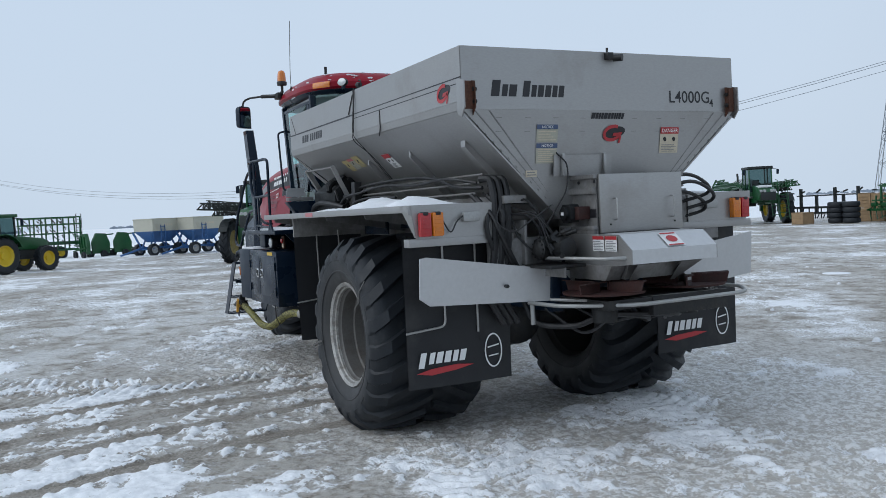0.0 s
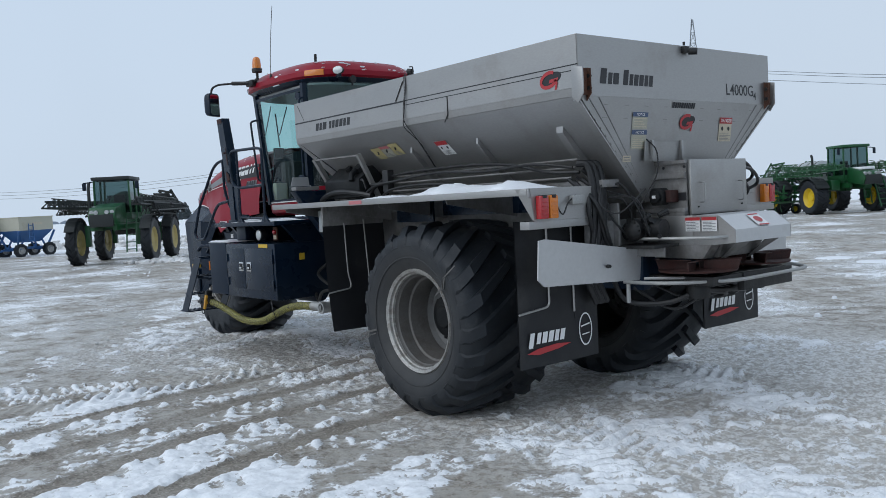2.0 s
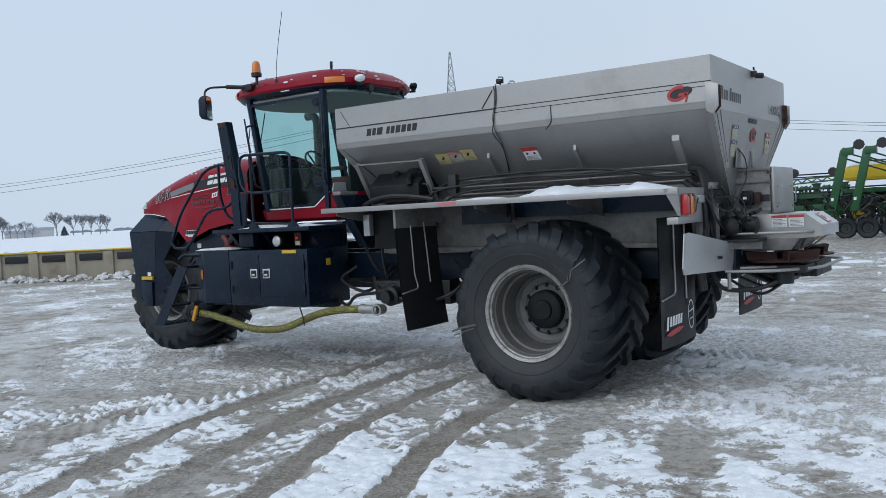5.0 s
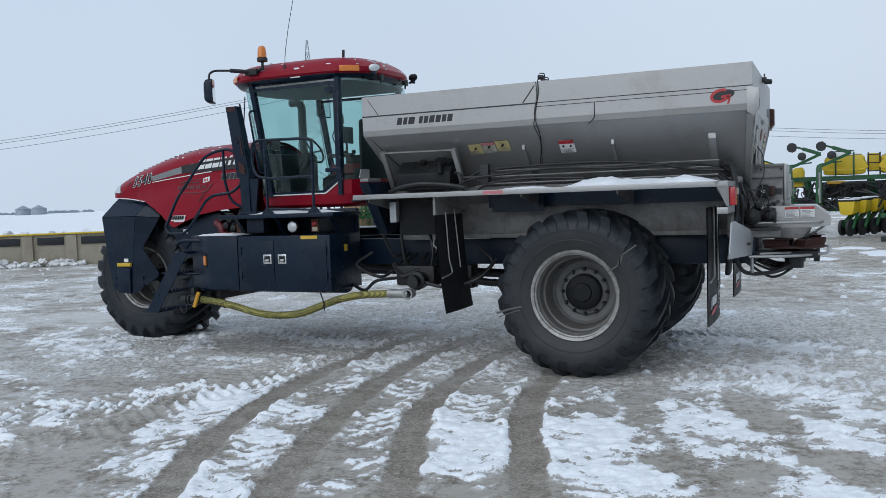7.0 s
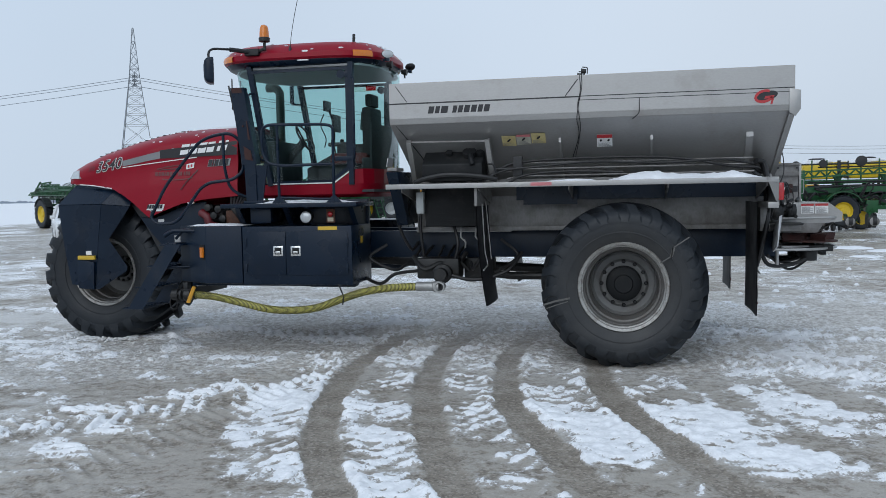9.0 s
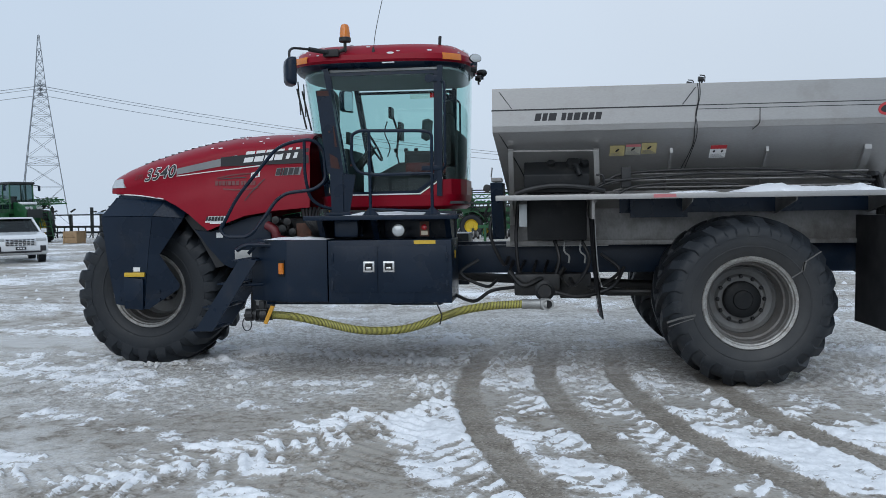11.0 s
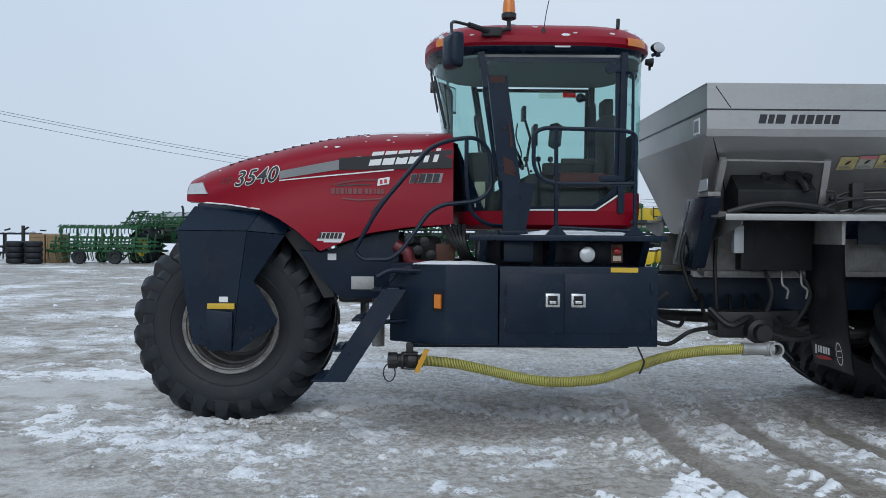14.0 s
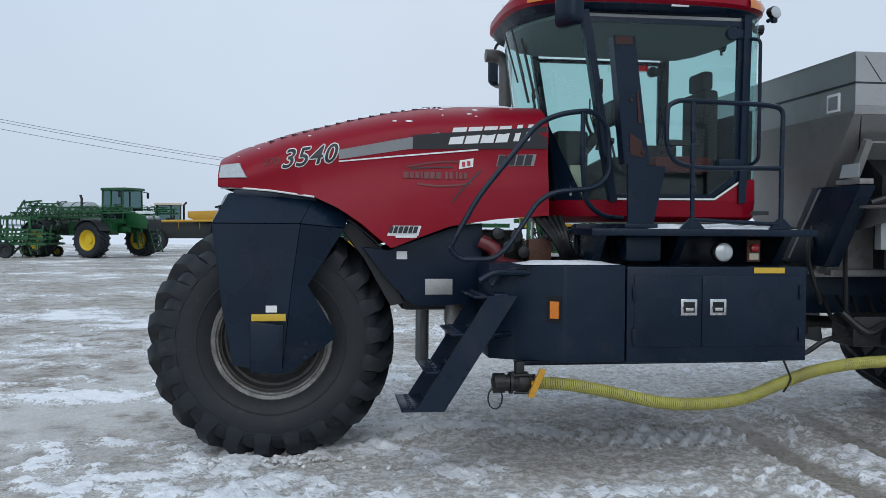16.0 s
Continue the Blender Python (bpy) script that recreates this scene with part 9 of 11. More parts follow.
def folded_cultivator(at):
    m = empty("field_cultivator", "dark green folded field cultivator with upright wings", "cultivator", at)
    bm = B()
    for z in (0.6, 1.0):
        beam(bm, (-1.6, -0.9, z), (1.6, -0.9, z), 0.12)
        beam(bm, (-1.6, 0.9, z), (1.6, 0.9, z), 0.12)
    beam(bm, (1.6, 0, 0.7), (3.4, 0, 0.5), 0.14)
    for x in (-1.6, -0.5, 0.5, 1.6):
        beam(bm, (x, -1.0, 0.8), (x, 1.0, 0.8), 0.10)
    part("main_frame", bm, GREEN, m)
    r_ = random.Random(2)
    for s in (1, -1):
        w_ = part("wing_frame", B(), GREEN, m)
        bm = B()
        for x in (-1.7, -1.0, -0.3, 0.4, 1.1, 1.8):
            beam(bm, (x, s * 1.0, 0.7), (x, s * 1.35, 2.75), 0.09)
        for z in (1.1, 1.7, 2.3, 2.75):
            beam(bm, (-1.8, s * (1.0 + 0.17 * (z - 0.7)), z), (1.9, s * (1.0 + 0.17 * (z - 0.7)), z), 0.09)
        fill(w_, bm)
        bm = B()
        for k in range(26):
            x, z = r_.uniform(-1.8, 1.8), r_.uniform(0.9, 2.6)
            tube(bm, smooth_path([(x, s * (1.0 + 0.17 * (z - 0.7)), z), (x + 0.1, s * (1.35 + 0.17 * (z - 0.7)), z + 0.12), (x - 0.05, s * (1.6 + 0.15 * z), z - 0.1)], 3), 0.025, 5)
        part("spring_tine", bm, DARK_STEEL, w_)
        far_wheel(m, 0.9, s * 1.5, 0.36, 0.22, YELLOW, 8)
    for s in (1, -1):
        for x in (-0.5, 0.1):
            far_wheel(m, x, s * 0.75, 0.42, 0.26, YELLOW, 8)
    bm = B()
    for s in (-0.16, 0.16):
        for q in (-0.16, 0.16):
            beam(bm, (-2.0 + s, -1.3 + q, 0.6), (-2.0 + s, -1.3 + q, 3.0), 0.03)
    for k in range(12):
        beam(bm, (-2.16, -1.3, 0.7 + 0.19 * k), (-1.84, -1.3, 0.7 + 0.19 * k), 0.02)
    part("harrow_basket", bm, DARK_STEEL, m)
    return m


folded_cultivator(pose(55.6, 2.3, 0, 0, 0, 95))


def mower_deck(at, label):
    m = empty("rotary_mower", label, "mower", at, "folded mowers")
    part("deck", prism(B(), [(-0.55, 0.25), (0.55, 0.25), (0.60, 0.9), (0.35, 1.55), (-0.3, 1.6), (-0.6, 1.0)], "y", -0.12, 0.12, 0.04), GREEN, m)
    bm = B()
    for x in (-0.3, 0.1, 0.4):
        beam(bm, (x, 0.13, 0.35), (x + 0.05, 0.16, 1.4), 0.07)
    beam(bm, (-0.5, 0.15, 0.7), (1.1, 0.3, 0.45), 0.09)
    beam(bm, (0.2, 0.15, 1.45), (0.95, 0.2, 1.5), 0.08)
    part("deck_arm", bm, GREEN, m)
    for x, y in ((-0.55, 0.35), (0.65, 0.35), (0.1, -0.3)):
        far_wheel(m, x, y, 0.24, 0.16, DARK_STEEL, 6)
    return m


mower_deck(pose(53.2, -0.6, 0, 0, 0, -75), "dark green folded rotary mower on small wheels")
mower_deck(pose(53.6, -2.0, 0, 0, 0, -82), "dark green folded rotary mower on small wheels")
mower_deck(pose(52.6, 0.4, 0, 0, 0, 20), "dark green folded rotary mower on small wheels")


def tillage_tool(at, L=6.2):
    m = empty("tillage_tool", "long green tillage implement with folded tine frames", "implement", at)
    h = L / 2
    bm = B()
    for y in (-1.2, 0, 1.2):
        beam(bm, (-h, y, 0.75), (h, y, 0.75), 0.13)
    for k in range(7):
        x = -h + L * k / 6
        beam(bm, (x, -1.4, 0.75), (x, 1.4, 0.75), 0.10)
    part("main_frame", bm, GREEN, m)
    bm = B()
    for y in (-1.0, 1.0):
        beam(bm, (-h * 0.8, y, 2.15), (h * 0.72, y, 2.15), 0.12)
        beam(bm, (-h * 0.72, y, 1.55), (h * 0.95, y, 1.5), 0.12)
        for x in (-h * 0.78, -0.3, 0.1, h * 0.7):
            beam(bm, (x, y, 0.8), (x, y, 2.18), 0.11)
        for k in range(9):
            x = -h * 0.7 + 1.4 * h * k / 8
            box(bm, x - 0.1, x + 0.1, y - 0.06, y + 0.06, 2.2, 2.28)
    for y in (-1.15, 0.0, 1.15):
        for z in (1.05, 1.30):
            beam(bm, (-h * 0.95, y, z), (h, y, z), 0.10)
        for k in range(8):
            x = -h * 0.9 + 1.8 * h * k / 7
            beam(bm, (x, y, 0.7), (x + 0.15, y, 1.6 + 0.2 * (k % 2)), 0.08)
            box(bm, x - 0.18, x + 0.18, y - 0.10, y + 0.10, 0.95, 1.18, 0.01)
    part("folded_wing", bm, GREEN, m)
    r_ = random.Random(6)
    for row in range(3):
        bm = B()
        for k in range(14):
            x = -h + L * (k + 0.5) / 14 + r_.uniform(-0.1, 0.1)
            y = -1.2 + 1.2 * row
            tube(bm, smooth_path([(x, y, 0.75), (x - 0.15, y + 0.1, 0.95), (x - 0.32, y + 0.08, 0.6), (x - 0.18, y, 0.18)], 4), 0.03, 5)
        part("tine_row", bm, GREEN, m)
    for x, y, R in ((-h * 0.35, 1.5, 0.42), (h * 0.35, 1.5, 0.42), (-h * 0.35, -1.5, 0.42), (h * 0.35, -1.5, 0.42), (-h * 0.8, 1.6, 0.30), (h * 0.85, 1.6, 0.32)):
        far_wheel(m, x, y, R, 0.28, YELLOW if y > 0 and x > 0 else DARK_STEEL, 10)
    bm = B()
    for k in range(18):
        x, z = r_.uniform(-h, h), r_.uniform(0.9, 1.7)
        beam(bm, (x, 1.25, z), (x + r_.uniform(-0.7, 0.7), 1.25, z + r_.uniform(-0.4, 0.3)), 0.05)
    part("linkage", bm, GREEN, m)
    bm = B()
    for k in range(70):
        x, y, z = r_.uniform(-h, h), r_.uniform(-1.3, 1.4), r_.uniform(0.35, 1.35)
        beam(bm, (x, y, z), (x + r_.uniform(-0.5, 0.5), y + r_.uniform(-0.2, 0.2), z + r_.uniform(-0.5, 0.45)), r_.uniform(0.035, 0.08))
    for k in range(24):
        x = -h * 0.85 + 1.65 * h * k / 23
        tube(bm, smooth_path([(x, 1.0, 1.5), (x + 0.12, 1.25, 1.62), (x - 0.05, 1.35, 1.3), (x, 1.2, 1.05)], 3), 0.03, 5)
        tube(bm, smooth_path([(x, -1.0, 2.15), (x + 0.12, -0.8, 2.3), (x - 0.05, -0.7, 2.0), (x, -0.8, 1.8)], 3), 0.03, 5)
    part("folded_tine", bm, GREEN, m)
    return m


tillage_tool(pose(24.3, -43.0, 0, 0, 0, 176))
tillage_tool(pose(7.0, -43.5, 0, 0, 0, 160), 7.5)


def toolbar(at):
    m = empty("toolbar_frame", "dark steel toolbar frame with upright posts", "implement", at)
    bm = B()
    for z, y in ((0.55, 0.5), (0.95, 0.0), (0.95, -0.6)):
        beam(bm, (-4.2, y, z), (4.2, y, z), 0.13)
    beam(bm, (-3.0, 0.1, 1.75), (3.2, 0.1, 1.75), 0.09)
    for k, x in enumerate((-3.6, -2.6, -1.2, 0.4, 1.1, 2.3, 3.4)):
        beam(bm, (x, 0.05, 0.5), (x, 0.05, 1.8 + 0.45 * (k % 2)), 0.16)
        beam(bm, (x, 0.05, 1.95), (x + 0.35, 0.05, 1.95 + 0.1 * (k % 3)), 0.09)
    fr = part("frame", bm, DARK_STEEL, m)
    bm = B()
    for k in range(16):
        x = -4 + 8 * k / 15
        tube(bm, smooth_path([(x, 0.5, 0.6), (x + 0.1, 0.8, 0.5), (x, 0.7, 0.15)], 3), 0.035, 5)
        beam(bm, (x, -0.5, 0.9), (x, -0.5, 0.2), 0.06)
    part("row_shank", bm, DARK_STEEL, m)
    for x in (-3, 3):
        far_wheel(m, x, -0.4, 0.35, 0.25, DARK_STEEL, 8)
    return m


toolbar(pose(32.4, -44.6, 0, 0, 0, 175))


def crate(at, w, d, h, label, slats=4):
    m = empty("wooden_crate", label, "crate", at, "wooden crates")
    part("crate_core", box(B(), -w / 2 + 0.03, w / 2 - 0.03, -d / 2 + 0.03, d / 2 - 0.03, 0.02, h - 0.02), WOOD, m)
    for s in (1, -1):
        for k in range(slats):
            z0 = h * k / slats
            part("slat", box(B(), -w / 2, w / 2, s * d / 2 - 0.015, s * d / 2 + 0.015, z0 + 0.012, z0 + h / slats - 0.012, 0.003), WOOD, m)
        for x in (-w / 2 + 0.06, w / 2 - 0.06):
            part("batten", box(B(), x - 0.05, x + 0.05, s * (d / 2 + 0.025) - 0.012, s * (d / 2 + 0.025) + 0.012, 0, h, 0.003), WOOD, m)
    part("lid", box(B(), -w / 2 - 0.02, w / 2 + 0.02, -d / 2 - 0.02, d / 2 + 0.02, h, h + 0.03, 0.004), WOOD, m)
    return m


crate(pose(30.6, -39.9, 0, 0, 0, 172), 1.0, 0.8, 0.72, "light wooden crate standing on snow", 2)
crate(pose(28.55, -43.5, 0, 0, 0, 172), 1.0, 0.9, 0.85, "light wooden crate at the foot of a stack")
crate(pose(27.45, -43.3, 0, 0, 0, 172), 1.0, 0.9, 0.85, "light wooden crate at the foot of a stack")
crate(pose(28.55, -43.5, 0.88, 0, 0, 172), 1.0, 0.9, 0.85, "light wooden crate stacked on another crate")
crate(pose(27.45, -43.3, 0.88, 0, 0, 172), 1.0, 0.9, 0.85, "light wooden crate stacked on another crate")
for tx in (28.75, 27.7):
    for k in range(4):
        t_ = mesh_object("spare_tyre", lathe(B(), [(0.02, 0.30), (0.0, 0.40), (0.03, 0.47), (0.10, 0.50), (0.22, 0.50), (0.29, 0.47), (0.32, 0.40), (0.30, 0.30), (0.02, 0.30)], (0, 0, 0), 28, "z", False), RUBBER)
        t_.matrix_world = pose(tx, -40.7 + 0.02 * (k % 2), 0.325 * k + 0.03)
        tagged(t_, "black spare tyre lying in a stack of four", "tyre", "stacked tyres")


def fertilizer_truck(at):
    m = empty("spreader_truck", "ochre yellow flotation spreader truck with tan cab roof", "truck", at)
    for x, y in ((2.6, 0.9), (2.6, -0.9), (-1.8, 1.25), (-1.8, -1.25)):
        far_wheel(m, x, y, 0.85, 0.85, TANK_GREY)
    part("frame", box(B(), -3.5, 4.0, -0.45, 0.45, 1.0, 1.4, 0.03), DARK_STEEL, m)
    part("side_tank", box(B(), -1.2, 2.4, -1.0, 1.0, 0.95, 2.1, 0.08), DARK_STEEL, m)
    part("product_frame", prism(B(), [(-0.9, 1.4), (-3.4, 1.4), (-3.2, 2.12), (-0.6, 2.12)], "y", -0.8, 0.8, 0.04), DARK_STEEL, m)
    part("engine_hood", box(B(), 2.6, 4.3, -0.65, 0.65, 1.3, 2.2, 0.08), DARK_STEEL, m)
    glass_cab(m, 0.9, 2.5, 0.82, 1.9, 3.25, DECAL_TAN, DARK_STEEL)
    bm = B()
    prism(bm, [(0.4, 2.82), (-4.6, 3.05), (-4.6, 2.55), (-3.6, 2.15), (-0.3, 2.15), (0.4, 2.4)], "y", -1.25, 1.25, 0.04)
    part("hopper", bm, TERRA, m, "ochre yellow hopper")
    bm = B()
    for s in (1, -1):
        tube(bm, [(3.5, s * 1.4, 2.1), (-4.8, s * 1.5, 2.25)], 0.09, 8)
        for k in range(5):
            beam(bm, (-3.2 + 1.4 * k, s * 0.9, 1.5), (-3.2 + 1.4 * k, s * 1.5, 2.2), 0.05)
    part("boom_tube", bm, TERRA, m)
    part("exhaust_pipe", tube(B(), rounded([(0.7, -0.9, 1.8), (0.7, -0.9, 3.3), (0.5, -0.9, 3.5)], 0.08), 0.08, 10), DARK_STEEL, m)
    return m


fertilizer_truck(pose(15.6, -55.2, 0, 0, 0, 8))


def star_disc(parent, x, y, z, r, name="marker_disc"):
    """A notched steel disc on a marker arm, its axis along y."""
    bm = B()
    prism(bm, [(x + r * (1.0 if k % 2 else 0.84) * math.cos(2 * math.pi * (k + 0.25) / 18), z + r * (1.0 if k % 2 else 0.84) * math.sin(2 * math.pi * (k + 0.25) / 18)) for k in range(18)], "y", y - 0.035, y + 0.035, 0.012)
    return part(name, bm, HOSE_BLACK, parent)


def bulk_tank(parent, x0, x1, y0, y1, zb, zt):
    """A moulded yellow seed tank with sloping ends, a snowy crown, straps and a black lid."""
    w, h = x1 - x0, zt - zb
    bm = prism(B(), [(x0, zt - 0.30 * h), (x0 + 0.16 * w, zt - 0.03 * h), (x1 - 0.16 * w, zt - 0.03 * h), (x1, zt - 0.24 * h), (x1, zb + 0.30 * h), (x1 + 0.04 * w, zb + 0.10 * h), (x1 - 0.06 * w, zb), (x0 + 0.06 * w, zb), (x0 - 0.04 * w, zb + 0.10 * h), (x0, zb + 0.30 * h)], "y", y0, y1, 0.10)
    t_ = part("bulk_tank", bm, YELLOW, parent, "yellow bulk seed tank with snow on top")
    bm = prism(B(), [(x0 + 0.02 * w, zt - 0.26 * h), (x0 + 0.10 * w, zt - 0.10 * h), (x0 + 0.18 * w, zt), (x1 - 0.18 * w, zt), (x1 - 0.08 * w, zt - 0.12 * h), (x1 - 0.16 * w, zt - 0.16 * h), (x0 + 0.16 * w, zt - 0.18 * h)], "y", y0 + 0.02, y1 + 0.012, 0.03)
    part("snow_cap", bm, SNOW, t_, "thin snow on the tank's crown")
    part("tank_lid", lathe(B(), [(zt - 0.02, 0.34), (zt + 0.05, 0.34), (zt + 0.08, 0.24), (zt + 0.08, 0.01)], ((x0 + x1) / 2, (y0 + y1) / 2 + 0.2, 0), 20, "z"), HOSE_BLACK, t_)
    for x in (x0 + 0.28 * w, x1 - 0.28 * w):
        part("tank_strap", box(B(), x - 0.03, x + 0.03, y1 - 0.02, y1 + 0.03, zb - 0.08, zt - 0.02, 0.008), GREEN, t_)
    part("moulded_rib", box(B(), x1 + 0.03, x0 - 0.03, y1 - 0.03, y1 + 0.02, zb + 0.16 * h, zb + 0.23 * h, 0.015), YELLOW, t_)
    return t_


def seed_row(m, n, x, y, dx, dy, z, dz, face):
    """A row of seed units running off behind one another, each with hopper, lid and gauge wheels."""
    for k in range(n):
        px, py, pz = x + dx * k, y + dy * k, z + dz * k
        u = part("row_unit", B(), GREEN, m)
        bm = B()
        beam(bm, (px, py - 0.5, pz - 0.35), (px + 0.1, py + 0.35, pz - 0.85), 0.12)
        beam(bm, (px - 0.2, py - 0.2, pz - 0.40), (px - 0.25, py + 0.3, pz - 0.95), 0.08)
        fill(u, bm)
        u.matrix_local = Matrix.Translation((px, py, 0)) @ Matrix.Rotation(face, 4, "Z") @ Matrix.Translation((-px, -py, 0))
        part("seed_hopper", prism(B(), [(px - 0.29, pz), (px + 0.29, pz), (px + 0.22, pz - 0.42), (px + 0.10, pz - 0.48), (px - 0.10, pz - 0.48), (px - 0.22, pz - 0.42)], "y", py - 0.24, py + 0.24, 0.03), YELLOW, u, "yellow seed hopper")
        part("hopper_lid", box(B(), px - 0.31, px + 0.31, py - 0.26, py + 0.26, pz, pz + 0.05, 0.015), HOSE_BLACK, u)
        part("snow_cap", box(B(), px - 0.29, px + 0.29, py - 0.24, py + 0.24, pz + 0.05, pz + 0.085, 0.03), SNOW, u)
        for sx, q in ((-0.12, 0.30), (0.14, 0.28)):
            part("gauge_wheel", lathe(B(), [(px + sx - 0.05, 0.03), (px + sx - 0.06, q * 0.75), (px + sx - 0.045, q), (px + sx + 0.045, q), (px + sx + 0.06, q * 0.75), (px + sx + 0.05, 0.03)], (0, py + 0.22, 0.34), 18, "x"), HOSE_BLACK, u)


def hose_tangle(m, seed, n, xs, ys, zs, r=(0.02, 0.03, 0.04)):
    r_ = random.Random(seed)
    bm = B()
    for _ in range(n):
        x, y = r_.uniform(*xs), r_.uniform(*ys)
        tube(bm, smooth_path([(x, y, r_.uniform(*zs)), (x + r_.uniform(-0.5, 0.5), y + r_.uniform(-0.2, 0.3), r_.uniform(*zs)), (x + r_.uniform(-0.9, 0.9), y + r_.uniform(-0.2, 0.4), r_.uniform(*zs))], 5), r_.choice(r), 5)
    part("hose_loom", bm, HOSE_BLACK, m)


def bulk_planter(at, label, arms=True):
    """A seeder with two bulk tanks over its frame, a receding row of hoppers and two lift posts with folded marker arms."""
    m = empty("row_planter", label, "planter", at, "parked planters")
    bm = B()
    for y, z in ((0.15, 2.08), (-1.0, 2.08), (-0.3, 1.15), (0.5, 0.95)):
        beam(bm, (1.3, y, z), (-4.4, y, z), 0.17)
    for x in (0.6, -1.55, -3.9):
        beam(bm, (x, 0.15, 2.05), (x - 0.25, -0.1, 1.0), 0.18)
        beam(bm, (x, -1.0, 2.05), (x, -0.9, 0.9), 0.16)
    part("main_frame", bm, GREEN, m)
    part("meter_housing", box(B(), -3.6, 0.2, -0.8, -0.1, 1.35, 1.95, 0.08), HOSE_BLACK, m, "black seed meters and fan ducts")
    for x in (-0.2, -2.6):
        part("fan_duct", tube(B(), smooth_path([(x, 0.0, 1.95), (x + 0.4, 0.2, 1.5), (x + 1.0, 0.3, 1.25)], 6), 0.11, 10), HOSE_BLACK, m)
    part("fertilizer_pan", box(B(), -0.7, -0.1, -0.1, 0.25, 1.86, 1.98, 0.02), TERRA, m)
    bulk_tank(m, 0.0, -1.38, -1.15, 0.25, 2.2, 3.04)
    bulk_tank(m, -1.9, -3.55, -1.15, 0.25, 2.22, 3.06)
    part("saddle_tank", prism(B(), [(0.72, 1.8), (1.12, 1.8), (1.16, 2.35), (1.05, 2.52), (0.75, 2.55), (0.68, 2.4)], "y", -0.9, 0.1, 0.06), YELLOW, m, "small yellow saddle tank")
    cat = part("catwalk", B(), YELLOW, m)
    bm = B()
    box(bm, -1.85, -1.47, -0.9, 0.0, 2.3, 2.95, 0.02)
    fill(cat, bm)
    for z in (2.3, 2.6, 2.9):
        part("ladder_rung", rod(B(), (-1.48, 0.2, z), (-1.86, 0.2, z), 0.02, 8), DARK_STEEL, cat)
    for x in (-1.48, -1.86):
        part("ladder_rail", rod(B(), (x, 0.2, 2.1), (x, 0.2, 2.98), 0.025, 8), DARK_STEEL, cat)
    for x in (1.16, 0.17):
        p = part("lift_post", prism(B(), [(x - 0.10, 0.85), (x + 0.13, 0.85), (x + 0.10, 2.45), (x + 0.06, 2.58), (x - 0.10, 2.58)], "y", 1.05, 1.27, 0.015), GREEN, m, "green lift post")
        part("ram", rod(B(), (x - 0.02, 1.31, 1.2), (x - 0.02, 1.31, 2.3), 0.035, 8), GALV, p)
        part("stripe", box(B(), x - 0.05, x + 0.03, 1.272, 1.28, 1.5, 1.72), WHITE, p)
        if not arms:
            continue
        arm = part("marker_arm", B(), GREEN, m)
        bm = B()
        beam(bm, (x, 1.15, 2.50), (x - 1.05, 0.9, 2.98), 0.10)
        beam(bm, (x, 1.15, 2.60), (x - 0.75, 0.95, 2.68), 0.05)
        beam(bm, (x - 1.05, 0.9, 2.98), (x - 0.45, 0.85, 3.20), 0.13)
        beam(bm, (x - 0.45, 0.85, 3.20), (x - 0.1, 0.85, 3.32), 0.07)
        fill(arm, bm)
        star_disc(arm, x - 0.08, 0.95, 3.26, 0.19)
        part("depth_wheel", lathe(B(), [(0.90, 0.03), (0.92, 0.15), (1.02, 0.15), (1.04, 0.03)], (x - 0.42, 0, 2.92), 18, "y"), HOSE_BLACK, arm)
    seed_row(m, 6, -0.80, 2.2, -0.40, -0.62, 1.25, 0.03, radians(-25))
    hose_tangle(m, 5, 60, (-4.2, 0.9), (-0.1, 0.8), (1.0, 1.95))
    hose_tangle(m, 6, 24, (-0.4, 1.4), (0.6, 1.1), (0.9, 1.4))
    far_wheel(m, -2.42, 0.1, 0.52, 0.40, YELLOW, 12)
    far_wheel(m, 0.9, -0.5, 0.52, 0.40, YELLOW, 12)
    return m


bulk_planter(pose(-2.5, -25.2, 0), "green planter with snowy yellow bulk tanks and seed hoppers")
bulk_planter(pose(-7.6, -29.6, 0), "green planter with yellow bulk tanks behind a folded planter", False)


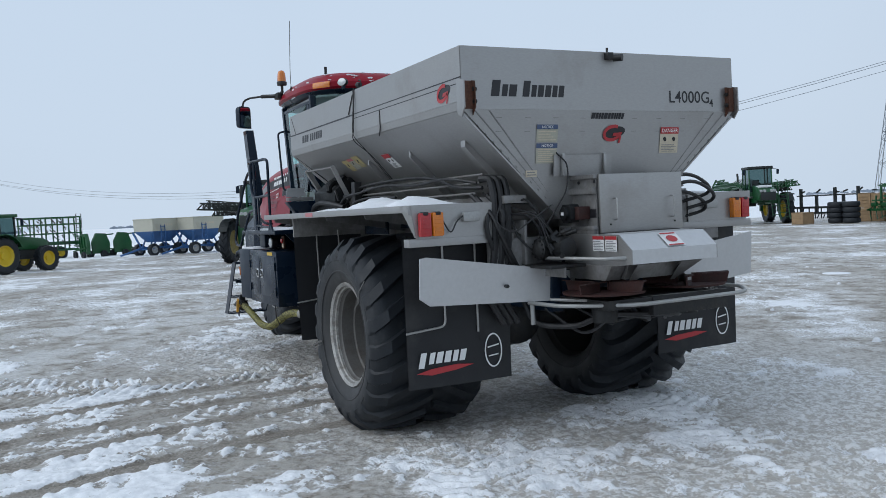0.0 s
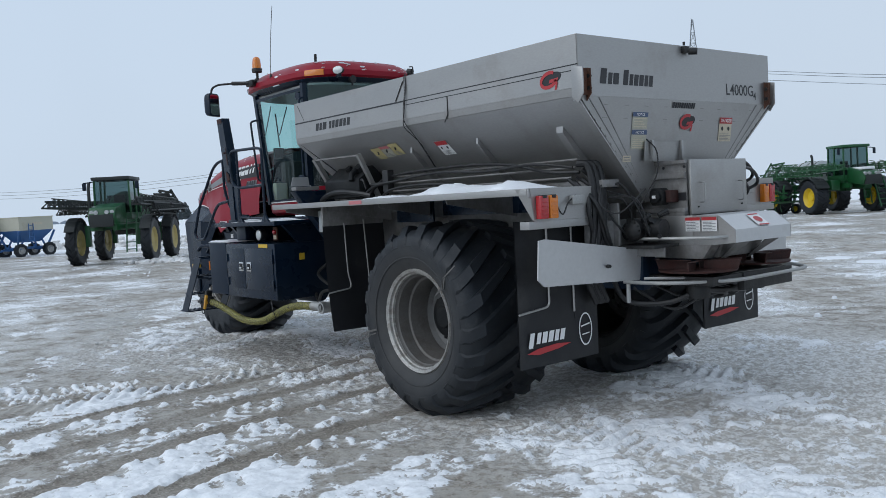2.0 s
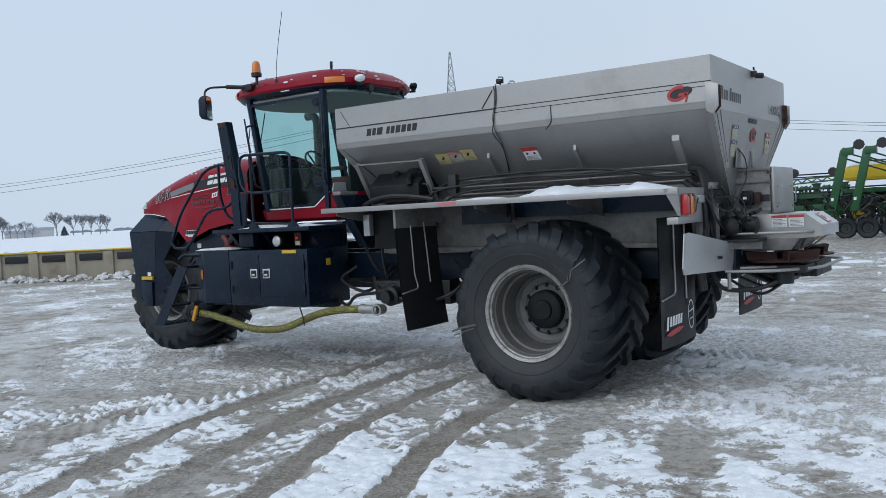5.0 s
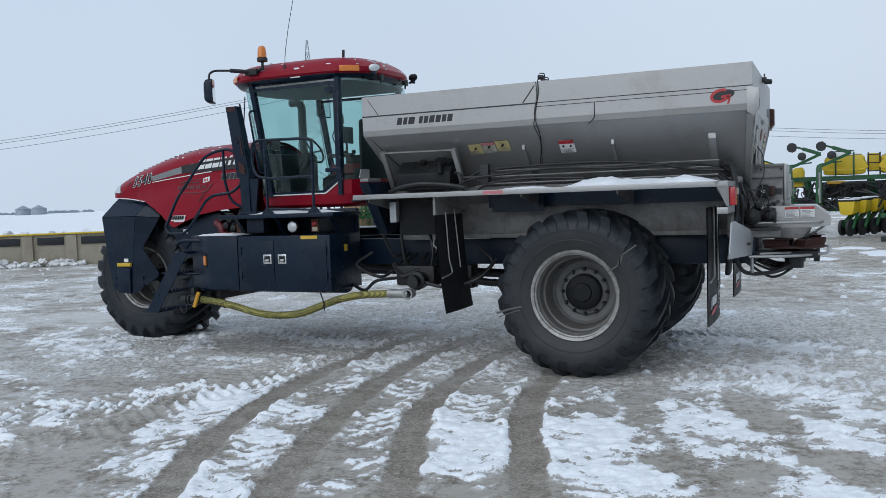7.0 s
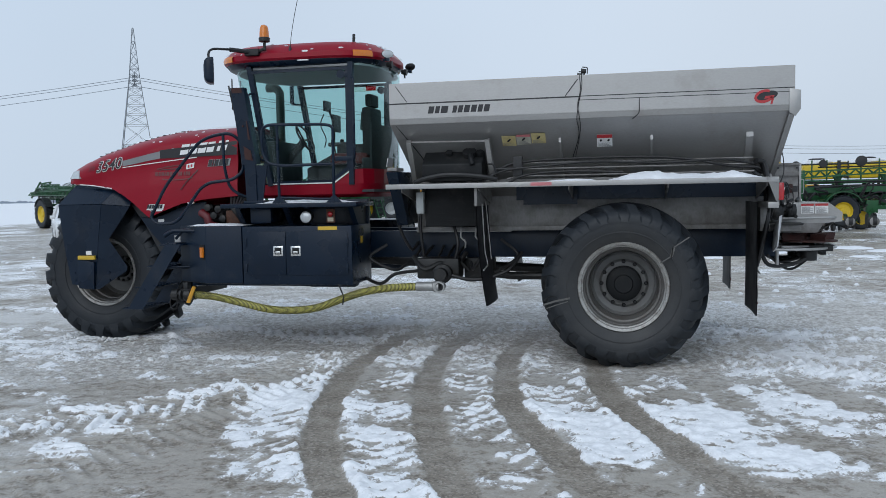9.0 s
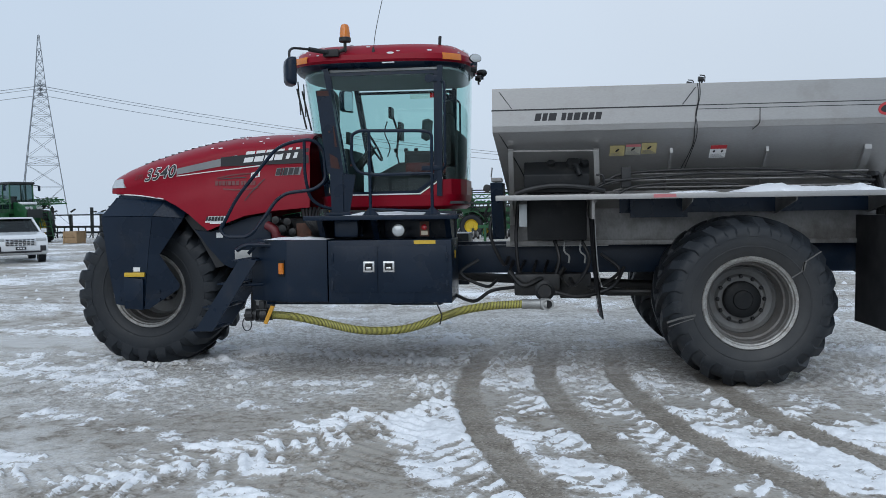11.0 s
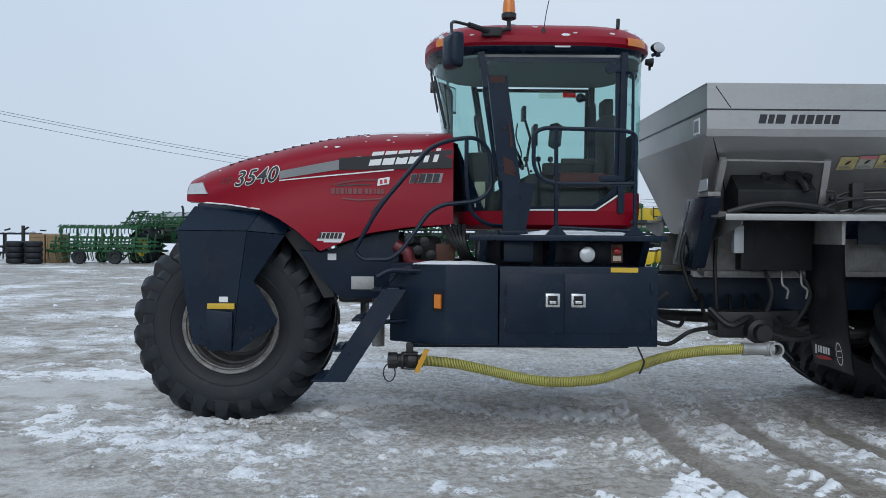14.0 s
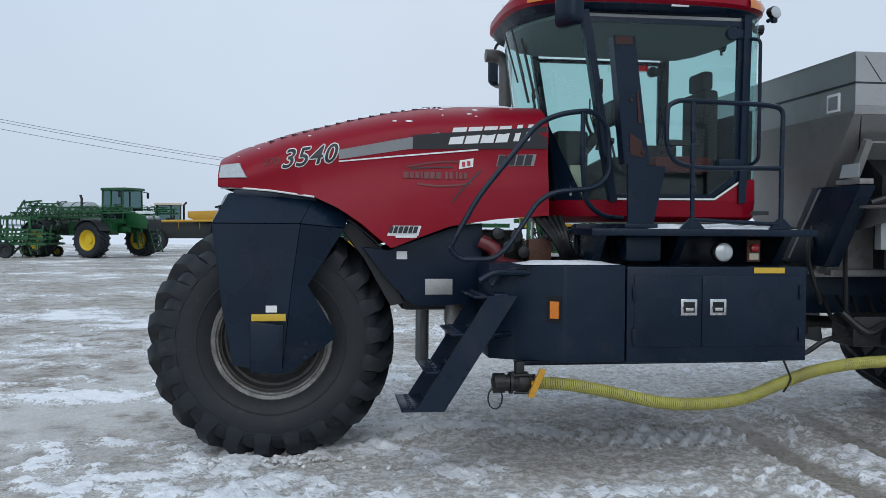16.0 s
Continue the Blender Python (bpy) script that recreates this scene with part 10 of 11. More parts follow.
def propped_planter(at):
    """A seeder propped on timber: two tall leaning posts with marker arms before one yellow tank."""
    m = empty("row_planter", "green planter with tall leaning posts propped on timber blocks", "planter", at, "parked planters")
    bm = B()
    for y, z in ((0.2, 1.25), (-0.9, 1.2), (-0.9, 1.9)):
        beam(bm, (0.9, y, z), (-3.6, y, z), 0.18)
    for k in range(4):
        beam(bm, (0.6 - 1.2 * k, 0.2, 1.25), (0.6 - 1.2 * k, -1.0, 1.95), 0.12)
    part("main_frame", bm, GREEN, m)
    bulk_tank(m, 0.45, -2.05, -1.9, -0.6, 2.3, 3.05)
    for x in (0.68, -0.15):
        p = part("lift_post", prism(B(), [(x - 0.16, 1.1), (x + 0.16, 1.1), (x - 0.38, 3.5), (x - 0.50, 3.62), (x - 0.68, 3.58), (x - 0.66, 3.4)], "y", 0.9, 1.15, 0.02), GREEN, m, "tall leaning green lift post")
        part("post_head", box(B(), x - 0.86, x - 0.45, 0.86, 1.19, 3.30, 3.60, 0.03), GREEN, p)
        part("stripe", box(B(), x - 0.10, x + 0.0, 1.152, 1.16, 1.52, 1.64), WHITE, p)
        arm = part("marker_arm", B(), GREEN, m)
        bm = B()
        for dz in (0.0, -0.25):
            tube(bm, [(x - 0.6, 0.95, 3.4 + dz), (x - 2.2, 0.5, 2.75 + dz)], 0.035, 6)
        beam(bm, (x - 0.6, 0.95, 3.5), (x - 1.0, 0.95, 3.66), 0.08)
        fill(arm, bm)
        star_disc(arm, x - 1.05, 1.0, 3.70, 0.22)
    hose_tangle(m, 11, 60, (-3.2, 0.9), (0.1, 1.2), (0.75, 1.75))
    for x in (0.2, -0.6, -1.5):
        far_wheel(m, x, 0.9, 0.42, 0.3, DARK_STEEL, 12)
    stand = part("hitch_frame", B(), GREEN, m)
    bm = B()
    beam(bm, (0.6, 0.9, 1.1), (1.5, 1.3, 0.98), 0.20)
    beam(bm, (2.9, 0.75, 0.98), (0.9, 1.3, 0.98), 0.14)
    for x, y in ((2.58, 0.85), (1.33, 1.25)):
        beam(bm, (x, y, 0.98), (x, y, 0.2), 0.12)
    fill(stand, bm)
    return m


propped_planter(pose(1.7, -29.5, 0))


def folded_planter(at):
    """A long planter folded for the road: row units hung high, two tall posts, a lattice wing and long marker rods."""
    m = empty("folded_planter", "dense green folded planter with tall posts and marker rods", "planter", at, "parked planters")
    r_ = random.Random(23)
    bm = B()
    for y, z in ((0.0, 1.25), (-0.8, 1.45), (0.5, 1.75)):
        beam(bm, (0.2, y, z), (-8.0, y, z), 0.20)
    for k in range(9):
        beam(bm, (-0.95 * k, 0.5, 1.75), (-0.95 * k, -0.9, 1.40), 0.12)
    part("main_frame", bm, GREEN, m)
    for x in (-0.45, -1.5):
        p = part("tall_post", prism(B(), [(x - 0.18, 0.95), (x + 0.16, 0.95), (x + 0.11, 1.5), (x + 0.14, 2.34), (x - 0.16, 2.38), (x - 0.18, 1.5)], "y", 0.55, 0.82, 0.02), GREEN, m, "green upright post")
        part("ram", rod(B(), (x + 0.20, 0.75, 1.2), (x + 0.22, 0.75, 2.25), 0.035, 8), GALV, p)
        part("stripe", box(B(), x - 0.06, x + 0.06, 0.822, 0.83, 1.30, 1.44), WHITE, p)
    bm = B()
    truss(bm, (-1.6, 0.7, 2.20), (-8.0, 0.6, 2.52), 0.22, 0.22, 16, 0.055)
    part("wing_boom", bm, GREEN, m)
    bm = B()
    tube(bm, [(-1.35, 0.4, 2.69), (-8.4, 0.2, 2.71)], 0.035, 6)
    tube(bm, [(-2.2, 0.3, 2.58), (-8.4, 0.1, 2.60)], 0.028, 6)
    beam(bm, (-2.9, 0.4, 2.3), (-2.9, 0.4, 2.82), 0.10)
    beam(bm, (-6.2, 0.4, 2.4), (-6.2, 0.4, 2.86), 0.10)
    part_each("marker_rod", bm, DARK_STEEL, m)
    for x, z, q in ((-1.42, 2.69, 0.14), (-2.35, 2.71, 0.15), (-5.2, 2.76, 0.20)):
        star_disc(m, x, 0.42, z, q)
    part("depth_wheel", lathe(B(), [(0.34, 0.03), (0.36, 0.19), (0.48, 0.19), (0.50, 0.03)], (-3.65, 0, 2.78), 20, "y"), HOSE_BLACK, m)
    for x in (-2.9, -4.5, -5.6):
        part("closing_bracket", prism(B(), [(x - 0.10, 1.9), (x + 0.10, 1.9), (x + 0.07, 2.12), (x + 0.22, 2.3), (x - 0.22, 2.3), (x - 0.07, 2.12)], "y", 0.1, 0.3, 0.02), GREEN, m)
    for k in range(10):
        x = 0.1 - 0.80 * k
        u = part("row_unit", B(), GREEN, m)
        bm = B()
        beam(bm, (x, 0.1, 1.25), (x, 1.0, 0.95), 0.12)
        beam(bm, (x - 0.15, 0.4, 1.3), (x + 0.15, 1.15, 0.75), 0.08)
        prism(bm, [(0.5, 1.0), (0.95, 0.9), (1.0, 1.35), (0.55, 1.4)], "x", x - 0.2, x + 0.2, 0.02)
        fill(u, bm)
        bm = B()
        for y, q, dx in ((0.75, 0.27, -0.1), (0.95, 0.27, 0.12), (1.25, 0.17, 0.0)):
            lathe(bm, [(x + dx - 0.05, 0.02), (x + dx - 0.06, q), (x + dx + 0.06, q), (x + dx + 0.05, 0.02)], (0, y, 0.62), 14, "x")
        part("closing_wheel", bm, HOSE_BLACK, u)
        part("wheel_cap", lathe(B(), [(1.30, 0.17), (1.32, 0.12), (1.33, 0.02)], (x, 0, 0.60), 12, "y"), STEEL_DIRTY, u)
    bm = B()
    for _ in range(46):
        x = r_.uniform(-8.0, 0.3)
        tube(bm, smooth_path([(x, 0.8, r_.uniform(0.9, 1.7)), (x + r_.uniform(-0.6, 0.6), 1.05, r_.uniform(1.1, 2.1)), (x + r_.uniform(-1.0, 1.0), 0.7, r_.uniform(0.9, 1.9))], 4), r_.choice((0.025, 0.035, 0.05)), 5)
    for _ in range(22):
        x = r_.uniform(-8.0, -1.8)
        beam(bm, (x, 0.3, 1.5), (x + r_.uniform(-0.25, 0.25), 0.3, r_.uniform(1.8, 2.1)), 0.08)
        box(bm, x - 0.15, x + 0.15, 0.1, 0.45, 1.55, r_.uniform(1.7, 1.9))
    part("hose_loom", bm, HOSE_BLACK, m)
    bm = B()
    tube(bm, [(-1.8, 0.5, 1.85), (-8.2, 0.5, 1.92)], 0.06, 6)
    tube(bm, [(-1.8, 0.6, 2.02), (-8.2, 0.6, 2.06)], 0.035, 6)
    part("air_line", bm, HOSE_BLACK, m)
    for x in (-2.9, -6.3):
        far_wheel(m, x, 1.0, 0.58, 0.42, YELLOW, 14).matrix_local = Matrix.Translation((x, 1.0, 0.98))
        beam_ = part("wheel_arm", beam(B(), (x, 0.6, 0.98), (x + 0.3, 0.3, 1.6), 0.14), GREEN, m)
    for x in (-1.0, -7.2):
        far_wheel(m, x, -0.6, 0.55, 0.42, DARK_STEEL, 12)
    bm = B()
    for x in (-2.9, -6.3):
        pts = [(x + 0.68 * math.cos(a), 1.0, 0.98 + 0.68 * math.sin(a)) for a in [math.pi * (0.1 + 0.75 * k / 8) for k in range(9)]]
        for p, q in zip(pts, pts[1:]):
            slab(bm, [(p[0], p[1] - 0.24, p[2]), (p[0], p[1] + 0.24, p[2]), (q[0], q[1] + 0.24, q[2]), (q[0], q[1] - 0.24, q[2])], 0.03)
    part("mudguard", bm, GREEN, m)
    hf = part("hitch_frame", B(), GREEN, m)
    bm = B()
    beam(bm, (-0.5, 0.7, 1.15), (-0.15, 2.0, 1.0), 0.22)
    beam(bm, (-0.15, 2.0, 1.0), (-0.05, 3.15, 0.86), 0.18)
    beam(bm, (0.7, 3.15, 0.82), (-0.85, 3.25, 0.84), 0.14)
    for x in (0.5, -0.60):
        beam(bm, (x, 3.2, 0.84), (x, 3.2, 0.14), 0.10)
        part("foot_pad", box(B(), x - 0.20, x + 0.20, 3.02, 3.38, 0.0, 0.15, 0.01), DARK_STEEL, hf)
    fill(hf, bm)
    bm = B()
    for k in range(7):
        tube(bm, smooth_path([(-0.5, 0.9, 1.15 + 0.06 * k), (-0.45 - 0.05 * k, 1.5, 0.70 + 0.05 * k), (-0.2, 2.0, 1.08)], 5), 0.03, 6)
    box(bm, -0.62, -0.08, 1.4, 1.8, 1.12, 1.36, 0.05)
    part("hitch_hose", bm, HOSE_BLACK, hf)
    return m


folded_planter(pose(7.97, -31.3, 0, 0, 0, 2))
folded_planter(pose(-4.85, -23.6, 0, 0, 0, 0))
for bx, by in ((4.28, -28.65), (3.03, -28.25)):
    tagged(mesh_object("timber_block", box(B(), bx - 0.3, bx + 0.3, by - 0.15, by + 0.15, 0.0, 0.20, 0.01), WOOD), "squared timber block under a planter stand", "timber block", "timber blocks")

# ---- concrete bunker wall with yellow top rail ----
A0, A1 = Vector((28.5, -8.5, 0)), Vector((20.5, -12.7, 0))
dirw = (A1 - A0).normalized()
LW = (A1 - A0).length
wall = empty("bunker_wall", "low stained concrete bunker wall with yellow top edge", "wall", Matrix.Translation(A0) @ Matrix.Rotation(math.atan2(dirw.y, dirw.x), 4, "Z"))
PANELS = 6
for k in range(PANELS):
    x0, x1 = LW * k / PANELS, LW * (k + 1) / PANELS
    part("concrete_panel", box(B(), x0 + 0.01, x1 - 0.01, -0.12, 0.12, 0, 1.10, 0.02), CONCRETE, wall)
    part("pilaster", box(B(), x0 - 0.02, x0 + 0.35, -0.20, -0.10, 0, 1.08, 0.02), CONCRETE, wall)
    # dark strip high on each panel, beside the pilaster
    part("dark_strip", box(B(), x0 + 0.50, x1 - 0.10, -0.17, -0.115, 0.74, 1.0, 0.02), RUBBER, wall, "dark strip along the upper part of the wall panel")
part("top_rail", box(B(), -0.05, LW + 0.05, -0.22, 0.14, 1.10, 1.15, 0.01), YELLOW, wall, "yellow painted top rail")
part("end_panel", box(B(), -0.12, 0.12, -0.05, 2.6, 0, 1.12, 0.02), CONCRETE, wall)
part("end_panel", box(B(), LW - 0.12, LW + 0.12, 0.13, 2.6, 0, 1.10, 0.02), CONCRETE, wall)


def snow_heap(bm, x, y, r, h, seed, n=18):
    """A lumpy heap of ploughed snow."""
    c = bm.verts.new((x, y, h * (0.9 + 0.2 * noise.noise(Vector((x, y, seed))))))
    prev = None
    rings = []
    for j in range(1, 6):
        ring = []
        for k in range(n):
            a = 2 * math.pi * k / n
            q = j / 5
            rr = r * q * (1 + 0.25 * noise.noise(Vector((math.cos(a) * 2, math.sin(a) * 2, seed))))
            lump = noise.noise(Vector((x + rr * math.cos(a) * 3, y + rr * math.sin(a) * 3, seed))) * 0.35 + noise.noise(Vector((x + rr * math.cos(a) * 9, y + rr * math.sin(a) * 9, seed))) * 0.25
            z = h * (1 - q ** 1.5) * (1 + lump) - (0.03 if j == 5 else 0)
            ring.append(bm.verts.new((x + rr * math.cos(a), y + rr * math.sin(a), z)))
        rings.append(ring)
    for k in range(n):
        bm.faces.new((c, rings[0][k], rings[0][(k + 1) % n]))
    for p, q in zip(rings, rings[1:]):
        for k in range(n):
            bm.faces.new((p[k], q[k], q[(k + 1) % n], p[(k + 1) % n]))


def snow_chunk(bm, at, r, rg):
    """A broken, uneven lump of frozen snow."""
    sx, sy, sz = rg.uniform(0.7, 1.4), rg.uniform(0.7, 1.4), rg.uniform(0.5, 1.0)
    turn = Matrix.Rotation(rg.uniform(0, 6.28), 3, "Z") @ Matrix.Rotation(rg.uniform(-0.6, 0.6), 3, "X")
    rings = []
    for lat, n in ((-0.9, 4), (-0.3, 6), (0.35, 6), (0.9, 4)):
        rings.append([bm.verts.new(Vector(at) + turn @ Vector((sx * math.cos(lat) * math.cos(k * 6.283 / n + lat), sy * math.cos(lat) * math.sin(k * 6.283 / n + lat), sz * math.sin(lat))) * (r * rg.uniform(0.75, 1.25))) for k in range(n)])
    bm.faces.new(rings[0][::-1])
    bm.faces.new(rings[3])
    for k in range(6):
        bm.faces.new((rings[1][k], rings[1][(k + 1) % 6], rings[2][(k + 1) % 6], rings[2][k]))
    for lo, hi in ((rings[0], rings[1]), (rings[3], rings[2])):
        for k in range(4):
            i, j = (k * 6) // 4, ((k + 1) * 6) // 4
            loop = [lo[k]] + [hi[q % 6] for q in range(i, j + 1)] + [lo[(k + 1) % 4]]
            bm.faces.new(loop if lo is rings[3] else loop[::-1])


SNOW_DIRTY = material("dirty_ploughed_snow", (0.74, 0.735, 0.725), 0.8, 0, 0.2, 3, 30, 0.01, (0.24, 0.205, 0.17), 0.45, 2.2, spec=0.3)
rng = random.Random(12)
bm = B()
out = Vector((dirw.y, -dirw.x, 0))
for k in range(150):
    p = A0 + dirw * (LW * rng.uniform(-0.02, 0.9)) + out * (0.22 + rng.random() ** 2 * 0.5)
    r = rng.uniform(0.05, 0.17)
    snow_chunk(bm, (p.x, p.y, 0.25 * r + 0.02 + (0.12 if rng.random() < 0.25 else 0)), r, rng)
for k in range(120):
    q = rng.random()
    p = A0 + out * rng.uniform(0.1, 1.6) + dirw * (-rng.random() ** 1.5 * 3.2 + 0.8 * q)
    r = rng.uniform(0.04, 0.2)
    snow_chunk(bm, (p.x, p.y, 0.3 * r), r, rng)
bm2 = B()
for k in range(90):
    a_ = rng.uniform(-1, 1)
    r = 0.008 + 0.026 * rng.random() ** 2
    snow_chunk(bm2, (FRONT_X + 0.55 * a_, 0.60 + abs(rng.gauss(0, 0.10)), 0.3 * r + 0.008), r, rng)
for k in range(60):
    r = 0.008 + 0.03 * rng.random() ** 3
    snow_chunk(bm2, (FRONT_X + rng.uniform(-1.6, 0.9), rng.uniform(0.8, 2.4), 0.3 * r + 0.006), r, rng)
tagged(mesh_object("slush_lump", bm2, SNOW_DIRTY, 40), "lumps of frozen slush pushed up beside the front wheel", "slush", kind="stuff")
tagged(mesh_object("snow_heap", bm, SNOW_DIRTY, 30), "broken lumps of ploughed snow along the concrete wall", "snow", kind="stuff")
bm = B()
RIDGE = smooth_path([(58, -9.5, 0), (50.5, -15.8, 0), (48, -19.5, 0), (42, -24, 0), (36, -28, 0)], 10)
for k in range(40):
    p = RIDGE[k * (len(RIDGE) - 1) // 39]
    snow_heap(bm, p.x + rng.uniform(-0.4, 0.4), p.y + rng.uniform(-0.4, 0.4), rng.uniform(1.0, 1.6), rng.uniform(0.3, 0.6), k + 100)
for k in range(1000):
    p = RIDGE[rng.randrange(len(RIDGE))] + Vector((rng.uniform(-1.4, 1.4) - 0.4, rng.uniform(-1.2, 1.2), 0))
    e = rng.random()
    r = 0.06 + 0.24 * e * e
    off = min(abs(p.x - q.x) + abs(p.y - q.y) for q in RIDGE)
    snow_chunk(bm, (p.x, p.y, max(0.3 * r, 0.75 - 0.42 * off) * rng.uniform(0.3, 1.05)), r, rng)
tagged(mesh_object("snow_heap", bm, SNOW_DIRTY, 40), "ploughed ridge of broken dirty snow at the field's edge", "snow", kind="stuff")
bm = B()
for k in range(26):
    snow_heap(bm, rng.uniform(-12, 4), rng.uniform(-17.5, -15.5), rng.uniform(0.3, 0.9), rng.uniform(0.03, 0.08), k + 200)
for k in range(30):
    snow_heap(bm, 6 - k * 1.1 + rng.uniform(-0.4, 0.4), -13.5 + rng.uniform(-0.8, 0.8) - 0.06 * k, rng.uniform(0.25, 0.6), rng.uniform(0.02, 0.055), k + 300)
tagged(mesh_object("snow_heap", bm, SNOW, 60), "ploughed ridge of lumpy snow at the yard's edge", "snow", kind="stuff")


# ---- white car ----
def suv(at):
    m = empty("parked_car", "white sport utility car with dark grille parked in the yard", "car", at)
    body = part("body", B(), CAR_WHITE, m)
    bm = B()
    prof = [(2.42, 0.42), (2.46, 0.72), (2.38, 0.98), (2.20, 1.06), (1.10, 1.16), (0.95, 1.16), (-2.30, 1.14), (-2.40, 0.9), (-2.38, 0.45), (-1.9, 0.32), (2.1, 0.30)]
    prism(bm, prof, "y", -0.94, 0.94, 0.07)
    fill(body, bm)
    bm = B()
    lo = [(1.05, 0.86), (-2.28, 0.84)]
    hi = [(0.15, 0.66), (-2.0, 0.66)]
    a = [bm.verts.new(p) for p in ((1.05, 0.86, 1.14), (-2.28, 0.84, 1.12), (-2.28, -0.84, 1.12), (1.05, -0.86, 1.14))]
    b = [bm.verts.new(p) for p in ((0.20, 0.66, 1.66), (-2.0, 0.66, 1.68), (-2.0, -0.66, 1.68), (0.20, -0.66, 1.66))]
    for k in range(4):
        bm.faces.new((a[k], a[(k + 1) % 4], b[(k + 1) % 4], b[k]))
    part("greenhouse", bm, GLASS_DARK, m, "dark car windows")
    bm = B()
    box(bm, -2.05, 0.30, -0.70, 0.70, 1.65, 1.72, 0.03)
    for s in (1, -1):
        beam(bm, (1.05, s * 0.86, 1.14), (0.22, s * 0.67, 1.67), 0.07)
        beam(bm, (-0.7, s * 0.87, 1.13), (-0.7, s * 0.68, 1.67), 0.08)
        beam(bm, (-2.28, s * 0.85, 1.12), (-2.0, s * 0.67, 1.67), 0.12)
    part("roof", bm, CAR_WHITE, m)
    part("interior", box(B(), -1.9, 0.3, -0.6, 0.6, 0.9, 1.3, 0.05), SEAT, m)
    gr = part("grille", box(B(), 2.425, 2.475, -0.52, 0.52, 0.66, 0.93, 0.015), CHROME, m, "chrome-barred car grille")
    bm = B()
    for j in range(4):
        for k in range(7):
            box(bm, 2.47, 2.479, -0.49 + 0.14 * k, -0.38 + 0.14 * k, 0.675 + 0.062 * j, 0.715 + 0.062 * j)
    part("grille_gap", bm, INK, gr)
    for s in (1, -1):
        part("head_lamp", box(B(), 2.34, 2.45, s * 0.71 - 0.17, s * 0.71 + 0.17, 0.84, 0.95, 0.02), CLEAR_LENS, m)
        part("lower_vent", box(B(), 2.42, 2.465, s * 0.76 - 0.10, s * 0.76 + 0.10, 0.46, 0.66, 0.01), INK, m)
        part("door_mirror", box(B(), 0.80, 0.95, s * 1.0 - 0.10, s * 1.0 + 0.10, 1.12, 1.27, 0.03), CAR_WHITE, m)
    part("bumper_slot", box(B(), 2.43, 2.47, -0.7, 0.7, 0.40, 0.47, 0.01), INK, m)
    pl = part("number_plate", box(B(), 2.47, 2.482, -0.18, 0.18, 0.52, 0.63, 0.004), INK, m)
    bm = B()
    for k in range(3):
        box(bm, 2.482, 2.485, -0.12 + 0.09 * k, -0.06 + 0.09 * k, 0.55, 0.60)
    part("plate_bar", bm, WHITE, pl)
    for x in (1.45, -1.45):
        for s in (1, -1):
            far_wheel(m, x, s * 0.82, 0.37, 0.25, CHROME, 14)
    return m


suv(pose(22.5, -21.3, 0, 0, 0, 129))


# ---- transmission tower and wires ----
def tower(at, H=32.4, base=3.9):
    m = empty("transmission_tower", "grey steel lattice transmission tower", "pylon", at)

    def half(z):
        return base + (0.85 - base) * z / 24.0 if z < 24.0 else 0.85 + (0.12 - 0.85) * (z - 24.0) / (H - 24.0)

    bm = B()
    lv = [H * q for q in (0.0, 0.20, 0.32, 0.36, 0.47, 0.53, 0.58, 0.63, 0.67, 0.705, 0.74, 0.78, 0.82, 0.87, 0.93, 1.0)]
    cs = ((1, 1), (1, -1), (-1, -1), (-1, 1))
    for z0, z1 in zip(lv, lv[1:]):
        a, b = half(z0), half(z1)
        for i in range(4):
            p, q = cs[i], cs[(i + 1) % 4]
            P0, P1 = Vector((p[0] * a, p[1] * a, z0)), Vector((p[0] * b, p[1] * b, z1))
            Q0, Q1 = Vector((q[0] * a, q[1] * a, z0)), Vector((q[0] * b, q[1] * b, z1))
            beam(bm, P0, P1, 0.12)
            beam(bm, P0, Q1, 0.052)
            beam(bm, Q0, P1, 0.052)
            beam(bm, P1, Q1, 0.052)
    part("lattice", bm, TOWER, m)
    for z, L in ((22.4, 1.5), (23.2, 1.7), (24.0, 1.5)):
        bm = B()
        for s in (1, -1):
            beam(bm, (0, 0, z + 0.8), (s * L, 0, z), 0.12)
            beam(bm, (0, 0.4, z), (s * L, 0, z), 0.12)
            beam(bm, (0, -0.4, z), (s * L, 0, z), 0.12)
        part("cross_arm", bm, TOWER, m)
    bm = B()
    for z in (29.6, 32.2):
        beam(bm, (-2.4, 0, z), (2.4, 0, z), 0.04)
    part("top_spar", bm, TOWER, m)
    return m


T1, T2, T3 = Vector((86.7, -128.5, 0)), Vector((341, 22, 0)), Vector((-184, -264, 0))
ang = math.degrees(math.atan2(T2.y - T1.y, T2.x - T1.x))
tower(pose(T1.x, T1.y, 0, 0, 0, ang + 90))
tower(pose(T2.x, T2.y, 0, 0, 0, ang + 90))
perp = Vector((-math.sin(radians(ang)), math.cos(radians(ang)), 0))
for off, z in ((-1.3, 22.4), (1.3, 23.2), (-1.3, 24.0)):
    for a, b, sag in ((T1, T2, 14.0), (T1, T3, 13.0)):
        pts = []
        for k in range(25):
            u = k / 24
            pts.append(a.lerp(b, u) + perp * off + Vector((0, 0, z - sag * 4 * u * (1 - u))))
        tagged(mesh_object("power_line", tube(B(), pts, 0.045, 5), TOWER, 60), "thin grey overhead power line", "power line", "power lines")


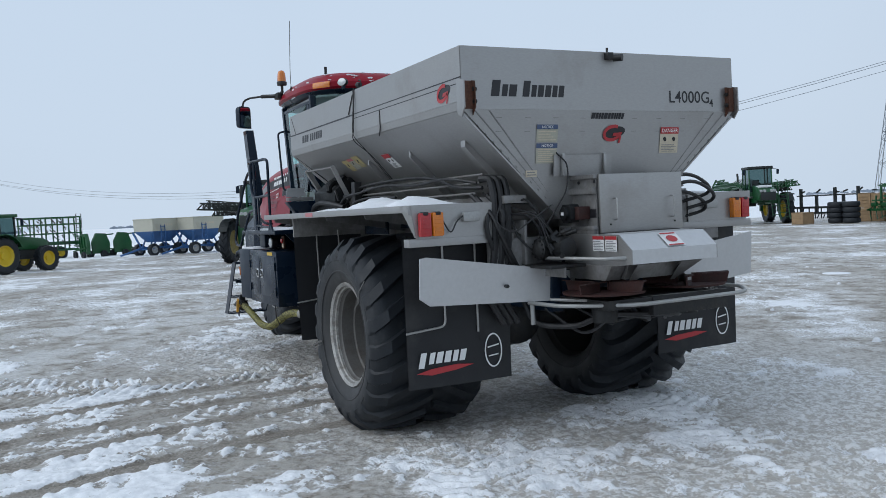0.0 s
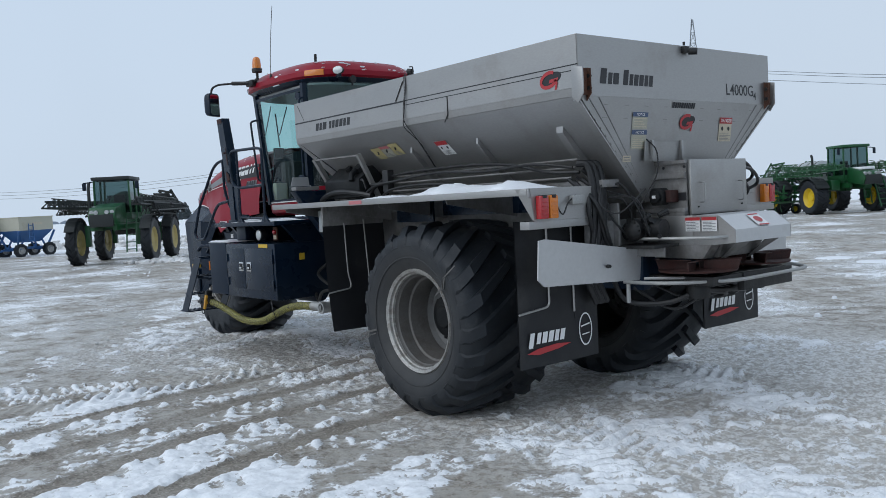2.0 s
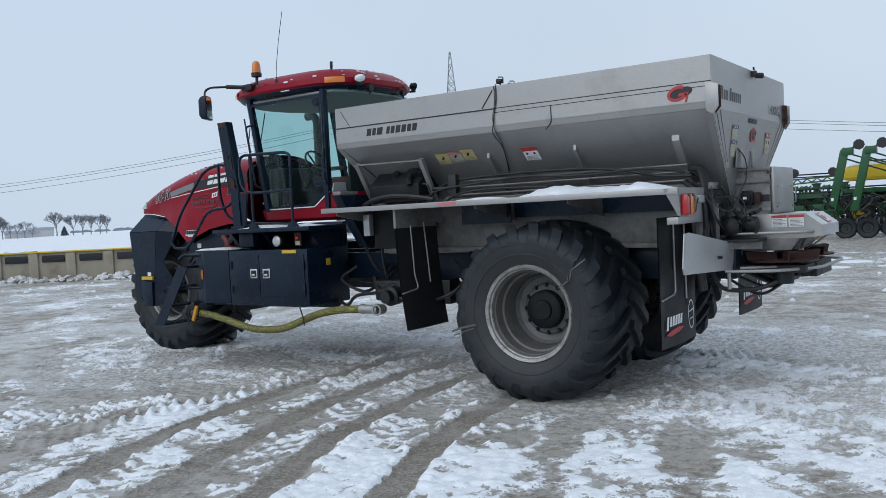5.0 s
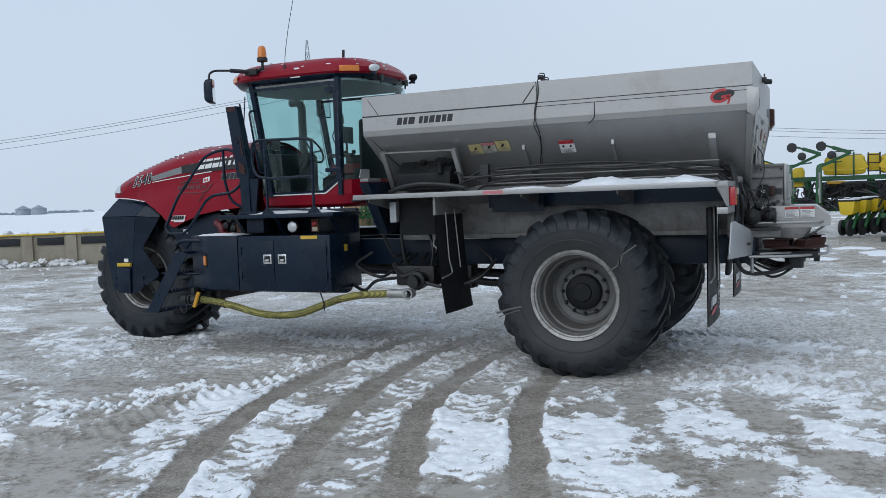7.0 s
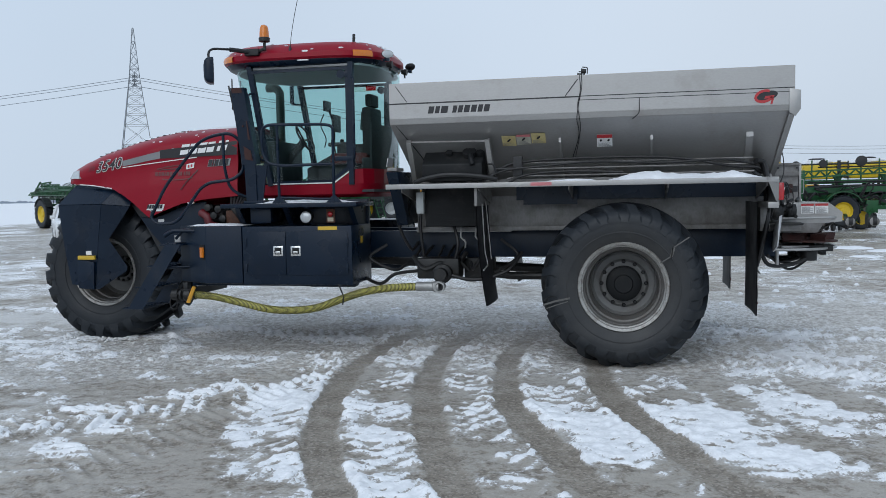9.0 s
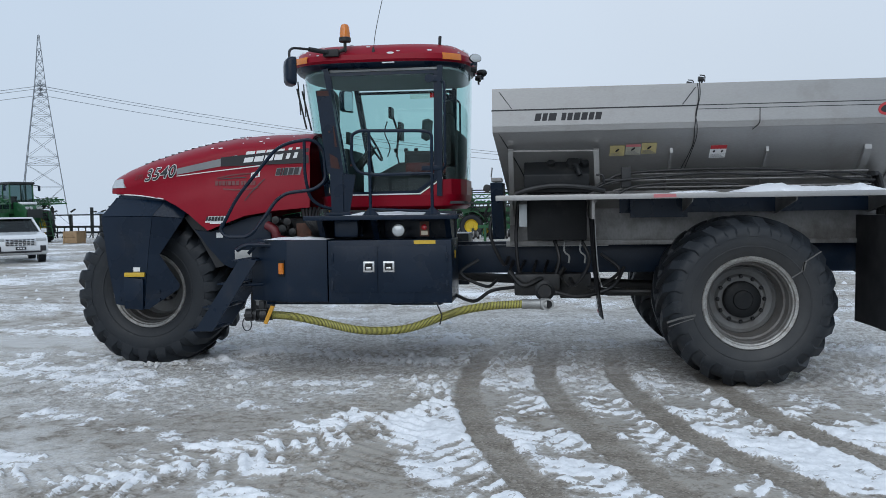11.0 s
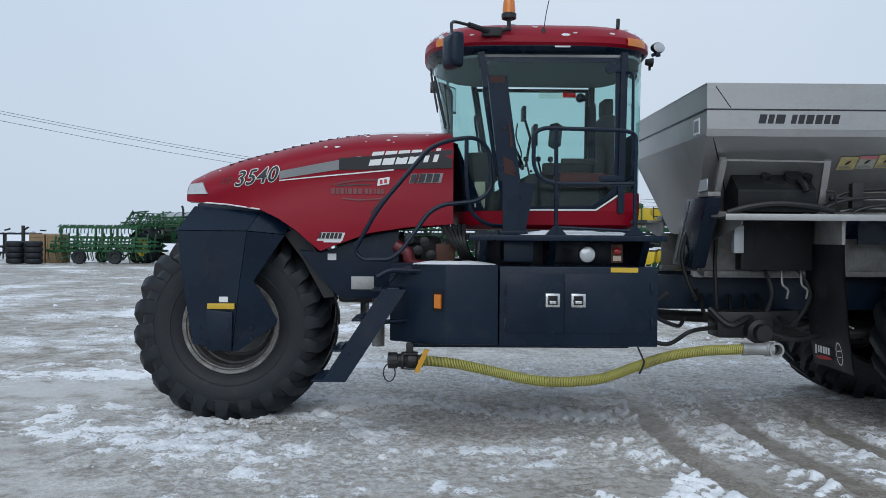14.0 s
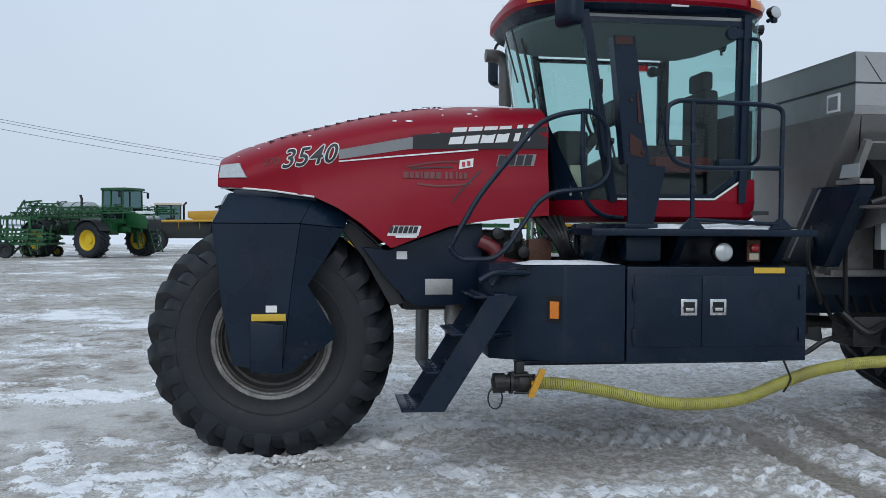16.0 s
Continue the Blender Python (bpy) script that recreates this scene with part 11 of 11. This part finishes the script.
# ---- far trees, bins and buildings at the field's edge ----
def bare_tree(at, H, seed, mat=HAZED_BARK):
    r_ = random.Random(seed)
    m = empty("bare_tree", "leafless winter tree greyed by haze at the far field edge", "tree", at, "far trees")
    bm = B()
    tw = B()

    def grow(p, d, L, r, depth, target):
        q = p + d * L
        tube(target, [p, (p + q) / 2 + Vector((r_.uniform(-1, 1), r_.uniform(-1, 1), 0)) * L * 0.05, q], r, 5, False, [r, r * 0.85, r * 0.68])
        if depth == 0:
            return
        for _ in range(3 if depth < 4 else 4):
            nd = (d + Vector((r_.uniform(-1, 1), r_.uniform(-1, 1), r_.uniform(-0.25, 0.55))) * 0.72).normalized()
            grow(q, nd, L * r_.uniform(0.62, 0.82), r * 0.6, depth - 1, tw)

    grow(Vector((0, 0, -0.1)), Vector((0, 0, 1)), H * 0.24, H * 0.024, 6 if H > 11 else 5, bm)
    part("trunk", bm, mat, m)
    part("crown", tw, mat, m)
    return m


def evergreen(at, H, seed):
    r_ = random.Random(seed)
    m = empty("evergreen_tree", "evergreen tree greyed by haze at the far field edge", "tree", at, "far trees")
    part("trunk", rod(B(), (0, 0, -0.1), (0, 0, H * 0.5), H * 0.03, 6, H * 0.012), HAZED_BARK, m)
    bm = B()
    for _ in range(650):
        u = r_.random() ** 0.7
        z = H * (0.06 + 0.94 * (1 - u))
        rad = H * 0.34 * (u ** 0.75) * r_.uniform(0.35, 1.2)
        a = r_.uniform(0, 2 * math.pi)
        p = Vector((rad * math.cos(a), rad * math.sin(a), z))
        s = H * r_.uniform(0.03, 0.06)
        t = Vector((-math.sin(a), math.cos(a), 0)) * s
        o = Vector((math.cos(a), math.sin(a), -0.5)) * s * 1.6
        bm.faces.new([bm.verts.new(v) for v in (p - t, p + t, p + o + t * 0.3, p + o - t * 0.3)])
        bm.faces.new([bm.verts.new(v) for v in (p + Vector((0, 0, s)), p + o, p - Vector((0, 0, s)))])
    part("crown", bm, HAZED_EVERGREEN, m)
    return m


for k, (y, H, ev) in enumerate(((-150, 11, 1), (-153, 10, 1), (-158, 11, 1), (-163, 7, 0), (-170, 9, 1), (-174, 8, 0), (-176, 9, 1), (-179, 10, 1), (-181.5, 8, 1), (-184, 11, 1), (-186.5, 10, 1), (-190, 11, 1), (-192.5, 10, 0), (-195, 11, 1), (-197.5, 12, 1),
                                (-199.5, 10, 0), (-202, 15, 0), (-205, 15, 0), (-208, 12, 0), (-212, 9, 0), (-215, 10, 0), (-219, 11, 0), (-223, 8, 0),
                                (-235.5, 15.5, 0), (-240, 6, 1), (-244.5, 13.5, 0), (-250, 13, 0), (-255, 14, 0), (-260, 13.5, 0), (-264, 12, 0))):
    d = 1.0 + 0.02 * ((k * 7) % 5)
    if ev:
        evergreen(pose(400 * d, y * d, 0), H * 0.85, k)
    else:
        bare_tree(pose(400 * d, y * d, 0, 0, 0, 40 * k), H, k)


def long_shed(at, L, W, H):
    m = empty("farm_shed", "long pale farm shed far across the field", "shed", at)
    part("wall", box(B(), -L / 2, L / 2, -W / 2, W / 2, 0, H), FAR_WALL, m)
    part("roof", prism(B(), [(-W / 2 - 0.4, H), (W / 2 + 0.4, H), (0, H + W * 0.18)], "x", -L / 2 - 0.3, L / 2 + 0.3), FAR_GREY, m)
    bm = B()
    for k in range(6):
        box(bm, -L / 2 + L * (k + 0.3) / 6, -L / 2 + L * (k + 0.6) / 6, -W / 2 - 0.05, -W / 2 + 0.02, 0.8, 2.2)
    part("door", bm, FAR_GREY, m)
    return m


long_shed(pose(440, -240, 0, 0, 0, 62), 17, 8, 2.6)
long_shed(pose(470, -270, 0, 0, 0, 62), 10, 7, 4.2)


def grain_bin(at, r, h):
    m = empty("grain_bin", "grey corrugated grain bin far across the field", "grain bin", at, "grain bins")
    bm = B()
    prof = []
    for k in range(12):
        prof += [(h * k / 12, r), (h * (k + 0.5) / 12, r * 1.012)]
    part("bin_wall", lathe(bm, prof + [(h, r)], (0, 0, 0), 28, "z"), FAR_GREY, m)
    part("bin_roof", lathe(B(), [(h, r * 1.04), (h + r * 0.5, 0.4), (h + r * 0.55, 0.05)], (0, 0, 0), 28, "z"), FAR_GREY, m)
    return m


gb = grain_bin(pose(735, -600, 0), 7.2, 6.0)
copy_thing(gb, pose(713, -600, 0))


# distant hedge and woodland along the horizon: one strip of small uneven clumps
r_ = random.Random(77)
bm = B()
for k in range(1500):
    a = r_.uniform(-1.45, 0.35)
    D = r_.uniform(1500, 1900)
    if noise.noise(Vector((a * 9, 0.3, 0))) < 0.02:
        continue
    x, y = D * math.cos(a), D * math.sin(a)
    s = r_.uniform(3, 7) * (0.6 + 0.8 * max(0, noise.noise(Vector((a * 30, 2, 0)))))
    t = Vector((-math.sin(a), math.cos(a), 0)) * s * 1.6
    bm.faces.new([bm.verts.new(v) for v in (Vector((x, y, -1)) - t, Vector((x, y, -1)) + t, Vector((x, y, s)) + t * 0.5, Vector((x, y, s * 1.25)), Vector((x, y, s * 0.9)) - t * 0.6)])
# distance haze is mixed into this pale blue-grey wood colour
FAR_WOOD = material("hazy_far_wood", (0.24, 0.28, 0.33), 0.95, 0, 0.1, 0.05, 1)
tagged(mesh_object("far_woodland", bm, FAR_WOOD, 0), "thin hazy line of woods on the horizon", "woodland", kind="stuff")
